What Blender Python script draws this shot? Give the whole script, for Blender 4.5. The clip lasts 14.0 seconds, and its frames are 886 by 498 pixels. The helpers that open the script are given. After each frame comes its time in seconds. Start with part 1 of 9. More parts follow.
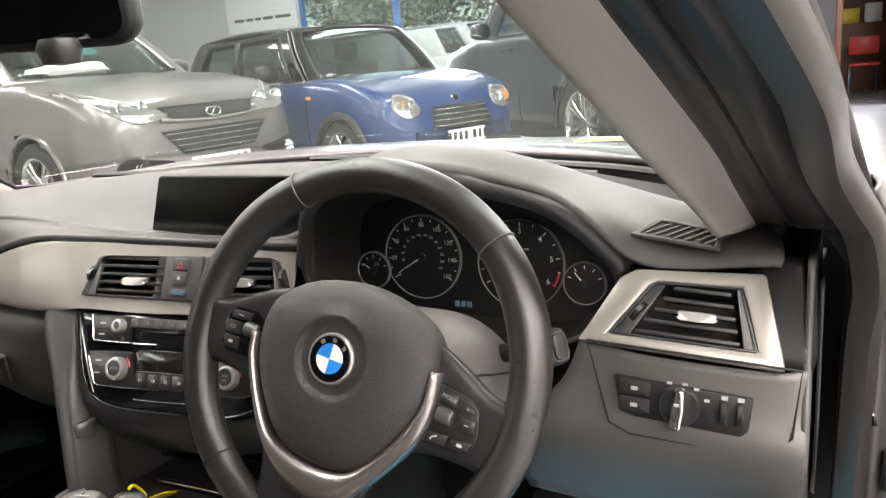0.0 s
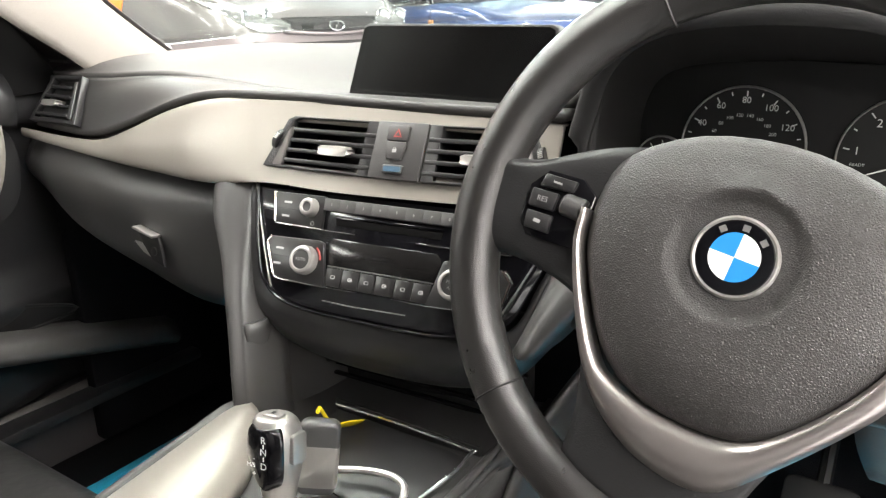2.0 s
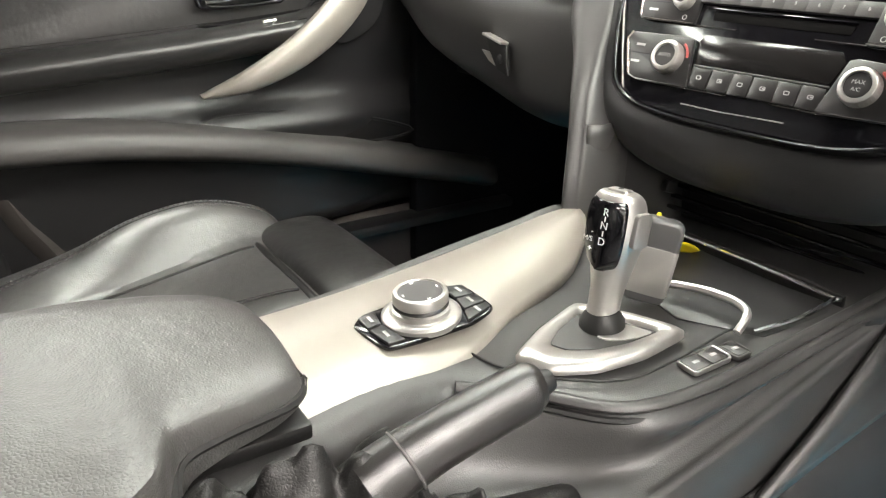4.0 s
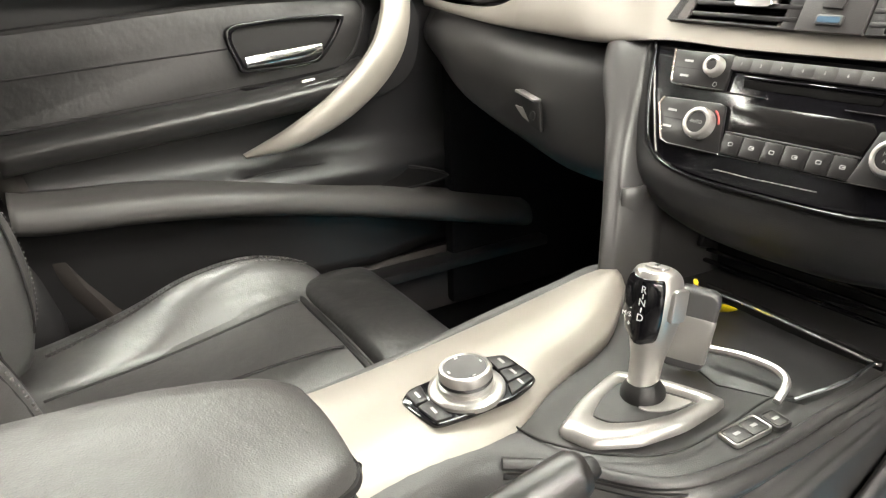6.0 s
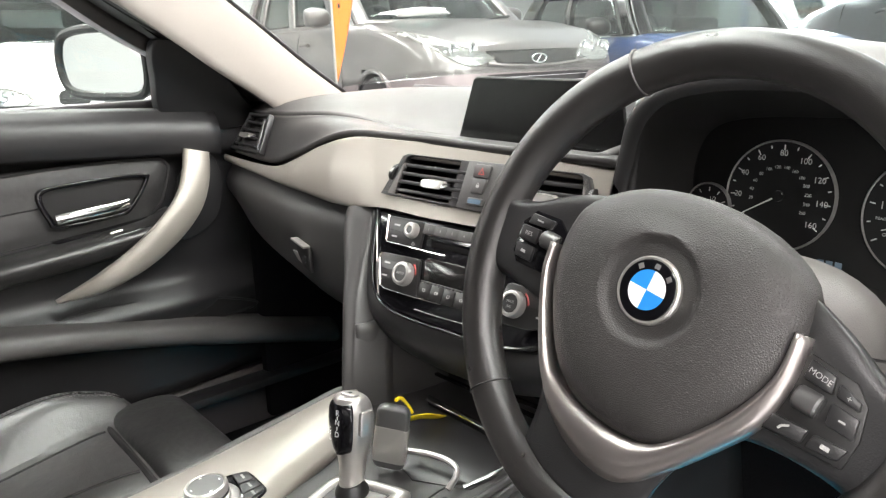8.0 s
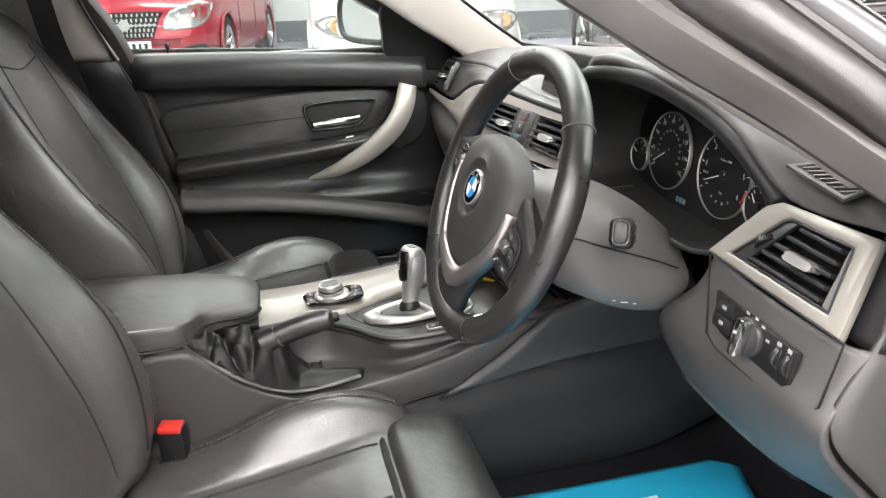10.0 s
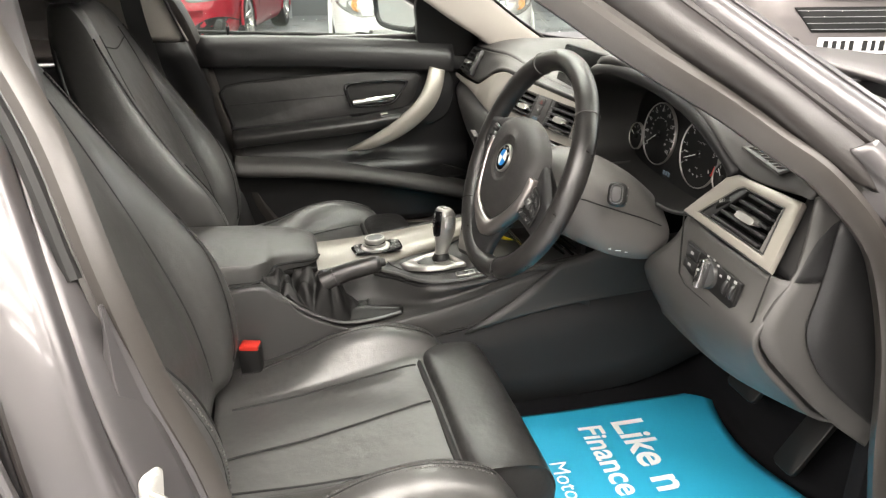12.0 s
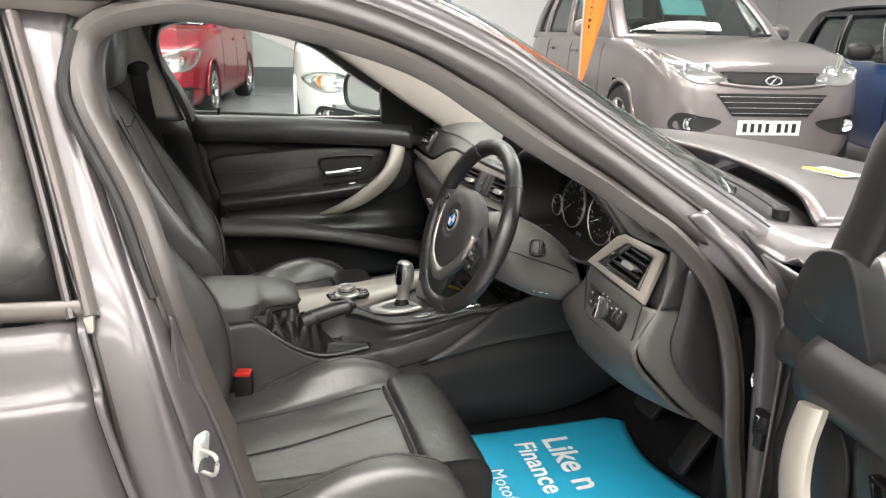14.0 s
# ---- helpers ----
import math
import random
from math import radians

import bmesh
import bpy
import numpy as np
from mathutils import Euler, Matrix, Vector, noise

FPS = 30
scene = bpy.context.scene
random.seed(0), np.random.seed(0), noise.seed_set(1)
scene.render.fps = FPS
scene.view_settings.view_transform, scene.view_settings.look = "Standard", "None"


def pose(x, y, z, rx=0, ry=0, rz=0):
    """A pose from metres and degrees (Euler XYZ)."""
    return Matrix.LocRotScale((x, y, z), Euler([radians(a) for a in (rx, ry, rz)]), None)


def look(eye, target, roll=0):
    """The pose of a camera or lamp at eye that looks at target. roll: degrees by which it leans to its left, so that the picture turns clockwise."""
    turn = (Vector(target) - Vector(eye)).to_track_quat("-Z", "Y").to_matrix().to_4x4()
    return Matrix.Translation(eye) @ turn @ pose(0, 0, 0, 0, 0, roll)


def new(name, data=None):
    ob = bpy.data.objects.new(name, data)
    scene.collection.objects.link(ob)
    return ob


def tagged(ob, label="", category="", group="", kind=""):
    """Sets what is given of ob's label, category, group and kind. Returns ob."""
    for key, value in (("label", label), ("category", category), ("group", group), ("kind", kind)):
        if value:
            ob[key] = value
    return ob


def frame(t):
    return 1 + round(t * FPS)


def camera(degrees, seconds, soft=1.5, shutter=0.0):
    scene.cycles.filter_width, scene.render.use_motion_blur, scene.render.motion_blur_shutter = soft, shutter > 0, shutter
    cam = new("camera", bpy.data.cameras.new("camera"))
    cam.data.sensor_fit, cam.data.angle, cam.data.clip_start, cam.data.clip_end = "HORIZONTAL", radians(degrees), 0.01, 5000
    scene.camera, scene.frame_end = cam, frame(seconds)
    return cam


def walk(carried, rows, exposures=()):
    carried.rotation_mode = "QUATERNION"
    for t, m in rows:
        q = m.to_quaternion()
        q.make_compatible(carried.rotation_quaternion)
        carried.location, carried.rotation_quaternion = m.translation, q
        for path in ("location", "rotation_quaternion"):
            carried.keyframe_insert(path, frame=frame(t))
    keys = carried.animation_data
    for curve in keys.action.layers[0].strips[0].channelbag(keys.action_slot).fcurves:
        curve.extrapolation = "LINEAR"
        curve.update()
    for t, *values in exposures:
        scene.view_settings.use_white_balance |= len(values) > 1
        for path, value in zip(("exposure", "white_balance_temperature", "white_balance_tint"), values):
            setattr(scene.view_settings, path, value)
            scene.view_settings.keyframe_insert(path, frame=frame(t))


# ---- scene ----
cam = camera(61.8, 14.0, soft=1.3)
PATH = [
    (0, (0.733, -0.481, 1.098), (-0.145, 1.249, 0.613), -4.7),
    (0.5, (0.59, -0.377, 1.038), (-0.296, 1.337, 0.51), -4.2),
    (1, (0.534, -0.366, 0.997), (-0.422, 1.291, 0.417), -2.9),
    (1.5, (0.509, -0.377, 0.988), (-0.484, 1.25, 0.383), -1.7),
    (2, (0.448, -0.387, 0.986), (-0.614, 1.194, 0.373), -1.0),
    (2.5, (0.399, -0.397, 0.96), (-0.74, 1.129, 0.349), -0.0),
    (3, (0.383, -0.399, 0.913), (-0.857, 1.04, 0.284), 1.3),
    (3.5, (0.389, -0.406, 0.856), (-1.024, 0.804, 0.12), 1.9),
    (3.7, (0.397, -0.41, 0.845), (-1.082, 0.687, 0.064), 1.8),
    (5.8, (0.406, -0.431, 0.897), (-1.277, 0.324, 0.126), -2.4),
    (6, (0.398, -0.423, 0.904), (-1.205, 0.501, 0.145), -1.7),
    (6.5, (0.381, -0.403, 0.944), (-1.044, 0.805, 0.231), -1.5),
    (7, (0.395, -0.403, 0.983), (-0.933, 0.945, 0.337), -2.1),
    (7.2, (0.42, -0.408, 0.99), (-0.9, 0.965, 0.379), -2.3),
    (9.3, (1.08, -0.299, 1.096), (-0.745, 0.326, 0.569), -1.4),
    (9.5, (1.129, -0.287, 1.109), (-0.71, 0.256, 0.541), -1.8),
    (10, (1.205, -0.234, 1.1), (-0.621, 0.201, 0.41), -1.7),
    (10.5, (1.255, -0.236, 1.099), (-0.553, 0.146, 0.334), -1.4),
    (11, (1.38, -0.277, 1.132), (-0.426, 0.097, 0.358), -0.6),
    (11.5, (1.446, -0.336, 1.148), (-0.359, 0.055, 0.381), -0.1),
    (12, (1.443, -0.342, 1.158), (-0.365, 0.078, 0.412), -0.1),
    (12.5, (1.456, -0.342, 1.166), (-0.353, 0.109, 0.442), -0.2),
    (13, (1.537, -0.376, 1.206), (-0.279, 0.118, 0.529), -0.5),
    (13.5, (1.673, -0.411, 1.233), (-0.157, 0.112, 0.618), 0.6),
    (14, (1.756, -0.43, 1.233), (-0.079, 0.121, 0.659), 1.5),
]
EXPOSURES = [(0.0, 0.55, 6700, 16), (1.0, 0.74, 6250, 15), (1.5, 1.00, 6500, 14), (3.0, 1.34, 6700, 13), (5.8, 1.44, 6950, 13), (7.2, 1.24, 6850, 14), (9.3, 0.66, 6050, 15), (10.5, 0.84, 6700, 14), (12.0, 0.58, 6900, 13), (14.0, 0.20, 6700, 12)]
walk(cam, [(t, look(eye, target, roll)) for t, eye, target, roll in PATH], EXPOSURES)

# ---- light: an overcast bright day through the glazed front, added fluorescent battens on the unseen ceiling ----
FLOOR = 0.10          # height of the showroom floor; the saloon sits low on it
CEIL = 3.7
world = bpy.data.worlds.new("sky")
scene.world = world
world.use_nodes = True
wn = world.node_tree.nodes
sky = wn.new("ShaderNodeTexSky")
sky.sky_type = "NISHITA"
sky.sun_disc = False
sky.sun_elevation = radians(48)
sky.sun_rotation = radians(200)
world.node_tree.links.new(sky.outputs[0], wn["Background"].inputs[0])
wn["Background"].inputs[1].default_value = 0.15

sun_data = bpy.data.lights.new("sun", "SUN")
sun_data.energy, sun_data.angle, sun_data.color = 5.0, radians(0.6), (1.0, 0.95, 0.88)
sun = new("sun", sun_data)
sun.matrix_world = look((-3.4, 10.6, 11.1), (0, 20, 0))


def area(name, eye, target, sx, sy, watts, colour=(1, 1, 1)):
    d = bpy.data.lights.new(name, "AREA")
    d.shape, d.size, d.size_y, d.energy, d.color = "RECTANGLE", sx, sy, watts, colour
    ob = new(name, d)
    ob.matrix_world = look(eye, target)
    return ob


# daylight in the glazed opening
area("daylight", (-3.0, 11.1, 2.0), (-3.0, 0.0, 0.6), 9.0, 2.8, 720, (0.94, 0.97, 1.0))
# unseen ceiling battens, rows along the hall, added and crowded east to brighten the cabin
ADDED_BATTENS = [(x, y) for x in (-8.8, -4.8, -1.2, 1.9, 2.9, 3.9, 4.9) for y in (-4.5, -0.3, 3.9)] + [(-2.9, -0.3)]
for bx, by in ADDED_BATTENS:
    area("added_batten_light", (bx, by, CEIL - 0.12), (bx, by + 0.001, 0), 0.45, 3.3, 105, (1.0, 0.975, 0.93))


# ---- materials ----
def mat(name, colour, rough=0.5, metal=0.0, grain=0.0, scale=200.0, bump=0.0, bump_scale=None, coat=0.0, vary=0.0,
        vary_scale=6.0, spec=0.5, kind="noise", rough_vary=0.0):
    """A principled material with two scales of variation: slow stains and a fine grain, and a fine relief."""
    m = bpy.data.materials.new(name)
    m.use_nodes = True
    nt = m.node_tree
    b = nt.nodes["Principled BSDF"]
    b.inputs["Base Color"].default_value = (*colour, 1)
    b.inputs["Roughness"].default_value = rough
    b.inputs["Metallic"].default_value = metal
    b.inputs["Specular IOR Level"].default_value = spec
    b.inputs["Coat Weight"].default_value = coat
    b.inputs["Coat Roughness"].default_value = 0.04
    co = nt.nodes.new("ShaderNodeTexCoord").outputs["Object"]

    def noise_at(s, detail=4.0):
        n = nt.nodes.new("ShaderNodeTexNoise")
        n.inputs["Scale"].default_value, n.inputs["Detail"].default_value = s, detail
        nt.links.new(co, n.inputs["Vector"])
        return n.outputs["Fac"]

    if vary or grain:
        slow, fine = noise_at(vary_scale), noise_at(scale, 2.0)
        mix = nt.nodes.new("ShaderNodeMath")
        mix.operation = "MULTIPLY_ADD"
        nt.links.new(slow, mix.inputs[0])
        mix.inputs[1].default_value = 2 * vary
        mix.inputs[2].default_value = 1 - vary
        mix2 = nt.nodes.new("ShaderNodeMath")
        mix2.operation = "MULTIPLY_ADD"
        nt.links.new(fine, mix2.inputs[0])
        mix2.inputs[1].default_value = 2 * grain
        mix2.inputs[2].default_value = 1 - grain
        mul = nt.nodes.new("ShaderNodeMath")
        mul.operation = "MULTIPLY"
        nt.links.new(mix.outputs[0], mul.inputs[0])
        nt.links.new(mix2.outputs[0], mul.inputs[1])
        vm = nt.nodes.new("ShaderNodeVectorMath")
        vm.operation = "SCALE"
        vm.inputs[0].default_value = colour
        nt.links.new(mul.outputs[0], vm.inputs["Scale"])
        nt.links.new(vm.outputs[0], b.inputs["Base Color"])
    if rough_vary:
        rr = nt.nodes.new("ShaderNodeMath")
        rr.operation = "MULTIPLY_ADD"
        nt.links.new(noise_at(vary_scale * 2.3), rr.inputs[0])
        rr.inputs[1].default_value, rr.inputs[2].default_value = 2 * rough_vary, rough - rough_vary
        nt.links.new(rr.outputs[0], b.inputs["Roughness"])
    if bump:
        if kind == "leather":
            v = nt.nodes.new("ShaderNodeTexVoronoi")
            v.feature = "DISTANCE_TO_EDGE"
            v.inputs["Scale"].default_value = bump_scale or scale
            nt.links.new(co, v.inputs["Vector"])
            src = v.outputs["Distance"]
        else:
            src = noise_at(bump_scale or scale, 2.0)
        bp = nt.nodes.new("ShaderNodeBump")
        bp.inputs["Strength"].default_value = bump
        bp.inputs["Distance"].default_value = 0.001
        nt.links.new(src, bp.inputs["Height"])
        if kind == "leather" and bump_scale < 500:
            # slow creases of stretched hide
            cb = nt.nodes.new("ShaderNodeBump")
            cb.inputs["Strength"].default_value, cb.inputs["Distance"].default_value = 0.35, 0.006
            nt.links.new(noise_at(26.0, 3.0), cb.inputs["Height"])
            nt.links.new(cb.outputs[0], bp.inputs["Normal"])
        nt.links.new(bp.outputs[0], b.inputs["Normal"])
    return m


def paint(name, colour, flake=0.0, rough=0.35, coat=0.6):
    m = mat(name, colour, rough, flake, vary=0.03, grain=0.05 if flake else 0.0, scale=1500, vary_scale=1.5, coat=coat)
    m.node_tree.nodes["Principled BSDF"].inputs["Coat Roughness"].default_value = 0.07
    return m


def glass(name, tint=(0.9, 0.95, 0.93), gloss=0.09, rough=0.0, edge=0.55):
    m = bpy.data.materials.new(name)
    m.use_nodes = True
    nt = m.node_tree
    nt.nodes.remove(nt.nodes["Principled BSDF"])
    tr, gl, mix, fr, mu = (nt.nodes.new("ShaderNode" + k) for k in ("BsdfTransparent", "BsdfGlossy", "MixShader", "LayerWeight", "Math"))
    tr.inputs[0].default_value = (*tint, 1)
    gl.inputs["Roughness"].default_value = rough
    pw = nt.nodes.new("ShaderNodeMath")
    pw.operation = "POWER"
    pw.inputs[1].default_value = 4.0
    nt.links.new(fr.outputs["Facing"], pw.inputs[0])
    mu.operation = "MULTIPLY_ADD"
    mu.inputs[1].default_value = edge
    mu.inputs[2].default_value = gloss * 0.5
    nt.links.new(pw.outputs[0], mu.inputs[0])
    nt.links.new(mu.outputs[0], mix.inputs[0])
    nt.links.new(tr.outputs[0], mix.inputs[1])
    nt.links.new(gl.outputs[0], mix.inputs[2])
    nt.links.new(mix.outputs[0], nt.nodes["Material Output"].inputs[0])
    return m


def emit(name, colour, strength):
    m = bpy.data.materials.new(name)
    m.use_nodes = True
    b = m.node_tree.nodes["Principled BSDF"]
    b.inputs["Base Color"].default_value = (*colour, 1)
    b.inputs["Emission Color"].default_value = (*colour, 1)
    b.inputs["Emission Strength"].default_value = strength
    return m


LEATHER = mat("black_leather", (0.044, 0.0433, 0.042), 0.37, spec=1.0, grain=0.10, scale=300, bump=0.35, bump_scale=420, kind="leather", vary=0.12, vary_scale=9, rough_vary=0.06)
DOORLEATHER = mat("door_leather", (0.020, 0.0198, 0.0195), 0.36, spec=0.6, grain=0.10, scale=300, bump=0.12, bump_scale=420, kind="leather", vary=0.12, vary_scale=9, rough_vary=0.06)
GAITER = mat("gaiter_leather", (0.0075, 0.0073, 0.0072), 0.42, spec=0.32, grain=0.1, scale=400, bump=0.4, bump_scale=500, kind="leather", vary=0.15, vary_scale=20, rough_vary=0.06)
LEATHER_WHEEL = mat("wheel_leather", (0.0165, 0.0155, 0.0150), 0.30, spec=0.8, grain=0.1, scale=400, bump=0.22, bump_scale=860, kind="leather", vary=0.15, vary_scale=20, rough_vary=0.07)
PAD = mat("airbag_skin", (0.030, 0.0285, 0.0276), 0.42, bump=0.6, bump_scale=680, kind="leather", vary=0.1, vary_scale=25, rough_vary=0.05)
SOFT = mat("soft_grey_plastic", (0.064, 0.0622, 0.060), 0.46, grain=0.06, scale=600, bump=0.25, bump_scale=900, vary=0.05, rough_vary=0.04)
PADTOP = mat("soft_grey_pad", (0.060, 0.0587, 0.057), 0.50, spec=0.55, grain=0.06, scale=600, bump=0.25, bump_scale=900, vary=0.05, rough_vary=0.04)
DARK = mat("dark_plastic", (0.0165, 0.0165, 0.017), 0.39, grain=0.08, scale=600, bump=0.2, bump_scale=900, vary=0.08, rough_vary=0.05)
COWL = mat("grey_cowl_plastic", (0.115, 0.110, 0.105), 0.48, grain=0.06, scale=600, bump=0.25, bump_scale=900, vary=0.05, rough_vary=0.04)
BLACK = mat("black_plastic", (0.006, 0.006, 0.006), 0.5, grain=0.05, scale=500, bump=0.1, vary=0.05)
GLOSS = mat("piano_black", (0.004, 0.004, 0.005), 0.09, vary=0.05, rough_vary=0.03, vary_scale=12)
SCREEN = mat("screen_black", (0.003, 0.003, 0.003), 0.16, rough_vary=0.03)
SATIN = mat("satin_silver_trim", (0.27, 0.252, 0.224), 0.36, 0.35, grain=0.03, scale=900, bump=0.05, bump_scale=1200, vary=0.03, rough_vary=0.04)
SILVER = mat("silver_plastic", (0.44, 0.43, 0.41), 0.3, 0.75, vary=0.04, rough_vary=0.04)
ZINC = mat("bare_zinc", (0.68, 0.67, 0.64), 0.32, 0.6, vary=0.08, vary_scale=60, rough_vary=0.05)
CHROME = mat("chrome", (0.78, 0.78, 0.78), 0.12, 1.0, vary=0.03)
RUBBER = mat("seal_rubber", (0.022, 0.0195, 0.0185), 0.34, bump=0.12, bump_scale=600, vary=0.12, vary_scale=10, rough_vary=0.06)
DOORSEAL = mat("door_seal_rubber", (0.036, 0.0322, 0.0292), 0.36, spec=0.7, bump=0.12, bump_scale=600, vary=0.10, vary_scale=10, rough_vary=0.05)
FRAMETRIM = mat("window_frame_trim", (0.085, 0.076, 0.070), 0.30, bump=0.05, bump_scale=700, vary=0.06, rough_vary=0.05)
SKIRTING = mat("console_felt", (0.0105, 0.0109, 0.012), 0.75, grain=0.3, scale=600, bump=0.5, bump_scale=800, vary=0.15, vary_scale=14)
CARPET = mat("black_carpet", (0.0075, 0.0078, 0.009), 0.95, grain=0.5, scale=500, bump=1.0, bump_scale=700, vary=0.25, vary_scale=12, spec=0.1)
HEADLINER = mat("grey_headliner_cloth", (0.31, 0.285, 0.26), 0.85, grain=0.08, scale=700, bump=0.3, bump_scale=900, vary=0.04)
WHITE = mat("white_print", (0.75, 0.75, 0.74), 0.5)
MARK = mat("grey_print", (0.32, 0.32, 0.315), 0.5)
RED = mat("red_print", (0.55, 0.03, 0.02), 0.4)
BLUE = mat("blue_print", (0.02, 0.22, 0.62), 0.25)
YELLOW = mat("yellow_plastic_tag", (0.72, 0.56, 0.01), 0.4, vary=0.1, vary_scale=40)
CYAN = mat("cyan_paper", (0.012, 0.33, 0.52), 0.55, vary=0.06, vary_scale=7, grain=0.04, bump=0.15, bump_scale=25)
STITCH = mat("grey_thread", (0.095, 0.092, 0.09), 0.7)
FLANK = mat("stack_plastic", (0.038, 0.0373, 0.0367), 0.40, grain=0.06, scale=600, bump=0.25, bump_scale=900, vary=0.06, rough_vary=0.05)
CONSOLE = mat("console_plastic", (0.038, 0.0374, 0.0368), 0.38, grain=0.06, scale=600, bump=0.25, bump_scale=900, vary=0.06, rough_vary=0.05)
ROLLER = mat("dark_satin_plastic", (0.10, 0.10, 0.10), 0.32, 0.5, vary=0.05)
SEAM = mat("dark_seam", (0.006, 0.006, 0.006), 0.7)
PAINT_GREY = paint("graphite_paint", (0.082, 0.077, 0.079), 0.40, 0.36, 0.30)
PAINT_SILVER = paint("silver_grey_paint", (0.165, 0.150, 0.148), 0.5, 0.3)
PAINT_BLUE = paint("dark_blue_paint", (0.003, 0.032, 0.125), 0.15)
PAINT_RED = paint("red_paint", (0.28, 0.003, 0.016), 0.1)
PAINT_WHITE = paint("white_paint", (0.56, 0.56, 0.55))
PAINT_BLACK = paint("black_paint", (0.008, 0.010, 0.013), 0.2)
PAINT_TEAL = paint("dark_teal_paint", (0.006, 0.016, 0.021), 0.3)
TYRE = mat("tyre_rubber", (0.012, 0.012, 0.012), 0.7, bump=0.3, bump_scale=200, vary=0.15, vary_scale=15)
RIM = mat("alloy", (0.55, 0.54, 0.52), 0.25, 0.9, vary=0.05)
GLASS = glass("clear_glass")
GLASS_DARK = glass("tinted_glass", (0.22, 0.24, 0.24), 0.10)
GLASS_REAR = glass("rear_door_glass", (0.22, 0.21, 0.20), 0.13, 0.38)
GLASS_CAR = glass("parked_car_glass", (0.62, 0.66, 0.65), 0.16, 0.02, 0.5)
LENS = glass("lamp_lens", (0.85, 0.87, 0.88), 0.10)
AMBER = mat("amber_lens", (0.62, 0.30, 0.12), 0.15)
TAIL = mat("red_lens", (0.45, 0.01, 0.01), 0.12)
MIRROR = mat("mirror_glass", (0.85, 0.86, 0.86), 0.02, 1.0)
PLATE_W = mat("white_plate", (0.72, 0.72, 0.70), 0.35)
PLATE_Y = mat("yellow_plate", (0.80, 0.50, 0.02), 0.35)
ORANGE = mat("orange_banner_cloth", (0.78, 0.15, 0.012), 0.7, vary=0.08, vary_scale=8)
TEAL = mat("teal_card", (0.10, 0.45, 0.45), 0.5)
FLOORM = mat("grey_showroom_floor", (0.30, 0.31, 0.325), 0.22, grain=0.05, scale=90, vary=0.10, vary_scale=1.2, rough_vary=0.08, bump=0.03, bump_scale=40)
WALLM = mat("white_wall_paint", (0.55, 0.55, 0.535), 0.7, grain=0.02, scale=120, vary=0.04, vary_scale=0.8, bump=0.06, bump_scale=200)
WALLG = mat("grey_wall_paint", (0.33, 0.34, 0.35), 0.6, grain=0.02, scale=120, vary=0.04, vary_scale=0.8)
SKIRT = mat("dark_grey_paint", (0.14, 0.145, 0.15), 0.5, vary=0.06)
BROWN = mat("brown_door_wood", (0.13, 0.045, 0.022), 0.45, grain=0.2, scale=60, vary=0.15, vary_scale=5)
POST_BLUE = mat("blue_paint", (0.02, 0.16, 0.42), 0.4, vary=0.06)


# ---- shape helpers ----
def V(*a):
    return Vector(a)


def cr(pts, n=8, closed=False):
    """Points along a smooth curve through pts, n steps from one to the next."""
    P = [Vector(p) for p in pts]
    out, k = [], len(P)
    for i in range(k if closed else k - 1):
        if closed:
            a, b, c, d = P[i - 1], P[i], P[(i + 1) % k], P[(i + 2) % k]
        else:
            b, c = P[i], P[i + 1]
            a = P[i - 1] if i else b + (b - c)
            d = P[i + 2] if i + 2 < k else c + (c - b)
        for j in range(n):
            t = j / n
            out.append(0.5 * ((2 * b) + (c - a) * t + (2 * a - 5 * b + 4 * c - d) * t * t + (3 * b - a - 3 * c + d) * t ** 3))
    if not closed:
        out.append(P[-1].copy())
    return out


def cr2(pts, n=6, closed=True):
    return [(p.x, p.y) for p in cr([(x, y, 0) for x, y in pts], n, closed)]


def grid(rows, closed=False):
    """A sheet through rows of points; closed joins each row's end to its start."""
    bm = bmesh.new()
    vs = [[bm.verts.new(p) for p in r] for r in rows]
    for a, b in zip(vs[:-1], vs[1:]):
        n = len(a)
        for i in range(n if closed else n - 1):
            j = (i + 1) % n
            bm.faces.new((a[i], a[j], b[j], b[i]))
    return bm


def cap_ends(bm, rows_n):
    bm.verts.ensure_lookup_table()
    n = len(bm.verts) // rows_n
    for s in (0, (rows_n - 1) * n):
        try:
            bm.faces.new([bm.verts[s + i] for i in range(n)])
        except ValueError:
            pass
    bmesh.ops.recalc_face_normals(bm, faces=bm.faces)
    return bm


def patch(ctrl, nu=6, nv=6):
    """A smooth sheet through a small net of points."""
    rows = [cr(r, nv) for r in ctrl]
    cols = list(zip(*rows))
    fine = [cr(c, nu) for c in cols]
    return grid([list(r) for r in zip(*fine)])


def loft(sections, nu=6, nv=6, caps=True):
    """A smooth closed skin through closed outlines."""
    rings = [cr(s, nv, True) for s in sections]
    cols = [cr(c, nu) for c in zip(*rings)]
    rows = [list(r) for r in zip(*cols)]
    bm = grid(rows, True)
    return cap_ends(bm, len(rows)) if caps else bm


def frames(pts, up=(0, 0, 1), closed=False):
    out, n = [], len(pts)
    up = Vector(up)
    for i, p in enumerate(pts):
        a = pts[i - 1] if i or closed else pts[0]
        b = pts[(i + 1) % n] if i + 1 < n or closed else pts[-1]
        d = (b - a).normalized()
        s = d.cross(up)
        s = s.normalized() if s.length > 1e-6 else Vector((1, 0, 0))
        out.append((p, s, s.cross(d).normalized()))
    return out


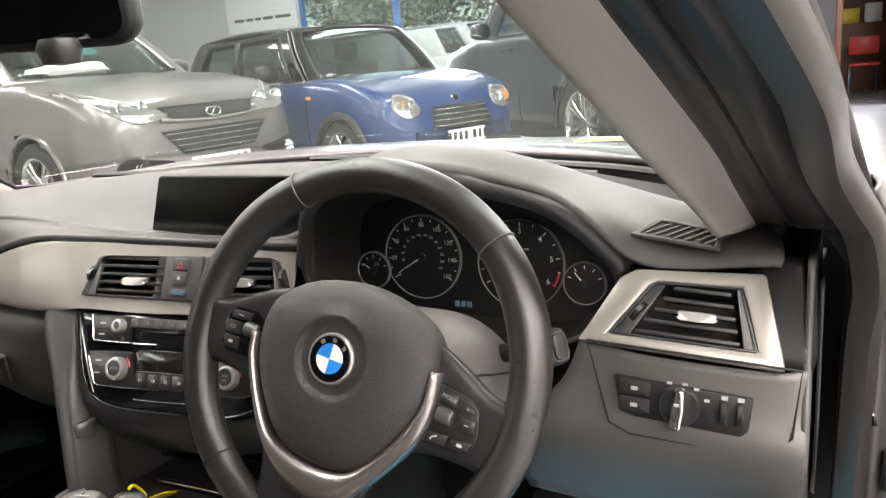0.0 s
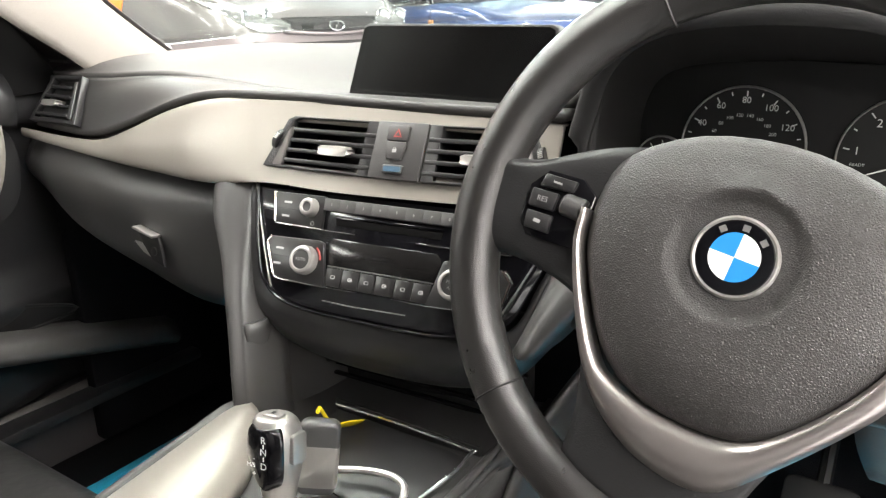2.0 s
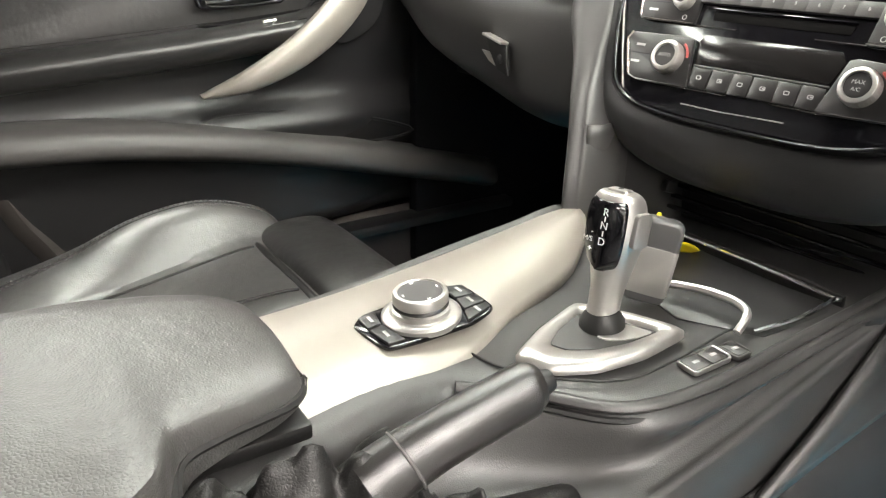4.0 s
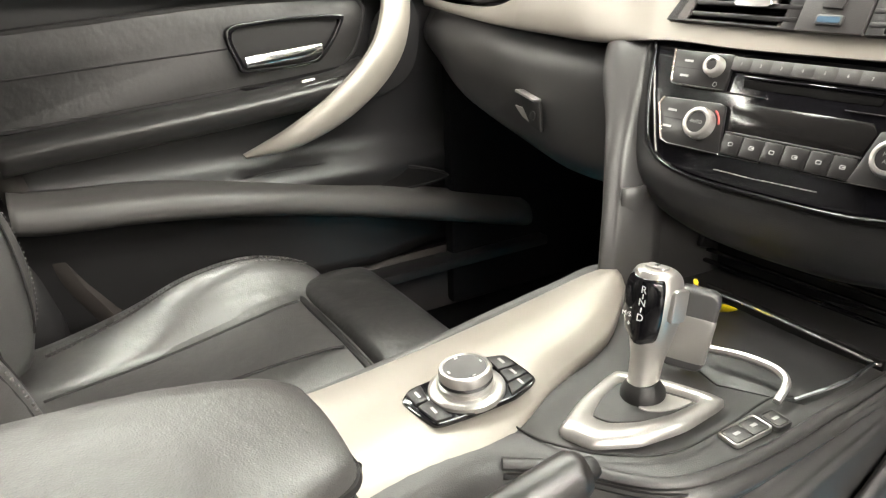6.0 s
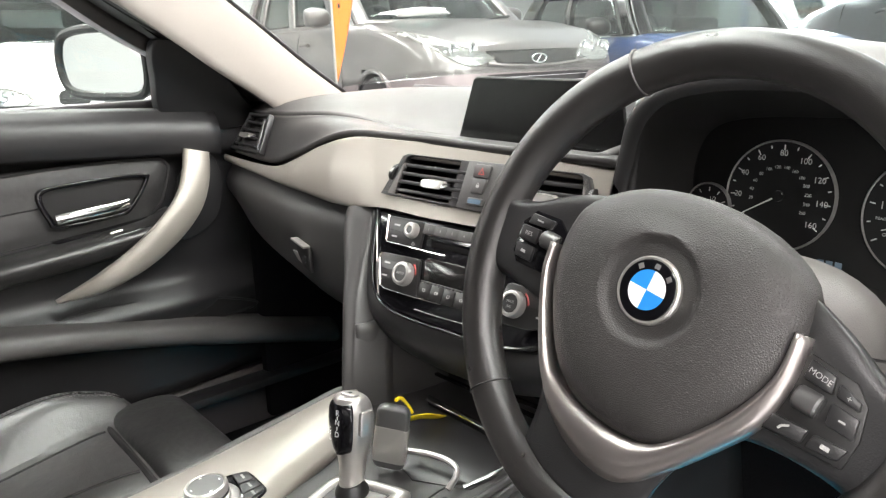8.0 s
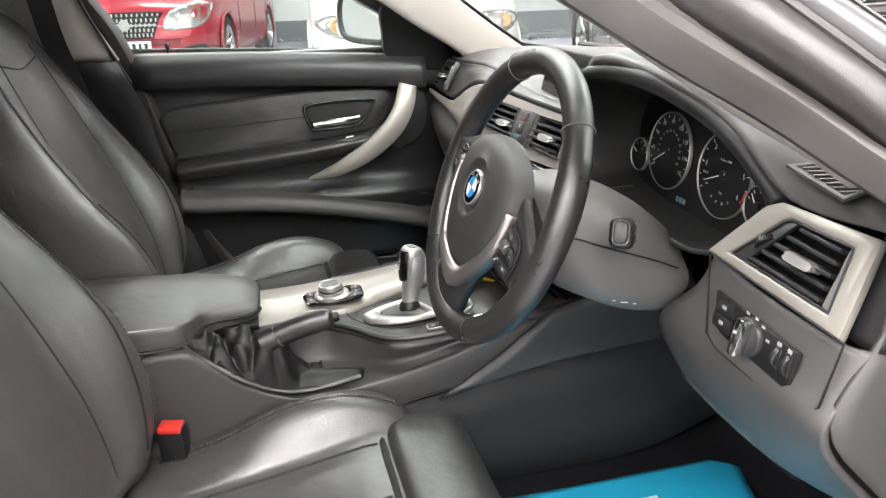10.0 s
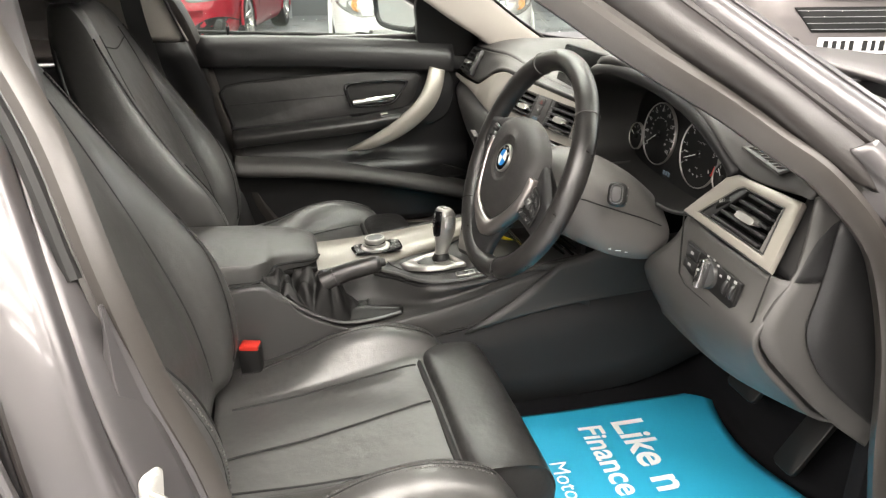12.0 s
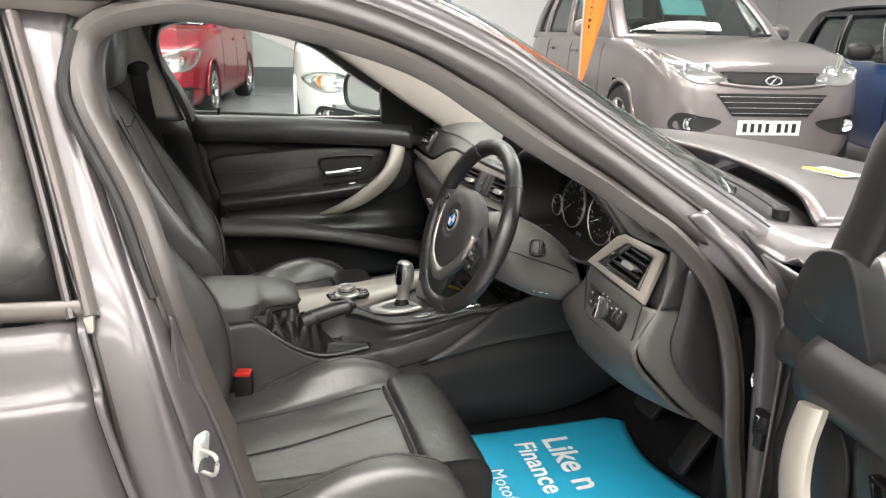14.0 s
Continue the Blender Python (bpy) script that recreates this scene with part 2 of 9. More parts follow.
def sweep(pts, prof, up=(0, 0, 1), closed=False, sizes=None):
    """A profile of (side, up) pairs carried along pts."""
    pts = [Vector(p) for p in pts]
    rows = []
    for i, (p, s, u) in enumerate(frames(pts, up, closed)):
        k = sizes[i] if sizes else 1.0
        rows.append([p + s * a * k + u * b * k for a, b in prof])
    if closed:
        rows.append(rows[0])
    bm = grid(rows, True)
    if closed:
        bmesh.ops.remove_doubles(bm, verts=bm.verts, dist=1e-6)
        bmesh.ops.recalc_face_normals(bm, faces=bm.faces)
        return bm
    return cap_ends(bm, len(rows))


def ring(r, n=10):
    return [(r * math.cos(2 * math.pi * i / n), r * math.sin(2 * math.pi * i / n)) for i in range(n)]


def oval(a, b, n=12):
    return [(a * math.cos(2 * math.pi * i / n), b * math.sin(2 * math.pi * i / n)) for i in range(n)]


def tube(pts, r, n=8, up=(0, 0, 1), closed=False, sizes=None):
    return sweep(pts, ring(r, n), up, closed, sizes)


def bevel(bm, offset, seg=2, angle=30):
    es = [e for e in bm.edges if len(e.link_faces) == 2 and e.calc_face_angle(0) > radians(angle)]
    if offset > 0 and es:
        bmesh.ops.bevel(bm, geom=es, offset=offset, segments=seg, profile=0.5, affect="EDGES", clamp_overlap=True)
    return bm


def prism(outline, depth, m=Matrix(), edge=0.0, seg=2):
    """A slab of the outline in m's xy plane, from 0 to depth along its z."""
    bm = bmesh.new()
    lo = [bm.verts.new((x, y, 0)) for x, y in outline]
    hi = [bm.verts.new((x, y, depth)) for x, y in outline]
    bm.faces.new(lo[::-1])
    bm.faces.new(hi)
    n = len(outline)
    for i in range(n):
        j = (i + 1) % n
        bm.faces.new((lo[i], lo[j], hi[j], hi[i]))
    bmesh.ops.recalc_face_normals(bm, faces=bm.faces)
    bevel(bm, edge, seg, 50)
    bm.transform(m)
    return bm


def hollow(outer, inner, depth, m=Matrix(), edge=0.0):
    """A frame: the slab between two outlines of as many points."""
    bm = bmesh.new()
    n = len(outer)
    vs = [[bm.verts.new((x, y, z)) for x, y in o] for o, z in ((outer, 0), (inner, 0), (inner, depth), (outer, depth))]
    for k in range(4):
        a, b = vs[k], vs[(k + 1) % 4]
        for i in range(n):
            j = (i + 1) % n
            bm.faces.new((a[i], a[j], b[j], b[i]))
    bmesh.ops.recalc_face_normals(bm, faces=bm.faces)
    bevel(bm, edge, 2, 50)
    bm.transform(m)
    return bm


def box(sx, sy, sz, m=Matrix(), edge=0.0, seg=2):
    return prism([(-sx / 2, -sy / 2), (sx / 2, -sy / 2), (sx / 2, sy / 2), (-sx / 2, sy / 2)], sz, m @ Matrix.Translation((0, 0, -sz / 2)), edge, seg)


def round_rect(w, h, r, n=4):
    out = []
    for cx, cy, a in ((w / 2 - r, h / 2 - r, 0), (-w / 2 + r, h / 2 - r, 90), (-w / 2 + r, -h / 2 + r, 180), (w / 2 - r, -h / 2 + r, 270)):
        out += [(cx + r * math.cos(radians(a + 90 * i / n)), cy + r * math.sin(radians(a + 90 * i / n))) for i in range(n + 1)]
    return out


def lathe(profile, m=Matrix(), n=32, caps=False):
    """A turned shape: pairs of radius and height along m's z; wide ends stay open unless caps."""
    rows = [[V(r * math.cos(2 * math.pi * i / n), r * math.sin(2 * math.pi * i / n), z) for i in range(n)] for r, z in profile]
    bm = grid(rows, True)
    bm.verts.ensure_lookup_table()
    for (r, _), s in ((profile[0], 0), (profile[-1], (len(rows) - 1) * n)):
        if caps or r < 0.0126:
            bm.faces.new([bm.verts[s + i] for i in range(n)])
    bmesh.ops.recalc_face_normals(bm, faces=bm.faces)
    bm.transform(m)
    return bm


def join(*bms):
    out = bmesh.new()
    for b in bms:
        me = bpy.data.meshes.new("tmp")
        b.to_mesh(me)
        out.from_mesh(me)
        b.free()
        bpy.data.meshes.remove(me)
    return out


def fr(o, x, y):
    """A frame at o whose x runs along x and whose y leans along y."""
    x = Vector(x).normalized()
    z = x.cross(Vector(y)).normalized()
    y = z.cross(x)
    m = Matrix((x, y, z)).transposed().to_4x4()
    m.translation = Vector(o)
    return m


def at_world(ob):
    m = ob.matrix_basis.copy()
    while ob.parent:
        ob = ob.parent
        m = ob.matrix_basis @ m
    return m


def thing(name, place, label, category, group="", kind=""):
    e = new(name)
    e.empty_display_size = 0.05
    e.matrix_basis = place if isinstance(place, Matrix) else Matrix.Translation(place)
    return tagged(e, label, category, group, kind)


def part(name, bm, material, parent=None, label="", sharp=38, local=False, solid=0.0, flat=False):
    """Links a bmesh as one mesh object under a thing or a part. Its points are in the world, or in the thing's own frame."""
    me = bpy.data.meshes.new(name)
    if parent is not None and not local:
        bm.transform(at_world(parent).inverted())
    for f in bm.faces:
        f.smooth = not flat
    for e in bm.edges:
        if len(e.link_faces) == 2 and e.calc_face_angle(0) > radians(sharp):
            e.smooth = False
    bm.to_mesh(me)
    bm.free()
    ob = new(name, me)
    me.materials.append(material)
    if parent is not None:
        ob.parent = parent
    if label:
        ob["label"] = label
    if solid:
        s = ob.modifiers.new("thickness", "SOLIDIFY")
        s.thickness, s.offset = abs(solid), -1 if solid > 0 else 1
    return ob


def letters(body, size, m, material, parent, name="lettering", local=False, depth=0.0003, align="CENTER", bold=0.0):
    c = bpy.data.curves.new("t", "FONT")
    c.body, c.size, c.align_x, c.align_y, c.extrude, c.resolution_u, c.offset = body, size, align, "CENTER", depth, 3, bold
    ob = bpy.data.objects.new("t", c)
    me = bpy.data.meshes.new_from_object(ob)
    bm = bmesh.new()
    bm.from_mesh(me)
    bpy.data.objects.remove(ob)
    bpy.data.curves.remove(c)
    bpy.data.meshes.remove(me)
    bm.transform(m)
    return part(name, bm, material, parent, local=local, flat=True)


def laid_letters(body, size, m, material, parent, bold, height):
    """Letters laid on an uneven sheet, each a part of its own."""
    c = bpy.data.curves.new("t", "FONT")
    c.body, c.size, c.align_x, c.align_y, c.resolution_u, c.offset = body, size, "LEFT", "CENTER", 3, bold
    ob = bpy.data.objects.new("t", c)
    me = bpy.data.meshes.new_from_object(ob)
    verts, polys = [v.co.copy() for v in me.vertices], [tuple(p.vertices) for p in me.polygons]
    bpy.data.objects.remove(ob)
    bpy.data.curves.remove(c)
    bpy.data.meshes.remove(me)
    spans = []
    for p in polys:
        lo, hi, own = min(verts[i].x for i in p), max(verts[i].x for i in p), [p]
        for sp in [q for q in spans if q[0] < hi and q[1] > lo]:
            lo, hi, own = min(lo, sp[0]), max(hi, sp[1]), own + sp[2]
            spans.remove(sp)
        spans.append((lo, hi, own))
    for lo, hi, own in sorted(spans):
        bm = bmesh.new()
        vs = {}
        for p in own:
            for i in p:
                if i not in vs:
                    w = m @ verts[i]
                    vs[i] = bm.verts.new((w.x, w.y, height(w.x, w.y)))
            bm.faces.new([vs[i] for i in p])
        bmesh.ops.triangulate(bm, faces=bm.faces)
        bmesh.ops.subdivide_edges(bm, edges=[e for e in bm.edges if e.calc_length() > 0.02], cuts=2)
        for v in bm.verts:
            v.co.z = height(v.co.x, v.co.y)
        part("letter", bm, material, parent, flat=True)


def mirrored(bm):
    bm.transform(Matrix.Diagonal((-1, 1, 1, 1)))
    bmesh.ops.reverse_faces(bm, faces=bm.faces)
    return bm

# ---- the saloon's shell ----
car = thing("saloon_car", (0, 0, FLOOR), "graphite grey metallic saloon with its driver's door wide open", "car")

# lines of the windscreen pillar on the driver's side, from the roof down
P_GLASS = [(0.520, -0.48, 1.275), (0.528, -0.28, 1.262), (0.545, -0.12, 1.228), (0.575, 0.0, 1.190), (0.60, 0.116, 1.132), (0.622, 0.22, 1.065), (0.645, 0.34, 0.980), (0.660, 0.46, 0.900)]
P_SCREEN = [(0.528, -0.48, 1.262), (0.530, -0.30, 1.248), (0.540, -0.16, 1.205), (0.574, -0.037, 1.125), (0.601, 0.071, 1.054), (0.628, 0.166, 0.990), (0.645, 0.24, 0.945), (0.655, 0.29, 0.912)]
P_SEAL = [(0.558, -0.48, 1.250), (0.575, -0.32, 1.240), (0.585, -0.17, 1.203), (0.608, -0.038, 1.128), (0.630, 0.07, 1.069), (0.652, 0.194, 1.004), (0.663, 0.27, 0.958), (0.678, 0.33, 0.910)]
P_LIP = [(0.605, -0.48, 1.251), (0.632, -0.31, 1.226), (0.672, -0.165, 1.184), (0.702, -0.062, 1.124), (0.730, 0.030, 1.063), (0.744, 0.128, 1.006), (0.762, 0.190, 0.963), (0.782, 0.252, 0.920)]
P_MID = [(0.606, -0.48, 1.284), (0.628, -0.33, 1.268), (0.66, -0.20, 1.235), (0.705, -0.04, 1.165), (0.730, 0.055, 1.100), (0.755, 0.153, 1.030), (0.778, 0.25, 0.955), (0.79, 0.31, 0.905)]
P_OUT = [(0.596, -0.48, 1.316), (0.606, -0.34, 1.308), (0.625, -0.20, 1.285), (0.655, -0.03, 1.215), (0.690, 0.10, 1.132), (0.735, 0.249, 1.035), (0.772, 0.403, 0.938), (0.780, 0.45, 0.905)]


def pillar(flip):
    f = mirrored if flip else (lambda b: b)
    g, inner, sl = cr(P_GLASS, 6), cr(P_SCREEN, 6), cr(P_SEAL, 6)
    rows = []
    for i in range(len(g)):
        rows.append([g[i] + V(0.012, 0.004, 0), g[i], g[i].lerp(inner[i], 0.5) + V(-0.008, 0, 0), inner[i] + V(-0.002, 0, 0), inner[i].lerp(sl[i], 0.5) + V(-0.004, -0.006, -0.002), sl[i], sl[i] + V(0.010, 0.004, 0.006)])
    part("pillar_trim", f(patch(rows, 1, 4)), HEADLINER, car, "pale grey cloth-covered pillar trim", solid=0.006)
    a, b = cr(P_MID, 6), cr(P_OUT, 6)
    s, lip = cr(P_SEAL, 6), cr(P_LIP, 6)
    reveal = []
    for i in range(len(a)):
        d = lip[i] - s[i]
        reveal.append([s[i] + V(0.001, 0.008, 0.008), s[i] + d * 0.10 + V(0, 0.004, 0.004), s[i] + d * 0.34 + V(0, 0.002, 0.002), s[i] + d * 0.40 + V(0, 0.010, 0.008), s[i] + d * 0.46 + V(0, 0.004, 0.003), s[i] + d * 0.74 + V(0, 0.004, 0.004), s[i] + d * 0.80 + V(0, 0.014, 0.012), lip[i] + V(-0.004, 0.012, 0.010)])
    part("pillar_reveal", f(grid(reveal)), RUBBER, car, "dark brown-grey rubber lining of the door frame", solid=0.003)
    part("reveal_groove", f(tube([s[i] + (lip[i] - s[i]) * 0.40 + V(0.001, 0.006, 0.004) for i in range(len(s))], 0.0032, 6)), SEAM, car)
    part("reveal_groove", f(tube([s[i] + (lip[i] - s[i]) * 0.79 + V(0.001, 0.008, 0.007) for i in range(len(s))], 0.0030, 6)), SEAM, car)
    part("trim_joint", f(tube([q + V(0.004, 0.002, 0.002) for q in s], 0.004, 6)), SEAM, car)
    out = []
    for i in range(len(a)):
        d = (b[i] - a[i])
        out.append([lip[i] + V(-0.008, 0.014, 0.014), lip[i] + V(0.004, 0.012, 0.014), lip[i].lerp(a[i], 0.6) + V(0.010, 0, 0.004), a[i] + V(0.004, 0, 0.002), a[i] + d * 0.3 + V(0.006, 0, 0),
                    a[i] + d * 0.42 + V(-0.004, 0, 0), a[i] + d * 0.55 + V(0.012, 0, 0), a[i] + d * 0.8 + V(0.012, 0, 0.002), b[i], b[i] + V(-0.03, 0.01, 0.012)])
    # body paint in shade here: its darkness is put into the rubber colour
    part("pillar_channel", f(grid([r[:6] for r in out])), RUBBER, car, "painted channel along the pillar, darkened for its shade", solid=0.004)
    part("pillar_frame", f(grid([r[5:] for r in out])), PAINT_GREY, car, solid=0.004)
    g2 = cr(P_GLASS, 6)
    part("pillar_skin", f(grid([[b[i] + V(-0.004, 0.004, 0.006), b[i].lerp(g2[i], 0.5) + V(0.002, 0.008, 0.008), g2[i] + V(0.002, 0.012, 0.010)] for i in range(len(b))])), PAINT_GREY, car, solid=0.002)
    part("pillar_gasket", f(tube([a[i] + (b[i] - a[i]) * 0.42 + V(0.006, 0, 0) for i in range(len(a))], 0.0065, 8)), RUBBER, car, "black rubber pillar gasket")


pillar(False)
pillar(True)

# the driver's door opening and its rubber seal
OPENING = [(0.778, 0.440, 0.36), (0.785, 0.408, 0.543), (0.787, 0.382, 0.683), (0.787, 0.345, 0.794), (0.788, 0.305, 0.862), (0.776, 0.238, 0.930), (0.758, 0.180, 0.970), (0.742, 0.124, 1.008), (0.730, 0.028, 1.063),
           (0.702, -0.064, 1.124), (0.680, -0.123, 1.163), (0.662, -0.19, 1.192), (0.636, -0.29, 1.220), (0.610, -0.42, 1.243), (0.600, -0.50, 1.246),
           (0.600, -0.596, 1.215), (0.638, -0.609, 1.13), (0.70, -0.55, 1.0), (0.74, -0.514, 0.874), (0.75, -0.484, 0.757), (0.75, -0.452, 0.653),
           (0.75, -0.425, 0.543), (0.75, -0.38, 0.43), (0.750, -0.30, 0.36), (0.757, 0.0, 0.345), (0.765, 0.33, 0.345)]


def opening(flip):
    f = mirrored if flip else (lambda b: b)
    loop = cr(OPENING, 5, True)
    mid = sum(loop, Vector()) / len(loop)
    rows = []
    prof = [(-0.004, -0.016), (0.006, -0.019), (0.016, -0.012), (0.0205, 0.0), (0.016, 0.010), (0.011, 0.0115), (0.0125, 0.017), (0.004, 0.022), (-0.008, 0.020), (-0.016, 0.008), (-0.015, -0.008)]
    for i, p in enumerate(loop):
        d = (loop[(i + 1) % len(loop)] - loop[i - 1]).normalized()
        out = V(1, 0, 0.35).normalized()
        s = d.cross(out).normalized()
        if s.dot(p - mid) < 0:
            s = -s
        rows.append([p + out * a + s * b for a, b in prof])
    rows.append(rows[0])
    bm = grid(rows, True)
    bmesh.ops.remove_doubles(bm, verts=bm.verts, dist=1e-6)
    bmesh.ops.recalc_face_normals(bm, faces=bm.faces)
    # dark tube paints the shadow in the gap behind the seal
    gap = [V(*q) + V(0.012, -0.021, 0.0) for q in OPENING[15:19]]
    part("seal_gap_shade", f(tube(cr(gap, 6), 0.0085, 8, (1, 0, 0))), SEAM, car, "dark strip for the shade between seal and pillar")
    part("door_seal", f(bm), DOORSEAL, car, "dark grey rubber door seal with a raised lip")


opening(False)
opening(True)


def side_x(z):
    """Half the width of the body at a height."""
    pts = [(0.15, 0.80), (0.25, 0.855), (0.45, 0.885), (0.62, 0.895), (0.75, 0.878), (0.86, 0.835), (0.90, 0.80), (1.0, 0.735), (1.1, 0.675), (1.2, 0.62), (1.28, 0.575)]
    for (a, b), (c, d) in zip(pts[:-1], pts[1:]):
        if z <= c:
            return b + (d - b) * max(0, (z - a)) / (c - a)
    return pts[-1][1]


# the pillar behind the driver's door, with its folds and the rear door's edge
def centre_pillar(flip):
    f = mirrored if flip else (lambda b: b)
    rows = []
    for z, yf, yr in ((0.34, -0.42, -0.49), (0.45, -0.43, -0.50), (0.55, -0.445, -0.515), (0.66, -0.472, -0.53), (0.76, -0.503, -0.545), (0.87, -0.533, -0.570), (1.0, -0.572, -0.62),
                      (1.13, -0.605, -0.655), (1.20, -0.60, -0.675), (1.26, -0.56, -0.69)):
        xo = side_x(z)
        rows.append([V(xo - 0.115, yf + 0.01, z), V(xo - 0.075, yf - 0.004, z), V(xo - 0.06, yf - 0.012, z), V(xo - 0.058, (yf * 2 + yr) / 3 - 0.004, z), V(xo - 0.036, (yf + yr) / 2, z),
                     V(xo - 0.034, (yf + 2 * yr) / 3, z), V(xo - 0.028, yr - 0.004, z), V(xo - 0.03, yr - 0.05, z)])
    part("centre_pillar", f(patch(rows, 5, 4)), PAINT_GREY, car, solid=0.004)
    # thin strip added to draw the jamb's dark line, not a known seal
    part("jamb_dark_strip", f(sweep(cr([r[7] + V(0.003, 0.012, 0) for r in rows], 4), oval(0.004, 0.005, 10), (1, 0, 0))), RUBBER, car, "thin dark strip added along the rear door's jamb")
    step = []
    for z, y0, w in ((0.855, -0.510, 0.0005), (0.82, -0.502, 0.006), (0.78, -0.491, 0.014), (0.72, -0.474, 0.022), (0.66, -0.456, 0.028), (0.56, -0.431, 0.034), (0.45, -0.395, 0.038)):
        k = min(1.0, w / 0.022)
        step.append([V(0.768, y0 + 0.004 * k, z), V(0.772, y0 - 0.006 * k, z), V(0.774 + 0.002 * k, y0 - 0.009 * k, z), V(0.774 + 0.004 * k + w, y0 - 0.014 * k - 0.35 * w, z), V(0.774 + 0.006 * k + w, y0 - 0.018 * k - 0.35 * w, z), V(0.772 + w, y0 - 0.034 * k - 0.4 * w, z)])
    part("pillar_step", f(patch(step, 4, 3)), PAINT_GREY, car, "bright body step beside the seal", solid=0.003)
    # dark tube paints the dark reflection along the pillar's crease
    part("pillar_dark_reflection", f(tube(cr([r[5] + V(0.005, 0.002, 0) for r in step[3:]], 5), 0.003, 8, (0, 1, 0))), SEAM, car)
    trim = [[V(x, y, z) for x, y in ((side_x(z) - 0.095, y0 + 0.034), (side_x(z) - 0.122, y0 - 0.01), (side_x(z) - 0.125, y0 - 0.08), (side_x(z) - 0.09, y0 - 0.13))]
            for z, y0 in ((0.94, -0.572), (1.02, -0.602), (1.10, -0.632), (1.20, -0.660), (1.26, -0.675))]
    part("upper_pillar_trim", f(patch(trim, 4, 4)), HEADLINER, car, "pale grey pillar trim with a belt guide", solid=0.006)
    low = [[V(x, y, z) for x, y in ((side_x(z) - 0.13, y0 + 0.005), (side_x(z) - 0.15, y0 - 0.025), (side_x(z) - 0.14, y0 - 0.09), (side_x(z) - 0.10, y0 - 0.14))]
           for z, y0 in ((0.34, -0.42), (0.55, -0.44), (0.75, -0.49), (0.94, -0.545))]
    part("lower_pillar_trim", f(patch(low, 4, 4)), DARK, car, solid=0.006)
    if flip:
        g = fr((-0.548, -0.652, 1.100), (0, 0.92, 0.2), (0.3, -0.2, 1))
        part("belt_guide", lathe([(0.001, 0.012), (0.016, 0.013), (0.024, 0.008), (0.026, 0.0), (0.02, -0.01)], g @ Matrix.Diagonal((1.2, 0.8, 1, 1)), 20), BLACK, car)
        part("seat_belt", sweep(cr([(-0.540, -0.652, 1.095), (-0.562, -0.645, 1.0), (-0.605, -0.632, 0.9), (-0.650, -0.60, 0.7), (-0.665, -0.575, 0.45)], 6),
                                [(-0.023, -0.001), (0.023, -0.001), (0.023, 0.001), (-0.023, 0.001)], (1, 0, 0)), BLACK, car, "black woven seat belt")


centre_pillar(False)
centre_pillar(True)

# rear doors: skin with a crease, window and frame
def rear_door(flip):
    f = mirrored if flip else (lambda b: b)
    rows = []
    for k in range(9):
        y = -0.562 - 0.10 * k
        row = []
        for z, bulge in ((0.22, -0.02), (0.34, 0.0), (0.48, 0.004), (0.585, 0.004), (0.60, -0.006), (0.68, 0.0), (0.755, 0.006), (0.785, 0.010), (0.80, 0.0), (0.86, 0.0), (0.872, -0.01)):
            row.append(V(side_x(z) + bulge - (0.012 if k == 0 else 0), y + 0.35 * max(0, 0.62 - z) * (1 if k == 0 else 0.2) - 0.22 * max(0, z - 0.62) * (1 if k == 0 else 0.3), z))
        rows.append(row)
    d = part("rear_door", f(patch(rows, 2, 3)), PAINT_GREY, car, solid=0.01)
    a = [V(side_x(z) - 0.014, y, z) for y, z in ((-0.605, 0.883), (-0.90, 0.89), (-1.38, 0.905))]
    part("waist_strip", f(sweep(cr(a, 6), oval(0.008, 0.013, 10))), FRAMETRIM, d, "black rubber waist strip")
    win = []
    for z in (0.89, 0.97, 1.05, 1.13, 1.2, 1.24):
        y0 = -0.62 - 0.26 * (z - 0.89)
        win.append([V(side_x(z) - 0.02 + 0.004 * math.sin(math.pi * j / 6), y0 + (-1.38 + 0.5 * (z - 0.89) - y0) * j / 6, z) for j in range(7)])
    w = part("window", f(grid(win)), GLASS_REAR, d, "dark tinted window", solid=0.004)
    w.visible_shadow = False
    edge = [V(side_x(z) - 0.012, -0.605 - 0.26 * (z - 0.89), z) for z in (0.875, 0.97, 1.06, 1.15, 1.235)]
    part("window_frame", f(sweep(cr(edge, 5), oval(0.009, 0.014, 10), (1, 0, 0))), FRAMETRIM, d, "brown-grey window frame")
    part("door_edge", f(tube(cr([r + V(0.002, 0.004, 0) for r in rows[0][1:]], 5), 0.0055, 8, (0, 1, 0))), PAINT_GREY, d)
    part("strip_clip", f(box(0.009, 0.013, 0.032, pose(side_x(0.875) - 0.008, -0.604, 0.872, 0, -20, 0), 0.004)), SATIN, d, "pale clip at the end of the waist strip")
    part("window_gasket", f(sweep(cr([e + V(0.001, -0.023, 0) for e in edge], 5), oval(0.006, 0.006, 8), (1, 0, 0))), RUBBER, d)


rear_door(False)
rear_door(True)

# the latch loop on the pillar
lm = fr((0.828, -0.487, 0.667), (-0.75, 0.66, 0.0), (0.05, 0.15, 1))
latch = part("door_striker", prism(round_rect(0.026, 0.085, 0.008), 0.005, lm, 0.001), ZINC, car, "bare steel striker plate with a loop")
part("striker_loop", tube(cr([lm @ V(-0.002, 0.018, 0.004), lm @ V(0.0, 0.016, 0.028), lm @ V(0.0, -0.012, 0.028), lm @ V(-0.002, -0.016, 0.004)], 5), 0.0034, 8), SILVER, latch)
for zz in (0.034, -0.034):
    part("screw", lathe([(0.006, 0.005), (0.006, 0.008), (0.003, 0.009)], lm @ Matrix.Translation((0, zz, 0)), 10), ZINC, latch)

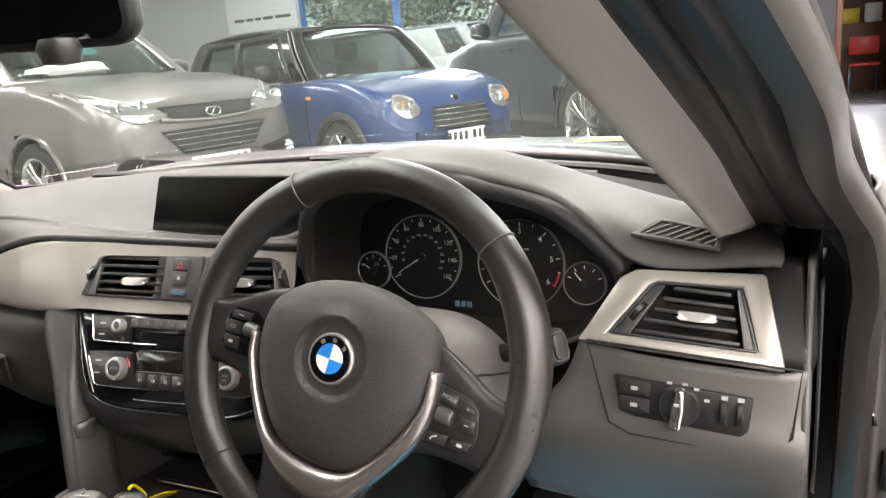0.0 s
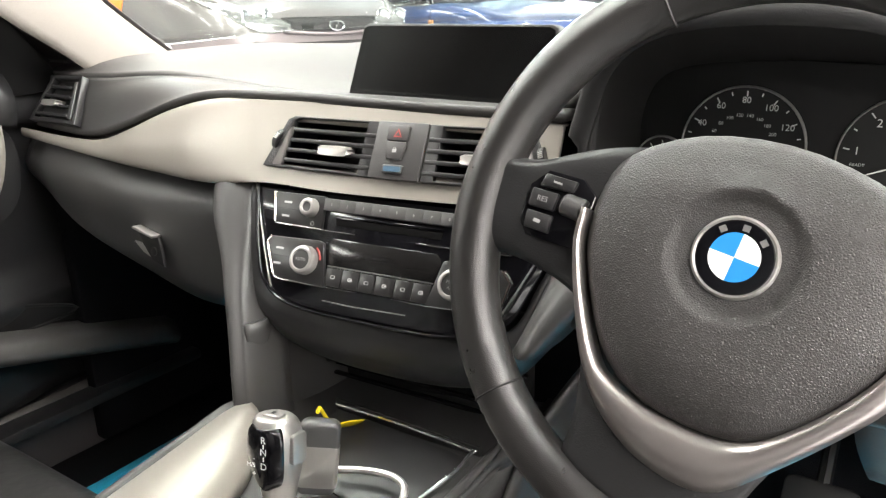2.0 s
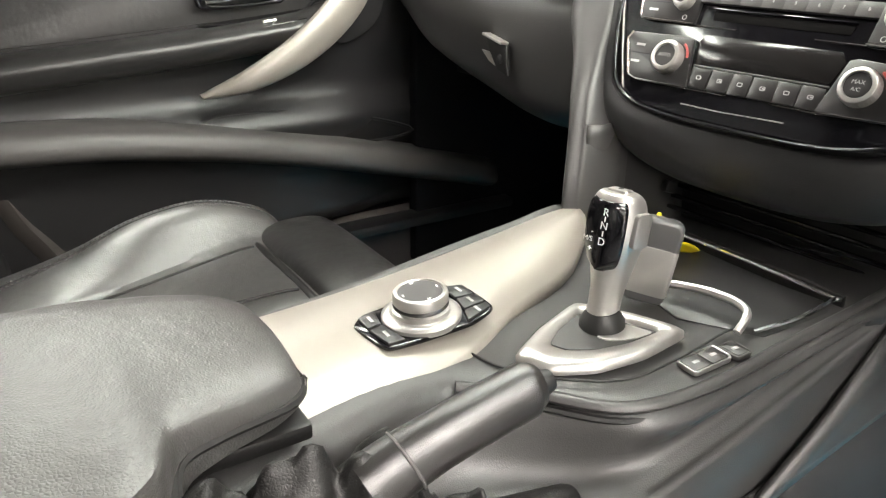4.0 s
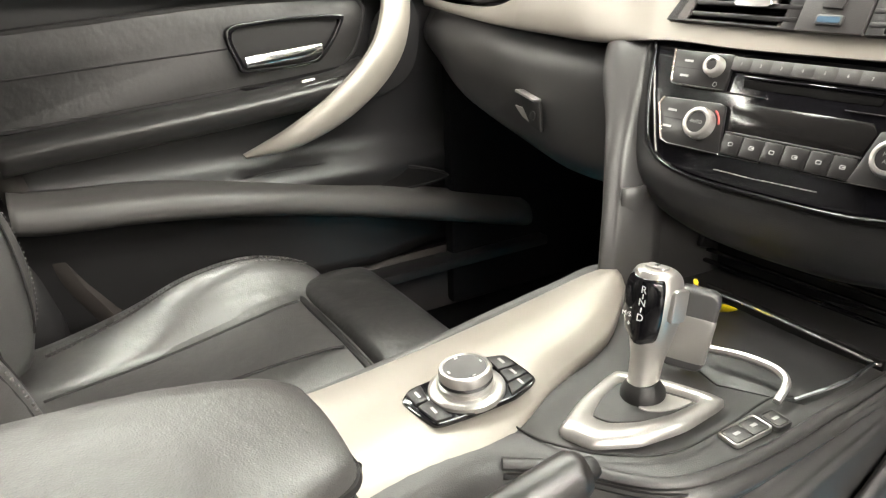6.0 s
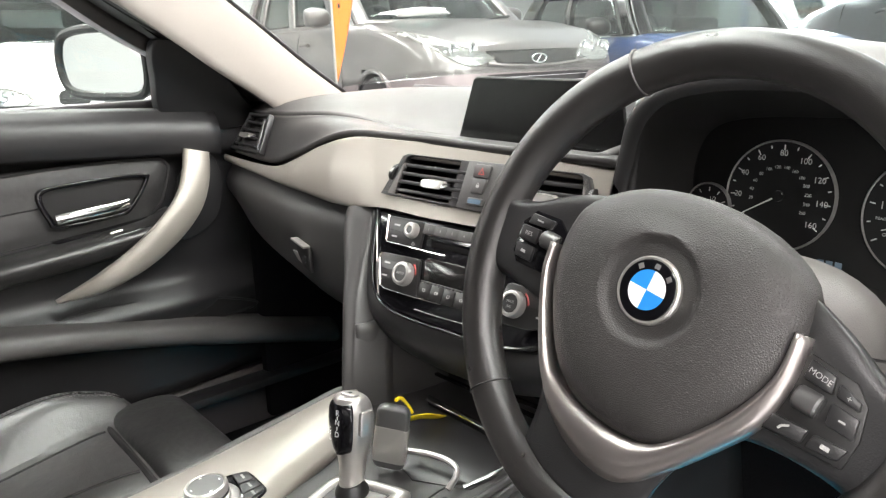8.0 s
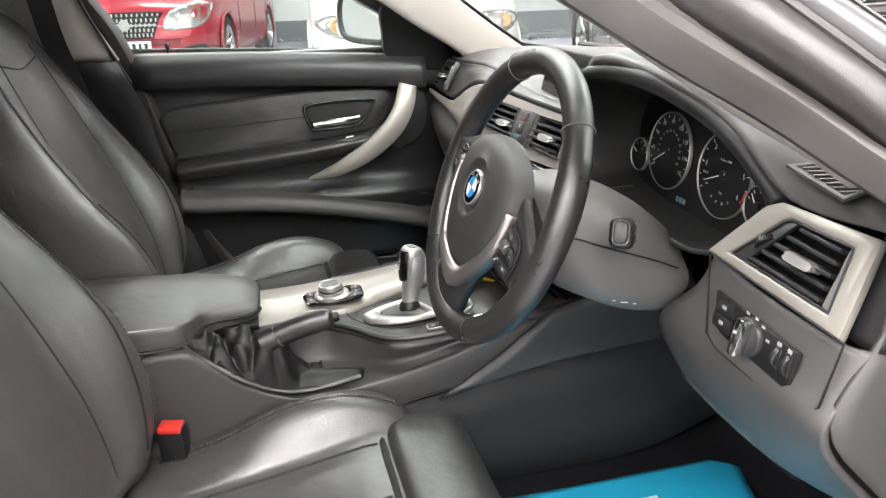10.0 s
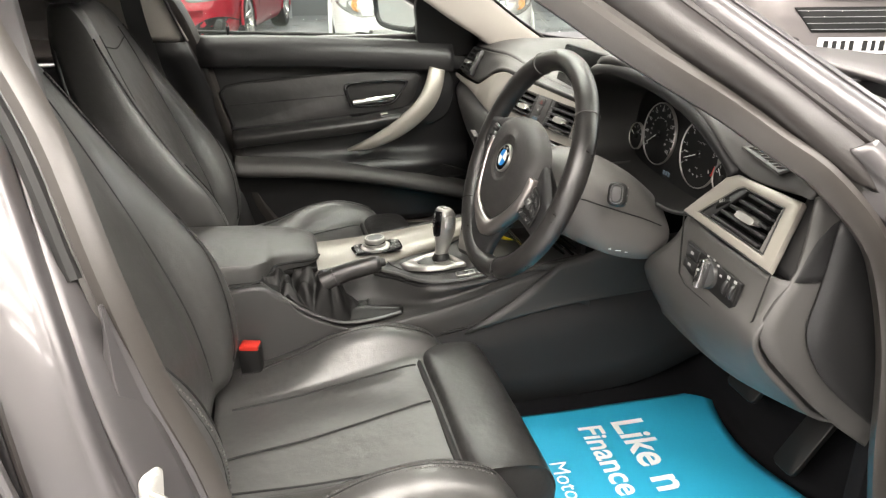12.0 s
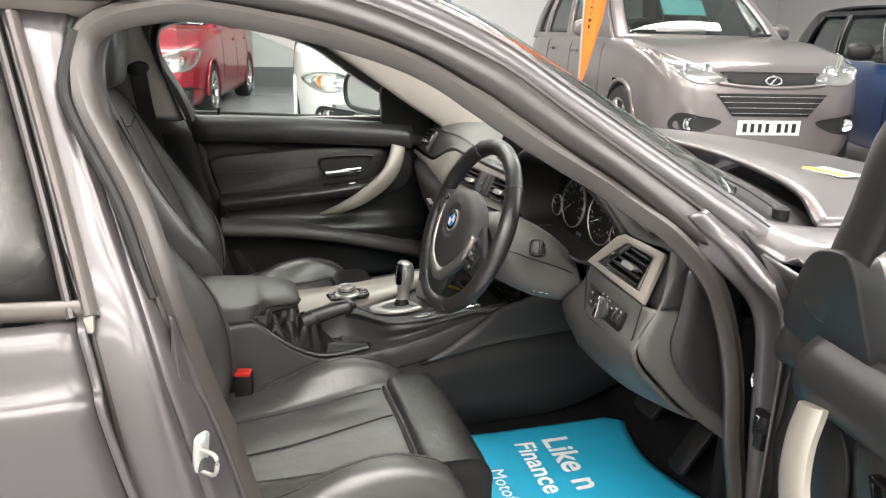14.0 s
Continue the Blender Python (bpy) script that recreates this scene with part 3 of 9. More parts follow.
# front face of the door opening: hinge pillar with the hinge
FLANGE = [(0.768, 0.225, 0.950), (0.776, 0.257, 0.922), (0.792, 0.294, 0.892), (0.806, 0.340, 0.856), (0.808, 0.381, 0.814), (0.808, 0.403, 0.767), (0.808, 0.414, 0.70), (0.808, 0.428, 0.55), (0.808, 0.455, 0.30)]
SHUT = [(0.786, 0.265, 0.962), (0.800, 0.298, 0.932), (0.820, 0.321, 0.910), (0.845, 0.350, 0.872), (0.862, 0.374, 0.846), (0.868, 0.397, 0.808), (0.868, 0.407, 0.74), (0.868, 0.425, 0.58), (0.868, 0.450, 0.30)]
fl_, sh_ = cr(FLANGE, 5), cr(SHUT, 5)
hp = []
for a, b in zip(fl_, sh_):
    d = (b - a).normalized()
    hp.append([a + V(-0.030, 0.030, -0.004), a + V(-0.010, 0.036, 0), a + V(-0.004, 0.006, 0), a, a + d * 0.006 + V(0, -0.002, 0), a + d * 0.012 + V(0, 0.006, 0), a.lerp(b, 0.5) + V(0, 0.008, 0), b - d * 0.010 + V(0, 0.006, 0), b - d * 0.004, b, b + V(0.002, 0.008, 0.003), b + V(-0.002, 0.026, 0.006)])
part("hinge_pillar", grid(hp), PAINT_GREY, car, solid=0.003)
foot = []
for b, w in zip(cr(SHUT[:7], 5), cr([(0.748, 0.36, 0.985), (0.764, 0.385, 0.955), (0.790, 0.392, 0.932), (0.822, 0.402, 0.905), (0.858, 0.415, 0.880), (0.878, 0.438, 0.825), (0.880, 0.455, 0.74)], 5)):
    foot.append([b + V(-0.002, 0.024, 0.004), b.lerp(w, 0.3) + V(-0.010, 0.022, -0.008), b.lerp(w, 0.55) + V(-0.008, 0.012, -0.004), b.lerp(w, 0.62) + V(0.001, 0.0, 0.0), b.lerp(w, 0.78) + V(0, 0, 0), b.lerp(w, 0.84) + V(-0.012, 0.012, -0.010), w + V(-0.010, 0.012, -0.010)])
# shaded body paint: the trough's shadow is put into the black colour
part("pillar_foot", grid(foot), BLACK, car, "trough between pillar and wing, its shade put in black", solid=0.003)
part("flange_notch", tube([(0.800, 0.418, 0.676), (0.809, 0.410, 0.672), (0.812, 0.412, 0.660)], 0.003, 6, (1, 0, 0)), CHROME, car)
hm = fr((0.850, 0.420, 0.60), (1, 0, 0), (0, 0, 1))
hinge = part("door_hinge", join(box(0.055, 0.05, 0.014, hm, 0.003), box(0.02, 0.03, 0.05, hm @ pose(0.03, 0, 0.02), 0.003), lathe([(0.010, -0.030), (0.011, -0.022), (0.011, 0.022), (0.010, 0.030)], hm @ pose(0.012, 0, 0.016, 90, 0, 0), 14)), BLACK, car, "black steel door hinge")
part("hinge_bolt", lathe([(0.007, 0), (0.007, 0.005), (0.005, 0.007)], hm @ Matrix.Translation((-0.012, 0.013, 0.007)), 6), CHROME, hinge)
part("sill", box(0.085, 1.15, 0.20, pose(0.79, -0.05, 0.245), 0.02, 3), PAINT_GREY, car)
part("sill", box(0.085, 1.15, 0.20, pose(-0.79, -0.05, 0.245), 0.02, 3), PAINT_GREY, car)
part("sill_cover", box(0.05, 0.95, 0.02, pose(0.722, -0.02, 0.348), 0.006), DARK, car)
part("sill_cover", box(0.05, 0.95, 0.02, pose(-0.722, -0.02, 0.348), 0.006), DARK, car)

# bonnet, wings, scuttle and wipers
bon = [[V(x, y, z) for x, y, z in r] for r in (
    ((-0.725, 0.575, 0.915), (-0.45, 0.735, 0.93), (0, 0.82, 0.937), (0.45, 0.735, 0.93), (0.725, 0.575, 0.915)),
    ((-0.73, 0.80, 0.905), (-0.45, 0.88, 0.932), (0, 0.92, 0.937), (0.45, 0.88, 0.932), (0.73, 0.80, 0.905)),
    ((-0.70, 1.20, 0.855), (-0.42, 1.25, 0.895), (0, 1.28, 0.90), (0.42, 1.25, 0.895), (0.70, 1.20, 0.855)),
    ((-0.62, 1.55, 0.775), (-0.38, 1.63, 0.81), (0, 1.68, 0.815), (0.38, 1.63, 0.81), (0.62, 1.55, 0.775)))]
part("bonnet", patch(bon, 6, 6), PAINT_GREY, car, solid=0.012)


def wing(flip):
    f = mirrored if flip else (lambda b: b)
    rows = [[V(*p) for p in r] for r in (
        ((0.758, 0.404, 0.943), (0.803, 0.374, 0.920), (0.845, 0.395, 0.896), (0.880, 0.420, 0.868), (0.892, 0.450, 0.45), (0.86, 0.47, 0.25)),
        ((0.745, 0.58, 0.913), (0.80, 0.58, 0.908), (0.855, 0.58, 0.878), (0.892, 0.58, 0.76), (0.892, 0.58, 0.45), (0.86, 0.58, 0.25)),
        ((0.738, 0.90, 0.898), (0.80, 0.90, 0.888), (0.85, 0.90, 0.84), (0.895, 0.90, 0.76), (0.90, 0.90, 0.74), (0.88, 0.90, 0.73)),
        ((0.71, 1.25, 0.845), (0.77, 1.25, 0.835), (0.83, 1.25, 0.80), (0.89, 1.25, 0.76), (0.90, 1.25, 0.74), (0.88, 1.25, 0.73)),
        ((0.63, 1.58, 0.765), (0.70, 1.56, 0.755), (0.76, 1.52, 0.73), (0.83, 1.46, 0.66), (0.84, 1.45, 0.45), (0.80, 1.45, 0.27)))]
    part("front_wing", f(patch(rows, 6, 5)), PAINT_GREY, car, solid=0.004)
    part("wing_joint", f(tube(cr([(0.758, 0.402, 0.941), (0.780, 0.386, 0.930), (0.803, 0.372, 0.917), (0.845, 0.393, 0.892), (0.880, 0.418, 0.865)], 5), 0.003, 6)), SEAM, car)


wing(False)
wing(True)
nose = [[V(*p) for p in r] for r in (
    ((-0.80, 1.45, 0.26), (-0.40, 1.74, 0.24), (0, 1.80, 0.24), (0.40, 1.74, 0.24), (0.80, 1.45, 0.26)),
    ((-0.83, 1.46, 0.45), (-0.44, 1.78, 0.46), (0, 1.84, 0.46), (0.44, 1.78, 0.46), (0.83, 1.46, 0.45)),
    ((-0.78, 1.48, 0.66), (-0.42, 1.74, 0.68), (0, 1.80, 0.68), (0.42, 1.74, 0.68), (0.78, 1.48, 0.66)),
    ((-0.66, 1.52, 0.76), (-0.38, 1.63, 0.80), (0, 1.68, 0.806), (0.38, 1.63, 0.80), (0.66, 1.52, 0.76)))]
part("front_bumper", patch(nose, 6, 6), PAINT_GREY, car, solid=0.006)
scut = [[V(x * s, y, z) for x, y, z in ((-0.74, 0.47, 0.890), (-0.45, 0.60, 0.905), (0, 0.66, 0.91), (0.45, 0.60, 0.905), (0.74, 0.47, 0.890))] for s in (1,)]
scut.append([V(-0.74, 0.60, 0.878), V(-0.45, 0.75, 0.885), V(0, 0.84, 0.89), V(0.45, 0.75, 0.885), V(0.74, 0.60, 0.878)])
part("scuttle", patch(scut, 4, 8), BLACK, car, "black plastic scuttle panel", solid=0.01)
for pts in ([(0.60, 0.60, 0.912), (0.45, 0.625, 0.928), (0.10, 0.69, 0.938), (-0.12, 0.68, 0.942)], [(-0.02, 0.69, 0.918), (-0.2, 0.67, 0.930), (-0.48, 0.60, 0.930), (-0.58, 0.56, 0.934)]):
    wiper = part("wiper_arm", sweep(cr(pts, 6), oval(0.011, 0.006, 8), sizes=None), BLACK, car, "black wiper arm")
    part("wiper_blade", sweep(cr([V(*p) + V(0, -0.018, -0.012) for p in pts[1:]], 6), oval(0.004, 0.009, 8)), RUBBER, wiper)
    part("wiper_pivot", lathe([(0.016, -0.02), (0.016, 0.0), (0.010, 0.005)], Matrix.Translation(pts[0]), 16), BLACK, wiper)

# windscreen and roof
top = [V(*q) for q in P_OUT[2:7]]
scr = []
for i, p in enumerate(top):
    k = i / 4
    cy = p.y + 0.09 + 0.12 * k
    cz = p.z + 0.035 + 0.02 * (1 - k)
    scr.append([V(-p.x + 0.012, p.y, p.z - 0.004), V(-p.x * 0.55, p.y + (cy - p.y) * 0.75, p.z + (cz - p.z) * 0.75), V(0, cy, cz), V(p.x * 0.55, p.y + (cy - p.y) * 0.75, p.z + (cz - p.z) * 0.75), V(p.x - 0.012, p.y, p.z - 0.004)])
ws = part("windscreen", patch(scr, 6, 6), GLASS, car, "clear windscreen", solid=0.005)
ws.visible_shadow = False
roof = [[V(x * s, y, z + dz) for x, dz in ((-1, 0), (-0.55, 0.045), (0, 0.06), (0.55, 0.045), (1, 0))] for s, y, z in
        ((0.615, -0.20, 1.288), (0.60, -0.45, 1.315), (0.585, -0.90, 1.315), (0.575, -1.35, 1.28), (0.56, -1.55, 1.245))]
roof[0] = [p + V(0, 0.09 * (1 - (p.x / 0.615) ** 2), 0) for p in roof[0]]
part("roof", patch(roof, 6, 6), PAINT_GREY, car, solid=0.008)
head = [[p + V(0, 0, -0.03) - V(p.x * 0.06, 0, 0) for p in r] for r in roof]
part("headliner", patch(head, 5, 5), HEADLINER, car, "pale grey cloth headliner", solid=-0.006)


def rail(flip):
    f = mirrored if flip else (lambda b: b)
    a = [(0.606, -0.20, 1.262), (0.600, -0.32, 1.275), (0.592, -0.45, 1.285), (0.592, -0.60, 1.288), (0.585, -0.90, 1.285), (0.575, -1.35, 1.25)]
    part("roof_rail", f(sweep(cr(a, 6), [(-0.02, -0.03), (0.022, -0.034), (0.03, -0.005), (0.018, 0.028), (-0.02, 0.032), (-0.03, 0.0)])), PAINT_GREY, car)
    b = [(0.575, -0.20, 1.235), (0.565, -0.32, 1.245), (0.555, -0.45, 1.255), (0.55, -0.60, 1.255), (0.545, -0.9, 1.25), (0.535, -1.35, 1.22)]
    part("rail_trim", f(sweep(cr(b, 6), oval(0.03, 0.022, 12))), HEADLINER, car)


rail(False)
rail(True)

# the closed rear: quarters, boot, back window, bulkhead
for s in (1, -1):
    q = [[V(x * s, y, z) for x, z in ((0.575 - 0.1 * k, 1.25 - 0.22 * k), (0.66, 1.06 - 0.06 * k), (0.80 - 0.03 * k, 0.89), (0.88 - 0.05 * k, 0.70), (0.88 - 0.06 * k, 0.45), (0.82 - 0.05 * k, 0.25))]
         for y, k in ((-1.36, 0), (-1.75, 0.35), (-2.2, 0.8), (-2.6, 1.2))]
    bm = patch(q, 5, 4)
    part("rear_quarter", bm, PAINT_GREY, car, solid=0.006)
part("boot_lid", patch([[V(-0.62, -2.1, 0.95), V(0, -2.08, 0.975), V(0.62, -2.1, 0.95)], [V(-0.62, -2.45, 0.95), V(0, -2.5, 0.975), V(0.62, -2.45, 0.95)], [V(-0.70, -2.62, 0.80), V(0, -2.74, 0.82), V(0.70, -2.62, 0.80)],
                        [V(-0.74, -2.63, 0.3), V(0, -2.76, 0.3), V(0.74, -2.63, 0.3)]], 5, 6), PAINT_GREY, car, solid=0.006)
part("rear_window", patch([[V(-0.55, -1.55, 1.245), V(0, -1.55, 1.30), V(0.55, -1.55, 1.245)], [V(-0.60, -2.10, 0.955), V(0, -2.08, 0.975), V(0.60, -2.10, 0.955)]], 4, 6), GLASS_DARK, car, solid=0.004).visible_shadow = False
part("bulkhead", box(1.45, 0.03, 0.95, pose(0, -1.5, 0.73), 0.01), CARPET, car)

# floor and footwells
fl = [[V(x, y, z + (0.0 if abs(x) > 0.2 else 0.03)) for x in (-0.75, -0.4, -0.15, 0.15, 0.4, 0.75)] for y, z in ((-1.5, 0.23), (-0.6, 0.225), (0.1, 0.22), (0.47, 0.225), (0.59, 0.28), (0.72, 0.48), (0.74, 0.88))]
part("carpet", patch(fl, 5, 4), CARPET, car, "black carpet in the footwells", solid=-0.02)
part("footwell_side", box(0.03, 0.55, 0.50, pose(0.738, 0.70, 0.50), 0.008), CARPET, car)
part("footwell_side", box(0.03, 0.55, 0.50, pose(-0.738, 0.52, 0.50), 0.008), CARPET, car)

# wheels of the saloon
def road_wheel(parent, m, r, w=0.2, spokes=5, twin=True, local=False, rim=RIM):
    tyre = part("wheel", lathe([(r * 0.66, -w / 2), (r * 0.93, -w / 2), (r * 0.99, -w * 0.36), (r, -w * 0.2), (r, w * 0.2), (r * 0.99, w * 0.36), (r * 0.93, w / 2), (r * 0.70, w / 2), (r * 0.66, w * 0.42)], m, 40), TYRE, parent, local=local)
    part("rim", lathe([(r * 0.705, w * 0.49), (r * 0.68, w * 0.5), (r * 0.64, w * 0.42), (r * 0.62, w * 0.1), (r * 0.62, -w * 0.3)], m, 40), rim, tyre, "bright alloy rim", local=local)
    part("hub", lathe([(0.001, w * 0.36), (r * 0.12, w * 0.36), (r * 0.17, w * 0.28), (r * 0.18, w * 0.05)], m, 20), rim, tyre, local=local)
    part("brake_disc", lathe([(0.001, -0.01), (r * 0.56, -0.01), (r * 0.56, -0.03)], m, 28), mat_disc, tyre, local=local)
    for i in range(spokes):
        for dev in ((-0.16, 0.16) if twin else (0.0,)):
            a = 2 * math.pi * i / spokes
            bm = bmesh.new()
            p0 = V(r * 0.12 * math.cos(a + dev), r * 0.12 * math.sin(a + dev), w * 0.28)
            p1 = V(r * 0.64 * math.cos(a + dev), r * 0.64 * math.sin(a + dev), w * 0.40)
            sp = sweep([p0, p0.lerp(p1, 0.5) + V(0, 0, 0.012), p1], oval(r * (0.045 if twin else 0.075), 0.012, 8), (0, 0, 1))
            sp.transform(m)
            bm.free()
            part("spoke", sp, rim, tyre, local=local)
    return tyre


mat_disc = mat("brake_steel", (0.25, 0.24, 0.23), 0.4, 0.9, vary=0.1)
for wx, wy in ((0.80, 1.05), (-0.80, 1.05), (0.79, -1.76), (-0.79, -1.76)):
    road_wheel(car, pose(wx, wy, FLOOR + 0.315, 0, 90 if wx > 0 else -90, 0), 0.315, 0.21)

# ---- dashboard ----
dash = thing("dashboard", (0, 0.3, 0.5), "dark grey soft-touch dashboard with satin champagne trim strips", "dashboard")

# top pad
pad_rows = [
    [(-0.70, 0.40, 0.905), (-0.58, 0.50, 0.915), (-0.40, 0.58, 0.925), (-0.15, 0.63, 0.93), (0.15, 0.63, 0.932), (0.32, 0.60, 0.928), (0.48, 0.52, 0.906), (0.60, 0.45, 0.894), (0.68, 0.40, 0.886)],
    [(-0.715, 0.335, 0.905), (-0.58, 0.40, 0.922), (-0.40, 0.44, 0.93), (-0.15, 0.46, 0.902), (0.15, 0.46, 0.904), (0.32, 0.42, 0.965), (0.48, 0.41, 0.940), (0.60, 0.385, 0.909), (0.70, 0.345, 0.893)],
    [(-0.72, 0.285, 0.902), (-0.58, 0.32, 0.912), (-0.40, 0.335, 0.915), (-0.15, 0.36, 0.880), (0.14, 0.36, 0.880), (0.30, 0.28, 0.994), (0.47, 0.30, 0.970), (0.59, 0.31, 0.893), (0.715, 0.30, 0.885)],
]
pad_rows.append([(-0.715, 0.265, 0.895), (-0.60, 0.275, 0.893), (-0.42, 0.27, 0.90), (-0.17, 0.26, 0.886), (0.13, 0.26, 0.886), (0.285, 0.198, 0.985), (0.475, 0.237, 0.958), (0.575, 0.290, 0.872), (0.712, 0.295, 0.876)])
part("top_pad", patch([[V(*p) for p in r] for r in pad_rows], 6, 6), PADTOP, dash, solid=0.012)
foot = cr(pad_rows[0], 6)
band = cr([(-0.70, 0.41, 0.915), (-0.58, 0.51, 0.925), (-0.40, 0.59, 0.931), (-0.15, 0.64, 0.937), (0.15, 0.64, 0.939), (0.32, 0.615, 0.941), (0.48, 0.535, 0.930), (0.60, 0.465, 0.922), (0.68, 0.41, 0.905)], 6)
part("screen_band", grid([[p + V(0, -0.020, 0.001) for p in foot], [p.lerp(q, 0.3) + V(0, -0.004, 0) for p, q in zip(foot, band)], band, [p + V(0, 0.02, -0.006) for p in band]]), BLACK, dash, "black band along the foot of the windscreen", solid=0.003)
# pad that rolls down to the passenger's trim strip; the dip's shadow is put into its darker colour
roll = [
    [(-0.715, 0.265, 0.895), (-0.60, 0.275, 0.893), (-0.42, 0.27, 0.90), (-0.27, 0.262, 0.893), (-0.17, 0.258, 0.886), (0.0, 0.256, 0.886), (0.17, 0.25, 0.888)],
    [(-0.70, 0.245, 0.865), (-0.59, 0.248, 0.862), (-0.45, 0.244, 0.885), (-0.29, 0.236, 0.895), (-0.17, 0.232, 0.8935), (0.0, 0.240, 0.8915), (0.17, 0.245, 0.889)],
    [(-0.70, 0.222, 0.826), (-0.57, 0.226, 0.820), (-0.475, 0.222, 0.840), (-0.32, 0.214, 0.8845), (-0.17, 0.208, 0.8935), (0.0, 0.222, 0.8895), (0.165, 0.236, 0.887)]]
part("pad_roll", patch([[V(*p) for p in r] for r in roll], 6, 6), FLANK, dash, solid=0.01)

# champagne trim strip: its middle is turned towards the driver
T_TOP = [(-0.725, 0.203, 0.826), (-0.62, 0.211, 0.8185), (-0.537, 0.213, 0.8205), (-0.468, 0.213, 0.840), (-0.377, 0.210, 0.870), (-0.283, 0.204, 0.890), (-0.19, 0.202, 0.8945), (-0.08, 0.213, 0.8945), (0.02, 0.222, 0.8905), (0.11, 0.230, 0.888), (0.165, 0.236, 0.886)]
T_BOT = [(-0.725, 0.205, 0.8125), (-0.62, 0.208, 0.802), (-0.53, 0.205, 0.796), (-0.46, 0.198, 0.7945), (-0.385, 0.189, 0.794), (-0.258, 0.171, 0.796), (-0.166, 0.170, 0.8065), (-0.078, 0.176, 0.805), (0.007, 0.186, 0.8055), (0.082, 0.195, 0.807), (0.165, 0.206, 0.810)]
rows = []
a, b = cr(T_TOP, 22), cr(T_BOT, 22)
bulge = cr([(0.0, 0.006, 0), (0.05, -0.002, 0), (0.3, -0.009, 0), (0.6, -0.012, 0), (0.93, -0.008, 0), (1.0, 0.004, 0)], 5)
for q_ in bulge:
    row = []
    for p, q in zip(a, b):
        mid_ = max(0.0, min(1.0, (p.x + 0.31) / 0.10))
        push = q_.y * min(1, (p.z - q.z) / 0.05) * (1 - mid_) + (0.0025 + (0.006 if q_.x < 0.01 or q_.x > 0.99 else 0.0)) * mid_
        row.append(p.lerp(q, q_.x) + V(0, push, 0))
    rows.append(row)
trim_bm = grid(rows)
# the vents and the switch bank sit in an opening of the strip
hole = [f for f in trim_bm.faces if -0.156 < f.calc_center_median().x < 0.158 and abs(f.calc_center_median().x) > 0 and
        -0.026 < (f.calc_center_median().z - 0.855) * 1.085 < 0.0195 and abs(f.calc_center_median().x) < 0.158 - 0.5 * max(0.0, (f.calc_center_median().z - 0.829))]
bmesh.ops.delete(trim_bm, geom=hole, context="FACES")
trim = part("trim_strip", trim_bm, SATIN, dash, "satin champagne metal trim strip", solid=-0.003)


# vent units: housing, slats, tab, thumbwheel
def vent(name, m, outline, inset, slats, parent, tab=None, wheel=None, depth=0.05, wall=DARK, slat_mat=DARK):
    cx = sum(x for x, _ in outline) / len(outline)
    cy = sum(y for _, y in outline) / len(outline)
    ins = [(cx + (x - cx) * inset[0], cy + (y - cy) * inset[1]) for x, y in outline]
    h = part(name, hollow(outline, ins, -depth, m @ Matrix.Translation((0, 0, 0.004)), 0.0015), wall, parent)
    part("vent_back", prism(ins, 0.002, m @ Matrix.Translation((0, 0, -depth)), 0), BLACK, h)
    for (x0, y0), (x1, y1) in slats:
        mid = V((x0 + x1) / 2, (y0 + y1) / 2, -0.006)
        L = math.hypot(x1 - x0, y1 - y0)
        mm = m @ Matrix.Translation(mid) @ pose(0, 0, 0, 0, 0, math.degrees(math.atan2(y1 - y0, x1 - x0))) @ pose(0, 0, 0, 9, 0, 0)
        part("slat", box(L, 0.0045, 0.022, mm, 0.0012), slat_mat, h)
    if tab:
        part("vent_tab", loft([[m @ V(tab[0] + x * k, tab[1] + y + dy, z) for x, y in ((-0.017, -0.0045), (0.017, -0.0045), (0.0185, 0.0), (0.017, 0.0045), (-0.017, 0.0045), (-0.0185, 0.0))] for z, k, dy in ((-0.004, 0.96, 0.002), (0.004, 1.0, 0.001), (0.010, 0.98, -0.001), (0.0115, 0.92, -0.0015))], 2, 2), SILVER, h, "silver vent tab")
    if wheel:
        mm = m @ pose(wheel[0], wheel[1], 0.0, 0, 0, wheel[2])
        part("thumbwheel", lathe([(0.0118, -0.0034), (0.0128, -0.0026), (0.0128, 0.0026), (0.0118, 0.0034)], mm @ pose(0, 0, -0.0035, 0, 90, 0), 24, True), BLACK, h)
        for k in range(5):
            part("grip_rib", box(0.0045, 0.0010, 0.0012, mm @ pose(0, 0.0005 + 0.0018 * k, 0.0092 - 0.00022 * k * k), 0), SILVER, h)
    return h


# centre vents, in the plane of the trim
CV = fr((0, 0.2055, 0.855), (1, 0.105, 0), (0, 0.42, 1))
left = [(-0.168, -0.031), (-0.030, -0.033), (-0.0245, 0.025), (-0.134, 0.0255), (-0.143, 0.022)]
vh = vent("vent_housing", CV, left, (0.80, 0.93), [((-0.140 + 0.0022 * k, -0.0215 + 0.0112 * k), (-0.030 + 0.0010 * k, -0.0225 + 0.0112 * k)) for k in range(4)], dash, (-0.074, -0.0095), (-0.153, -0.001, -20))
part("vent_cheek", prism([(-0.165, -0.0295), (-0.144, -0.0300), (-0.1355, 0.0225), (-0.143, 0.0215)], 0.008, CV @ pose(0, 0, -0.004), 0.002), COWL, vh, "grey cheek of the vent")
right = [(0.0305, -0.033), (0.168, -0.031), (0.143, 0.022), (0.134, 0.0255), (0.033, 0.025)]
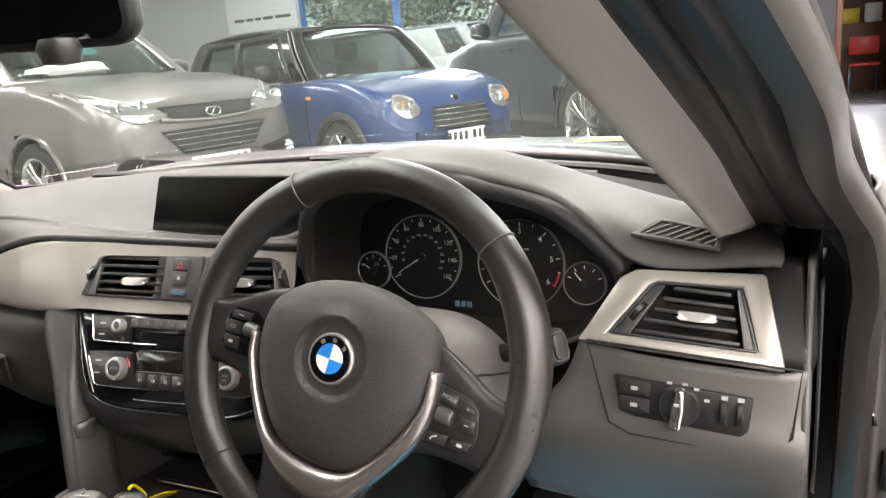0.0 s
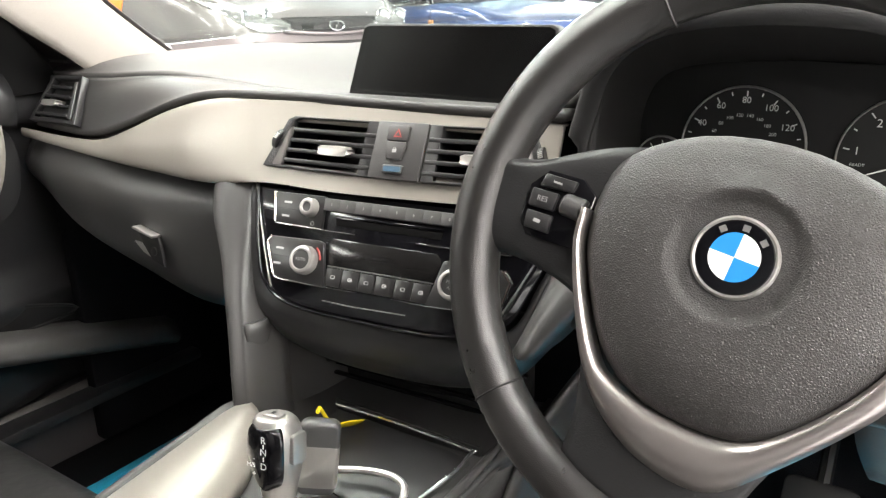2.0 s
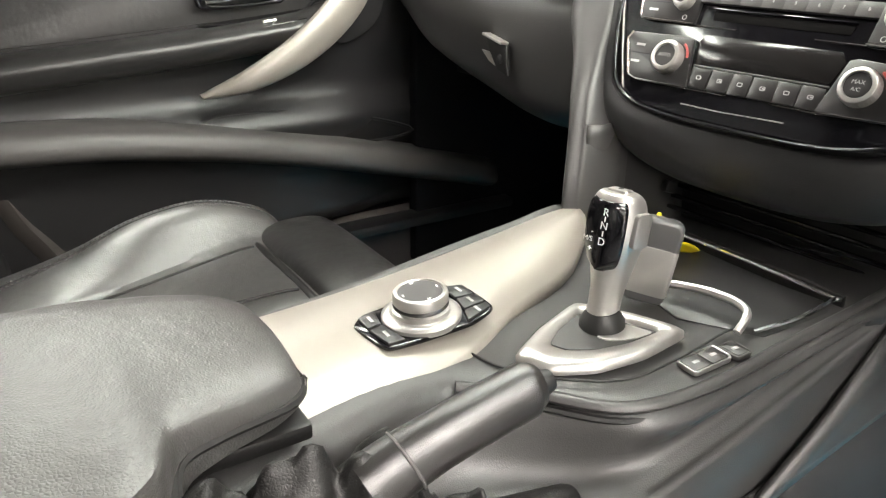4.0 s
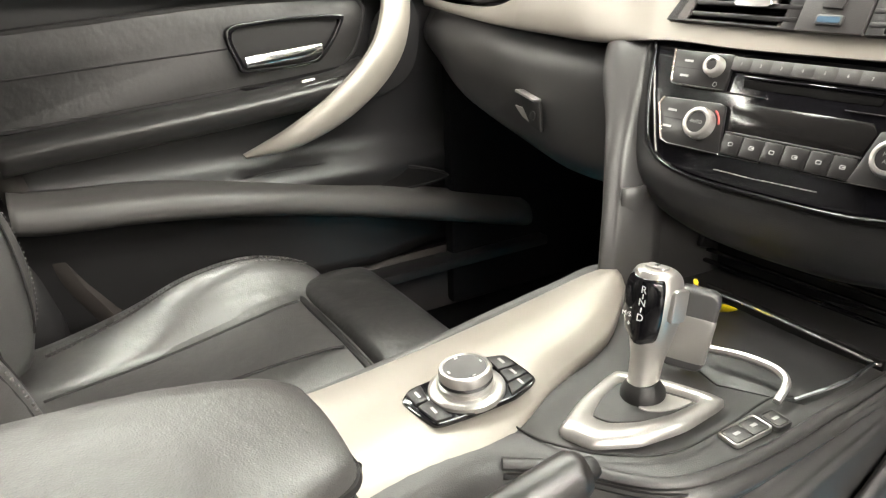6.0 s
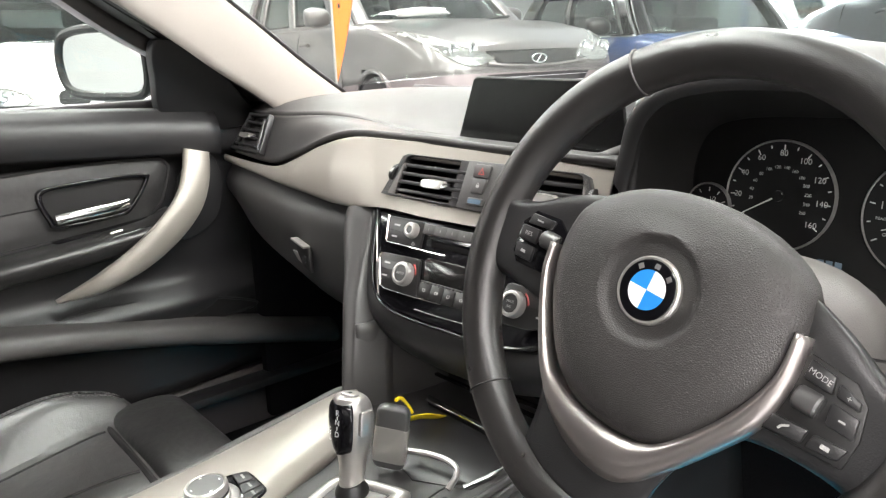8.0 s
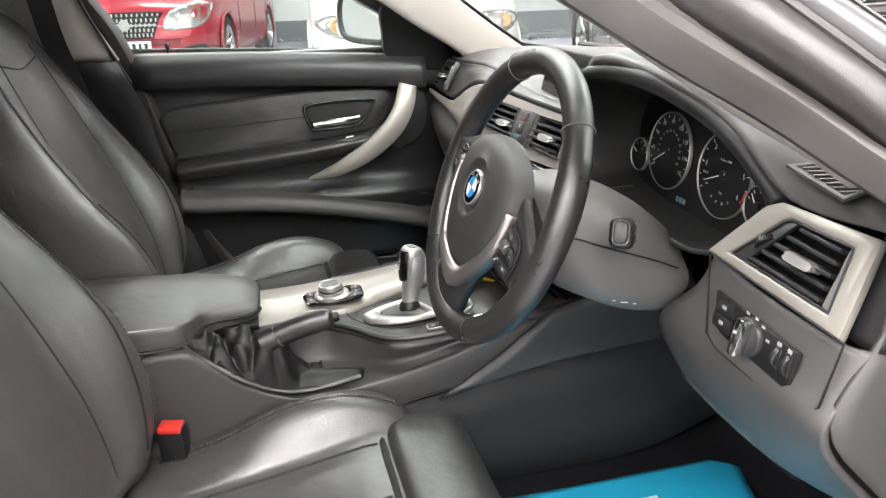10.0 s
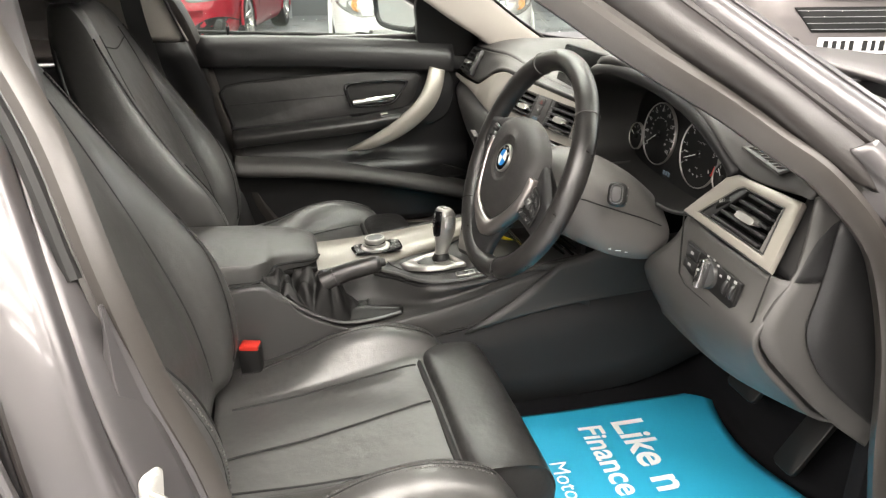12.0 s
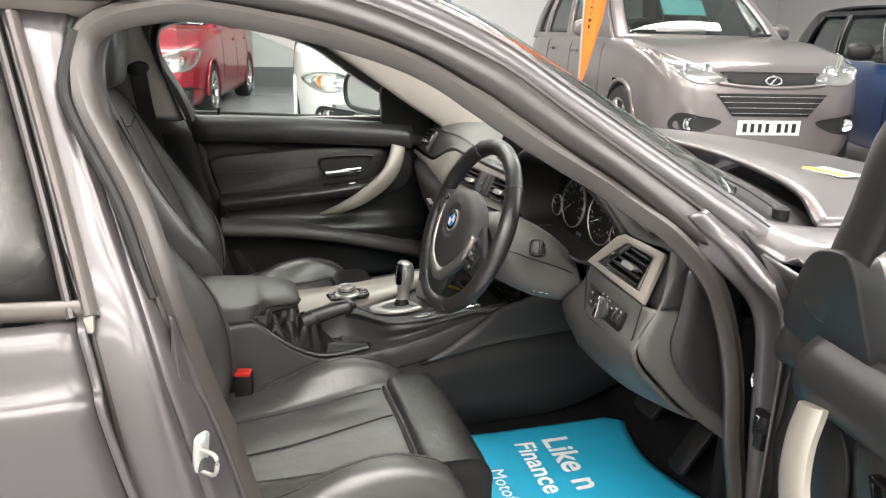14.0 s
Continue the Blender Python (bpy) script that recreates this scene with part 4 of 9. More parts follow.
vh = vent("vent_housing", CV, right, (0.80, 0.93), [((0.0315 + 0.0006 * k, -0.0225 + 0.0112 * k), (0.140 - 0.0022 * k, -0.0215 + 0.0112 * k)) for k in range(4)], dash, (0.092, -0.0075), (0.153, -0.001, 20))
part("vent_cheek", prism([(0.144, -0.0300), (0.165, -0.0295), (0.143, 0.0215), (0.1355, 0.0225)], 0.008, CV @ pose(0, 0, -0.004), 0.002), COWL, vh, "grey cheek of the vent")
sw = part("switch_bank", prism([(-0.030, -0.0335), (0.029, -0.0335), (0.032, 0.0255), (-0.026, 0.0255)], 0.006, CV, 0.0015), FLANK, dash, "grey bank of small switches")
part("switch_key", prism([(-0.0115, 0.0056), (0.0120, 0.0057), (0.0132, 0.0195), (0.0115, 0.0212), (-0.0105, 0.0215), (-0.0124, 0.0200)], 0.004, CV @ pose(0, 0, 0.005), 0.001), FLANK, sw)
part("switch_key", prism([(-0.0095, -0.0132), (0.0075, -0.0138), (0.0116, 0.0045), (-0.0113, 0.0045)], 0.004, CV @ pose(0, 0, 0.005), 0.001), FLANK, sw)
part("switch_key", prism(round_rect(0.0235, 0.0088, 0.002), 0.004, CV @ pose(-0.0005, -0.0233, 0.005), 0.001), FLANK, sw)
part("sensor_window", prism(round_rect(0.0195, 0.0052, 0.0016), 0.0006, CV @ pose(-0.0005, -0.0233, 0.0088), 0), mat("blue_grey_window", (0.035, 0.075, 0.115), 0.3, vary=0.1, vary_scale=60), sw, "blue-grey sensor window")
DIMRED = mat("dim_red_print", (0.30, 0.035, 0.03), 0.5, vary=0.05)
part("hazard_triangle", hollow([(-0.0048, -0.0038), (0.0048, -0.0038), (0, 0.0048)], [(-0.0030, -0.0026), (0.0030, -0.0026), (0, 0.0026)], 0.0005, CV @ pose(0.0005, 0.0128, 0.0088)), DIMRED, sw)
part("lock_symbol", box(0.0046, 0.0034, 0.0005, CV @ pose(-0.0008, -0.0048, 0.0091)), MARK, sw)
part("lock_shackle", tube([CV @ V(-0.0008 + 0.0014 * math.cos(math.pi * k / 6), -0.0032 + 0.0022 * math.sin(math.pi * k / 6), 0.0091) for k in range(7)], 0.0003, 5), MARK, sw)

# passenger's corner vent
PV = fr((-0.648, 0.230, 0.869), (1, 0, 0), (0, 0.57, 1))
vent("corner_vent", PV, [(-0.062, -0.037), (0.060, -0.037), (0.040, 0.038), (-0.038, 0.037)], (0.84, 0.84), [((-0.049 + 0.0055 * k, -0.023 + 0.0145 * k), (0.034 - 0.0035 * k, -0.024 + 0.0145 * k)) for k in range(4)], dash, (-0.012, -0.008), depth=0.012, slat_mat=DARK)
part("vent_slide", prism([(0.038, -0.030), (0.048, -0.030), (0.033, 0.028), (0.026, 0.028)], 0.007, PV @ Matrix.Translation((0, 0, -0.002)), 0.0015), ROLLER, dash, "grey vent slider")

# driver's vent in its champagne frame
RV = fr((0.63, 0.262, 0.83), (1, 0.03, -0.06), (0.06, 0.64, 1))
rv_out = [(-0.109, -0.041), (0.093, -0.045), (0.068, 0.050), (-0.058, 0.043), (-0.074, 0.032)]
rv_in = [(-0.078, -0.029), (0.067, -0.030), (0.048, 0.033), (-0.034, 0.031), (-0.042, 0.026)]
part("vent_frame", hollow(rv_out, rv_in, 0.012, RV @ pose(0, 0, -0.006), 0.004), SATIN, dash, "satin champagne vent frame")
vh = vent("vent_housing", RV, rv_in, (0.95, 0.93), [((-0.052 + 0.0085 * k, -0.0215 + 0.0122 * k), (0.050 - 0.003 * k, -0.0225 + 0.0122 * k)) for k in range(5)], dash, (0.008, -0.002), (-0.0505, -0.002, -36))
part("vent_cheek", prism([(-0.076, -0.0275), (-0.056, -0.0280), (-0.026, 0.029), (-0.034, 0.0295), (-0.041, 0.025)], 0.006, RV @ pose(0, 0, -0.004), 0.0015), DARK, vh, "dark cheek of the vent")
part("vent_cheek", prism([(0.054, -0.0285), (0.0655, -0.0285), (0.0470, 0.0315), (0.0420, 0.0315)], 0.006, RV @ pose(0, 0, -0.004), 0.0015), COWL, vh, "grey cheek of the vent")

# top demister slot by the driver's pillar
DV = fr((0.620, 0.303, 0.9035), (1, -0.10, -0.15), (0, 1, 0.20))
dv = part("demister", hollow([(-0.05, -0.026), (0.04, -0.022), (0.034, 0.022), (-0.034, 0.024)], [(-0.042, -0.02), (0.034, -0.017), (0.028, 0.017), (-0.03, 0.018)], 0.004, DV, 0.001), SOFT, dash)
part("demister_well", prism([(-0.042, -0.02), (0.034, -0.017), (0.028, 0.017), (-0.03, 0.018)], 0.001, DV @ pose(0, 0, 0.0005), 0), BLACK, dv)
for k in range(7):
    part("demister_bar", box(0.002, 0.036, 0.002, DV @ pose(-0.028 + 0.01 * k, 0, 0.0025, 0, 0, -28), 0), COWL, dv)
PD = fr((-0.56, 0.43, 0.922), (1, 0.3, 0.02), (-0.3, 1, 0.03))
part("demister", prism(round_rect(0.09, 0.018, 0.006), 0.002, PD, 0), BLACK, dash)

# instrument binnacle
HOOD = mat("hood_black", (0.0105, 0.0102, 0.0100), 0.50, grain=0.08, scale=600, bump=0.2, bump_scale=900, vary=0.08, rough_vary=0.05)
DIALBLACK = mat("dial_black", (0.0028, 0.0028, 0.003), 0.45, vary=0.06)
RIMC = [(0.197, 0.215, 0.862), (0.205, 0.212, 0.900), (0.222, 0.204, 0.938), (0.255, 0.199, 0.962), (0.315, 0.200, 0.972), (0.39, 0.207, 0.969), (0.43, 0.224, 0.957), (0.487, 0.240, 0.936), (0.528, 0.266, 0.894), (0.550, 0.281, 0.855),
        (0.532, 0.262, 0.812), (0.47, 0.245, 0.789), (0.375, 0.24, 0.793), (0.26, 0.238, 0.806), (0.212, 0.225, 0.822)]
FACE = [(0.212, 0.308, 0.862), (0.213, 0.311, 0.895), (0.225, 0.315, 0.922), (0.255, 0.318, 0.935), (0.315, 0.319, 0.94), (0.39, 0.319, 0.94), (0.44, 0.317, 0.935), (0.485, 0.314, 0.915), (0.528, 0.311, 0.888), (0.548, 0.307, 0.86),
        (0.528, 0.301, 0.815), (0.47, 0.299, 0.797), (0.375, 0.299, 0.798), (0.26, 0.300, 0.808), (0.222, 0.302, 0.828)]
r1, r2 = cr(RIMC, 5, True), cr(FACE, 5, True)
rim_dir = [V(p.x - 0.378, 0, p.z - 0.86).normalized() * (0.021 if p.z > 0.87 else 0.010) for p in r1]
binn = part("binnacle", grid([r1, [p.lerp(q, 0.5) + (p - V(0.378, p.y, 0.88)) * 0.02 for p, q in zip(r1, r2)], r2], True), HOOD, dash, "black instrument hood")
# same plastic as the dash: shade of the down-turned lip put into its colour
part("hood_lip", grid([[p + d * 1.15 + V(0, 0.030, 0.002) for p, d in zip(r1, rim_dir)], [p + d + V(0, 0.004, 0) for p, d in zip(r1, rim_dir)], [p + d * 0.75 - V(0, 0.003, 0) for p, d in zip(r1, rim_dir)], [p + d * 0.25 - V(0, 0.004, 0) for p, d in zip(r1, rim_dir)], r1], True), DARK, binn, "rolled lip of the hood, darkened for its shade")
fb = bmesh.new()
fb.faces.new([fb.verts.new(p) for p in r2])
face = part("instrument_face", fb, DIALBLACK, binn, flat=True)
hood_side = [[(0.196, 0.218, 0.815), (0.196, 0.216, 0.86), (0.200, 0.214, 0.905), (0.215, 0.204, 0.950)], [(0.176, 0.25, 0.81), (0.174, 0.25, 0.86), (0.178, 0.26, 0.90), (0.20, 0.28, 0.955)], [(0.166, 0.30, 0.81), (0.164, 0.31, 0.86), (0.165, 0.33, 0.895), (0.18, 0.38, 0.95)]]
part("hood_cheek", patch([[V(*p) for p in r] for r in hood_side], 4, 4), DARK, dash, solid=0.008)

GX, GZ = (1, 0, 0), (0, 0.10, 1)


def dial(x, z, r, marks, texts, needle, redline=None, label=""):
    y = 0.2945 + 0.10 * (z - 0.80) - 0.001 + (0.0045 if z > 0.85 else 0.0)
    m = fr((x, y, z), GX, GZ)
    d = part("dial", lathe([(r - 0.0002, 0.0010), (r + 0.0007, 0.0024), (r + 0.0017, 0.0008), (r + 0.0017, -0.003), (r - 0.001, -0.002)], m, 56), SILVER, binn, label or "silver-ringed dial")
    part("dial_plate", lathe([(0.001, 0.0), (r, 0.0), (r, -0.002)], m, 40), DIALBLACK, d)
    for ang, L, w in marks:
        part("tick", box(w, L, 0.0004, m @ pose(0, 0, 0, 0, 0, -ang) @ pose(0, r - 0.003 - L / 2, 0.0005), 0), RED if redline and ang > redline else WHITE, d)
    for body, ang, rr, size in texts:
        p = m @ V(rr * math.sin(radians(ang)), rr * math.cos(radians(ang)), 0.0006)
        letters(body, size, fr(p, GX, GZ), WHITE, d, "numeral", depth=0.0)
    if redline:
        part("red_zone", tube([m @ V((r - 0.0045) * math.sin(radians(a)), (r - 0.0045) * math.cos(radians(a)), 0.0008) for a in range(redline, 122, 4)], 0.0011, 6), RED, d)
    nm = m @ pose(0, 0, 0.003, 0, 0, -needle)
    part("needle", prism([(-0.0009, -r * 0.1), (0.0009, -r * 0.1), (0.0004, r * 0.72), (-0.0004, r * 0.72)], 0.0008, nm, 0), WHITE, d)
    part("needle_cap", lathe([(0.001, 0.0045), (0.005, 0.004), (0.0055, 0.0)], m, 16), BLACK, d)
    return d, m


sp_marks = [(-125 + 250 * k / 16, 0.005 if k % 2 == 0 else 0.003, 0.0011) for k in range(17)]
sp_text = [(str(20 * k), -125 + 250 * k / 8, 0.0405, 0.0078) for k in range(9)] + [(str(20 * k), -118 + 236 * k / 13, 0.0275, 0.0042) for k in range(1, 14)]
dial(0.305, 0.8665, 0.0515, sp_marks, sp_text, -122, label="speedometer dial with a silver ring")
ta_marks = [(-120 + 240 * k / 12, 0.005 if k % 2 == 0 else 0.003, 0.0011) for k in range(13)]
ta_text = [(str(k), -120 + 240 * k / 6, 0.039, 0.0095) for k in range(1, 7)] + [("1/min x 1000", 0, 0.0175, 0.0042), ("READY", -97, 0.037, 0.0036), ("OFF", -120, 0.036, 0.004)]
ta_text += [(s, a, 0.035, 0.005) for s, a in (("60", -152), ("30", -172), ("20", 168), ("15", 150))] + [("mpg", 180, 0.022, 0.0042)]
dial(0.434, 0.8635, 0.0525, ta_marks, ta_text, -112, 100, label="rev counter dial with a silver ring and red zone")
dial(0.236, 0.848, 0.0225, [(a, 0.004, 0.001) for a in (-70, -35, 0, 35, 70)], [("1/2", 30, 0.009, 0.006)], -60)
dial(0.512, 0.846, 0.0235, [(a, 0.004, 0.001) for a in (-70, -35, 0, 35, 70)], [], -40)
tm = fr((0.362, 0.2935, 0.8125), GX, GZ)
for k in range(3):
    part("display_bar", box(0.006, 0.007, 0.0004, tm @ pose(-0.008 + 0.008 * k, 0, 0.0005), 0), emit("display_glow", (0.12, 0.17, 0.22), 0.03) if k == 0 else bpy.data.materials["display_glow"], binn)
for px in (0.262, 0.417):
    part("sensor_dot", lathe([(0.001, 0.0015), (0.003, 0.001), (0.0035, 0.0)], fr((px, 0.256, 0.9665), (1, 0, 0), (0, 0.5, 1)), 12), SILVER, binn)

# central screen
SM = fr((0.004, 0.297, 0.9275), (1, 0.01, 0), (0, 0.10, 1))
sc_out = [(-0.142, -0.043), (0.142, -0.043), (0.124, 0.041), (0.118, 0.044), (-0.110, 0.046), (-0.117, 0.043)]
scr_body = part("screen", prism(sc_out, 0.022, SM @ pose(0, 0, -0.016), 0.003), BLACK, dash, "dark central display in a black surround")
part("display_glass", prism([(x * 0.975, y * 0.94) for x, y in sc_out], 0.0012, SM @ pose(0, 0, 0.0058), 0), SCREEN, scr_body)
part("screen_foot", box(0.26, 0.05, 0.018, pose(0.0, 0.315, 0.888), 0.005), BLACK, scr_body)

# centre stack: gloss panel with radio and climate controls, turned towards the driver
AC = fr((0, 0.170, 0.752), (1, 0.1, 0), (0, 0.48, 1))
SLOT = mat("slot_black", (0.0015, 0.0015, 0.0015), 0.9, spec=0.1, vary=0.05)
STACK_KEY = mat("satin_black_keys", (0.013, 0.0128, 0.0128), 0.30, grain=0.05, scale=500, vary=0.08, rough_vary=0.04)
DISPLAY = mat("smoked_display", (0.008, 0.0077, 0.0077), 0.16, vary=0.08, rough_vary=0.04)
ROSE = mat("polished_edge", (0.58, 0.50, 0.45), 0.20, 1.0, vary=0.04)
ac_half = [(0.176, 0.056), (0.168, 0.029), (0.152, -0.008), (0.139, -0.036), (0.132, -0.052), (0.118, -0.0625), (0.085, -0.0675), (0.040, -0.0690)]
ac_out = [(-x, y) for x, y in ac_half] + ac_half[::-1]
stack = part("control_panel", prism(ac_out, 0.02, AC @ pose(0, 0, -0.020), 0.003), GLOSS, dash, "piano-black control panel")


def rim_line(pts, r, material, parent, name="bright_line"):
    return part(name, tube([AC @ V(x, y, z) for x, y, z in pts], r, 6, AC.to_3x3() @ V(0, 0, 1)), material, parent)


for s in (-1, 1):
    rim_line([(s * x, y, 0.0) for x, y in cr2([(0.1765, 0.054), (0.1685, 0.029), (0.1525, -0.008), (0.1395, -0.036), (0.131, -0.053)], 4, False)], 0.0011, SILVER, stack, "panel_edge")
    blocks = (("radio_keys", [(0.1475, 0.0510), (0.1400, 0.0190), (0.137, 0.0165), (0.078, 0.0160), (0.0800, 0.0515)], 0.0),
              ("climate_keys", [(0.1400, 0.0020), (0.1436, -0.0060), (0.1275, -0.0400), (0.1180, -0.0432), (0.0600, -0.0435), (0.0710, 0.0020), (0.0770, 0.0040)] if s < 0 else [(0.1340, 0.0015), (0.1432, -0.0087), (0.1380, -0.0340), (0.1150, -0.0415), (0.0600, -0.0435), (0.0710, 0.0020), (0.0770, 0.0040)], 0.0))
    for name, o, _ in blocks:
        ring_o = [(s * x, y) for x, y in o]
        kb = part(name, prism(ring_o if s > 0 else ring_o[::-1], 0.006, AC @ pose(0, 0, -0.001), 0.0015), STACK_KEY, stack, "black block of small keys with a bright edge")
        edge3 = [(x, y, 0.0052) for x, y in ring_o]
        n_ = 3 if name == "radio_keys" else 4
        rim_line(edge3[:n_ - 1], 0.0012, ROSE, kb, "bright_edge")
        rim_line(edge3[n_ - 2:n_ + (1 if name == "radio_keys" else 1)], 0.0008, CHROME, kb, "bright_edge")
        ys_ = (0.0405, 0.0255) if name == "radio_keys" else (-0.010, -0.0265)
        for yk in ys_:
            xk = 0.127 if name == "radio_keys" else 0.1255
            part("key_gap", box(0.030, 0.0007, 0.0004, AC @ pose(s * (xk - 0.002), sum(ys_) / 2, 0.0053), 0), SEAM, kb) if yk == ys_[0] else None
            part("key_mark", box(0.010, 0.0022, 0.0003, AC @ pose(s * xk, yk, 0.0053), 0), MARK, kb)
    for y0, r, h, body in ((0.0372, 0.0098, 0.010, ""), (-0.0190, 0.0150, 0.011, "AUTO" if s < 0 else "MAX")):
        km = AC @ pose(s * (0.0955 if not body else 0.0885), y0, 0.0045)
        kn = part("rotary_knob", lathe([(r + 0.0006, 0), (r + 0.0002, 0.003), (r, h - 0.003), (r - 0.0008, h - 0.0008), (r - 0.0022, h), (r - 0.0040, h), (r - 0.0048, h - 0.0018)], km, 40), SILVER, stack, "silver-rimmed rotary knob")
        part("knob_face", lathe([(0.001, h - 0.0012), (r - 0.0048, h - 0.0012), (r - 0.0044, h - 0.0024)], km, 32), STACK_KEY, kn)
        if body:
            letters(body, 0.0048, km @ pose(0, 0.0022 if s > 0 else 0, h - 0.0009), MARK, kn, depth=0.0)
            if s > 0:
                letters("A/C", 0.0044, km @ pose(0, -0.0036, h - 0.0009), MARK, kn, depth=0.0)
            for k in range(32):
                ang = 2 * math.pi * k / 32
                part("knurl", box(0.0007, 0.0007, h - 0.005, km @ pose((r + 0.0001) * math.cos(ang), (r + 0.0001) * math.sin(ang), h / 2 - 0.001), 0), SILVER, kn)
            part("warm_arc", tube([km @ V((r + 0.0035) * math.cos(radians(a)), (r + 0.0035) * math.sin(radians(a)), 0.0012) for a in range(8, 62, 9)], 0.0011, 6), DIMRED, kn)
        else:
            part("power_mark", tube([km @ V(-0.006 * s + 0.0022 * math.cos(a), -0.0165 + 0.0022 * math.sin(a), 0.0012) for a in [2 * math.pi * i / 10 for i in range(10)]], 0.0003, 5, AC.to_3x3() @ V(0, 0, 1), True), MARK, kn)
keys = part("preset_bar", prism([(-0.0805, 0.0365), (0.0805, 0.0365), (0.0815, 0.0500), (-0.0815, 0.0500)], 0.0045, AC @ pose(0, 0, 0.0), 0.0012), FLANK, stack, "dark grey bar of eight preset keys")
for k in range(8):
    x = -0.0700 + 0.0200 * k
    part("preset_key", box(0.0196, 0.0118, 0.001, AC @ pose(x, 0.0430, 0.0042), 0.0003), FLANK, keys)
    letters(str(k + 1), 0.0042, AC @ pose(x, 0.0430, 0.0052), MARK, keys, "numeral", depth=0.0)
part("disc_slot", prism([(-0.062, 0.0225), (0.062, 0.0225), (0.064, 0.0300), (-0.064, 0.0300)], 0.002, AC @ pose(0, 0, -0.0012), 0.0003), SLOT, stack, "narrow black disc slot")
part("slot_lip", box(0.128, 0.0015, 0.004, AC @ pose(0, 0.0325, 0.001), 0.0006), GLOSS, stack)
for s in (-1, 1):
    rim_line([(s * 0.078, 0.0158, 0.0012), (s * 0.036, 0.0158, 0.0010)], 0.0007, CHROME, stack)
    rim_line([(s * 0.062, -0.0433, 0.0012), (s * 0.020, -0.0428, 0.0010)], 0.0007, CHROME, stack)
rim_line([(-0.061, -0.0575, 0.0008), (-0.020, -0.0578, 0.0008), (0.039, -0.0560, 0.0008)], 0.0005, SILVER, stack)
part("climate_display", prism([(-0.068, 0.0005), (-0.062, -0.0190), (0.062, -0.0190), (0.068, 0.0005), (0.062, 0.0085), (-0.062, 0.0085)], 0.0015, AC @ pose(0, 0, -0.0005), 0.0004), DISPLAY, stack, "smoked climate display")
part("display_ledge", box(0.126, 0.0016, 0.003, AC @ pose(0, -0.0208, 0.0005), 0.0005), FLANK, stack)
for k, (x, w) in enumerate(((-0.0525, 0.0200), (-0.0310, 0.0205), (-0.0110, 0.0185), (0.0105, 0.0225), (0.0320, 0.0195), (0.0525, 0.0200))):
    kb = part("climate_key", box(w, 0.0190, 0.0035, AC @ pose(x, -0.0320, 0.0008), 0.0006), STACK_KEY, stack)
    part("key_symbol", hollow(round_rect(0.0050, 0.0036, 0.0010, 2), round_rect(0.0038, 0.0024, 0.0008, 2), 0.0003, AC @ pose(x, -0.0315, 0.0026)), MARK, kb)
    if k % 2:
        part("key_symbol", box(0.0030, 0.0012, 0.0003, AC @ pose(x + 0.001, -0.0315, 0.0026), 0), MARK, kb)


def skew(bm):
    """Turns a moulding of the stack towards the driver with the panel."""
    for v in bm.verts:
        v.co.y += 0.0155 + 0.1 * max(-0.21, min(0.21, v.co.x))
    return bm


# surround of the stack and the storage bay below it
sur = [[V(*p) for p in r] for r in (
    ((-0.186, 0.186, 0.806), (-0.164, 0.156, 0.748), (-0.141, 0.138, 0.705), (-0.092, 0.130, 0.688), (0.0, 0.129, 0.685), (0.092, 0.130, 0.688), (0.141, 0.138, 0.705), (0.164, 0.156, 0.748), (0.186, 0.186, 0.806)),
    ((-0.177, 0.180, 0.804), (-0.156, 0.150, 0.750), (-0.134, 0.132, 0.709), (-0.09, 0.123, 0.693), (0.0, 0.122, 0.690), (0.09, 0.123, 0.693), (0.134, 0.132, 0.709), (0.156, 0.150, 0.750), (0.177, 0.180, 0.804)))]
part("stack_surround", skew(patch(sur, 4, 6)), GLOSS, dash, solid=-0.003)
low = [[V(*p) for p in r] for r in (
    ((-0.188, 0.186, 0.804), (-0.166, 0.158, 0.745), (-0.146, 0.140, 0.702), (-0.092, 0.133, 0.686), (0.0, 0.132, 0.683), (0.092, 0.133, 0.686), (0.146, 0.140, 0.702), (0.166, 0.158, 0.745), (0.188, 0.186, 0.804)),
    ((-0.190, 0.180, 0.800), (-0.172, 0.152, 0.738), (-0.152, 0.134, 0.688), (-0.092, 0.128, 0.668), (0.0, 0.126, 0.664), (0.092, 0.128, 0.668), (0.152, 0.134, 0.688), (0.172, 0.152, 0.738), (0.190, 0.180, 0.800)),
    ((-0.194, 0.184, 0.796), (-0.176, 0.154, 0.728), (-0.150, 0.138, 0.668), (-0.092, 0.134, 0.644), (0.0, 0.132, 0.639), (0.092, 0.134, 0.644), (0.152, 0.138, 0.668), (0.178, 0.156, 0.728), (0.196, 0.186, 0.796)),
    ((-0.196, 0.20, 0.794), (-0.178, 0.175, 0.720), (-0.146, 0.160, 0.648), (-0.09, 0.158, 0.622), (0.0, 0.157, 0.616), (0.09, 0.158, 0.622), (0.150, 0.162, 0.648), (0.180, 0.178, 0.720), (0.198, 0.205, 0.794)),
    ((-0.196, 0.24, 0.794), (-0.178, 0.235, 0.72), (-0.14, 0.235, 0.645), (-0.088, 0.235, 0.620), (0.0, 0.235, 0.614), (0.088, 0.235, 0.620), (0.145, 0.235, 0.645), (0.18, 0.235, 0.72), (0.198, 0.24, 0.794)))]
part("stack_apron", skew(patch(low, 5, 5)), DARK, dash, "dark grey moulded apron round the controls", solid=-0.005)
part("bay_back", box(0.255, 0.01, 0.17, pose(0.0, 0.255, 0.595, 0, 0, 3), 0.002), BLACK, dash)
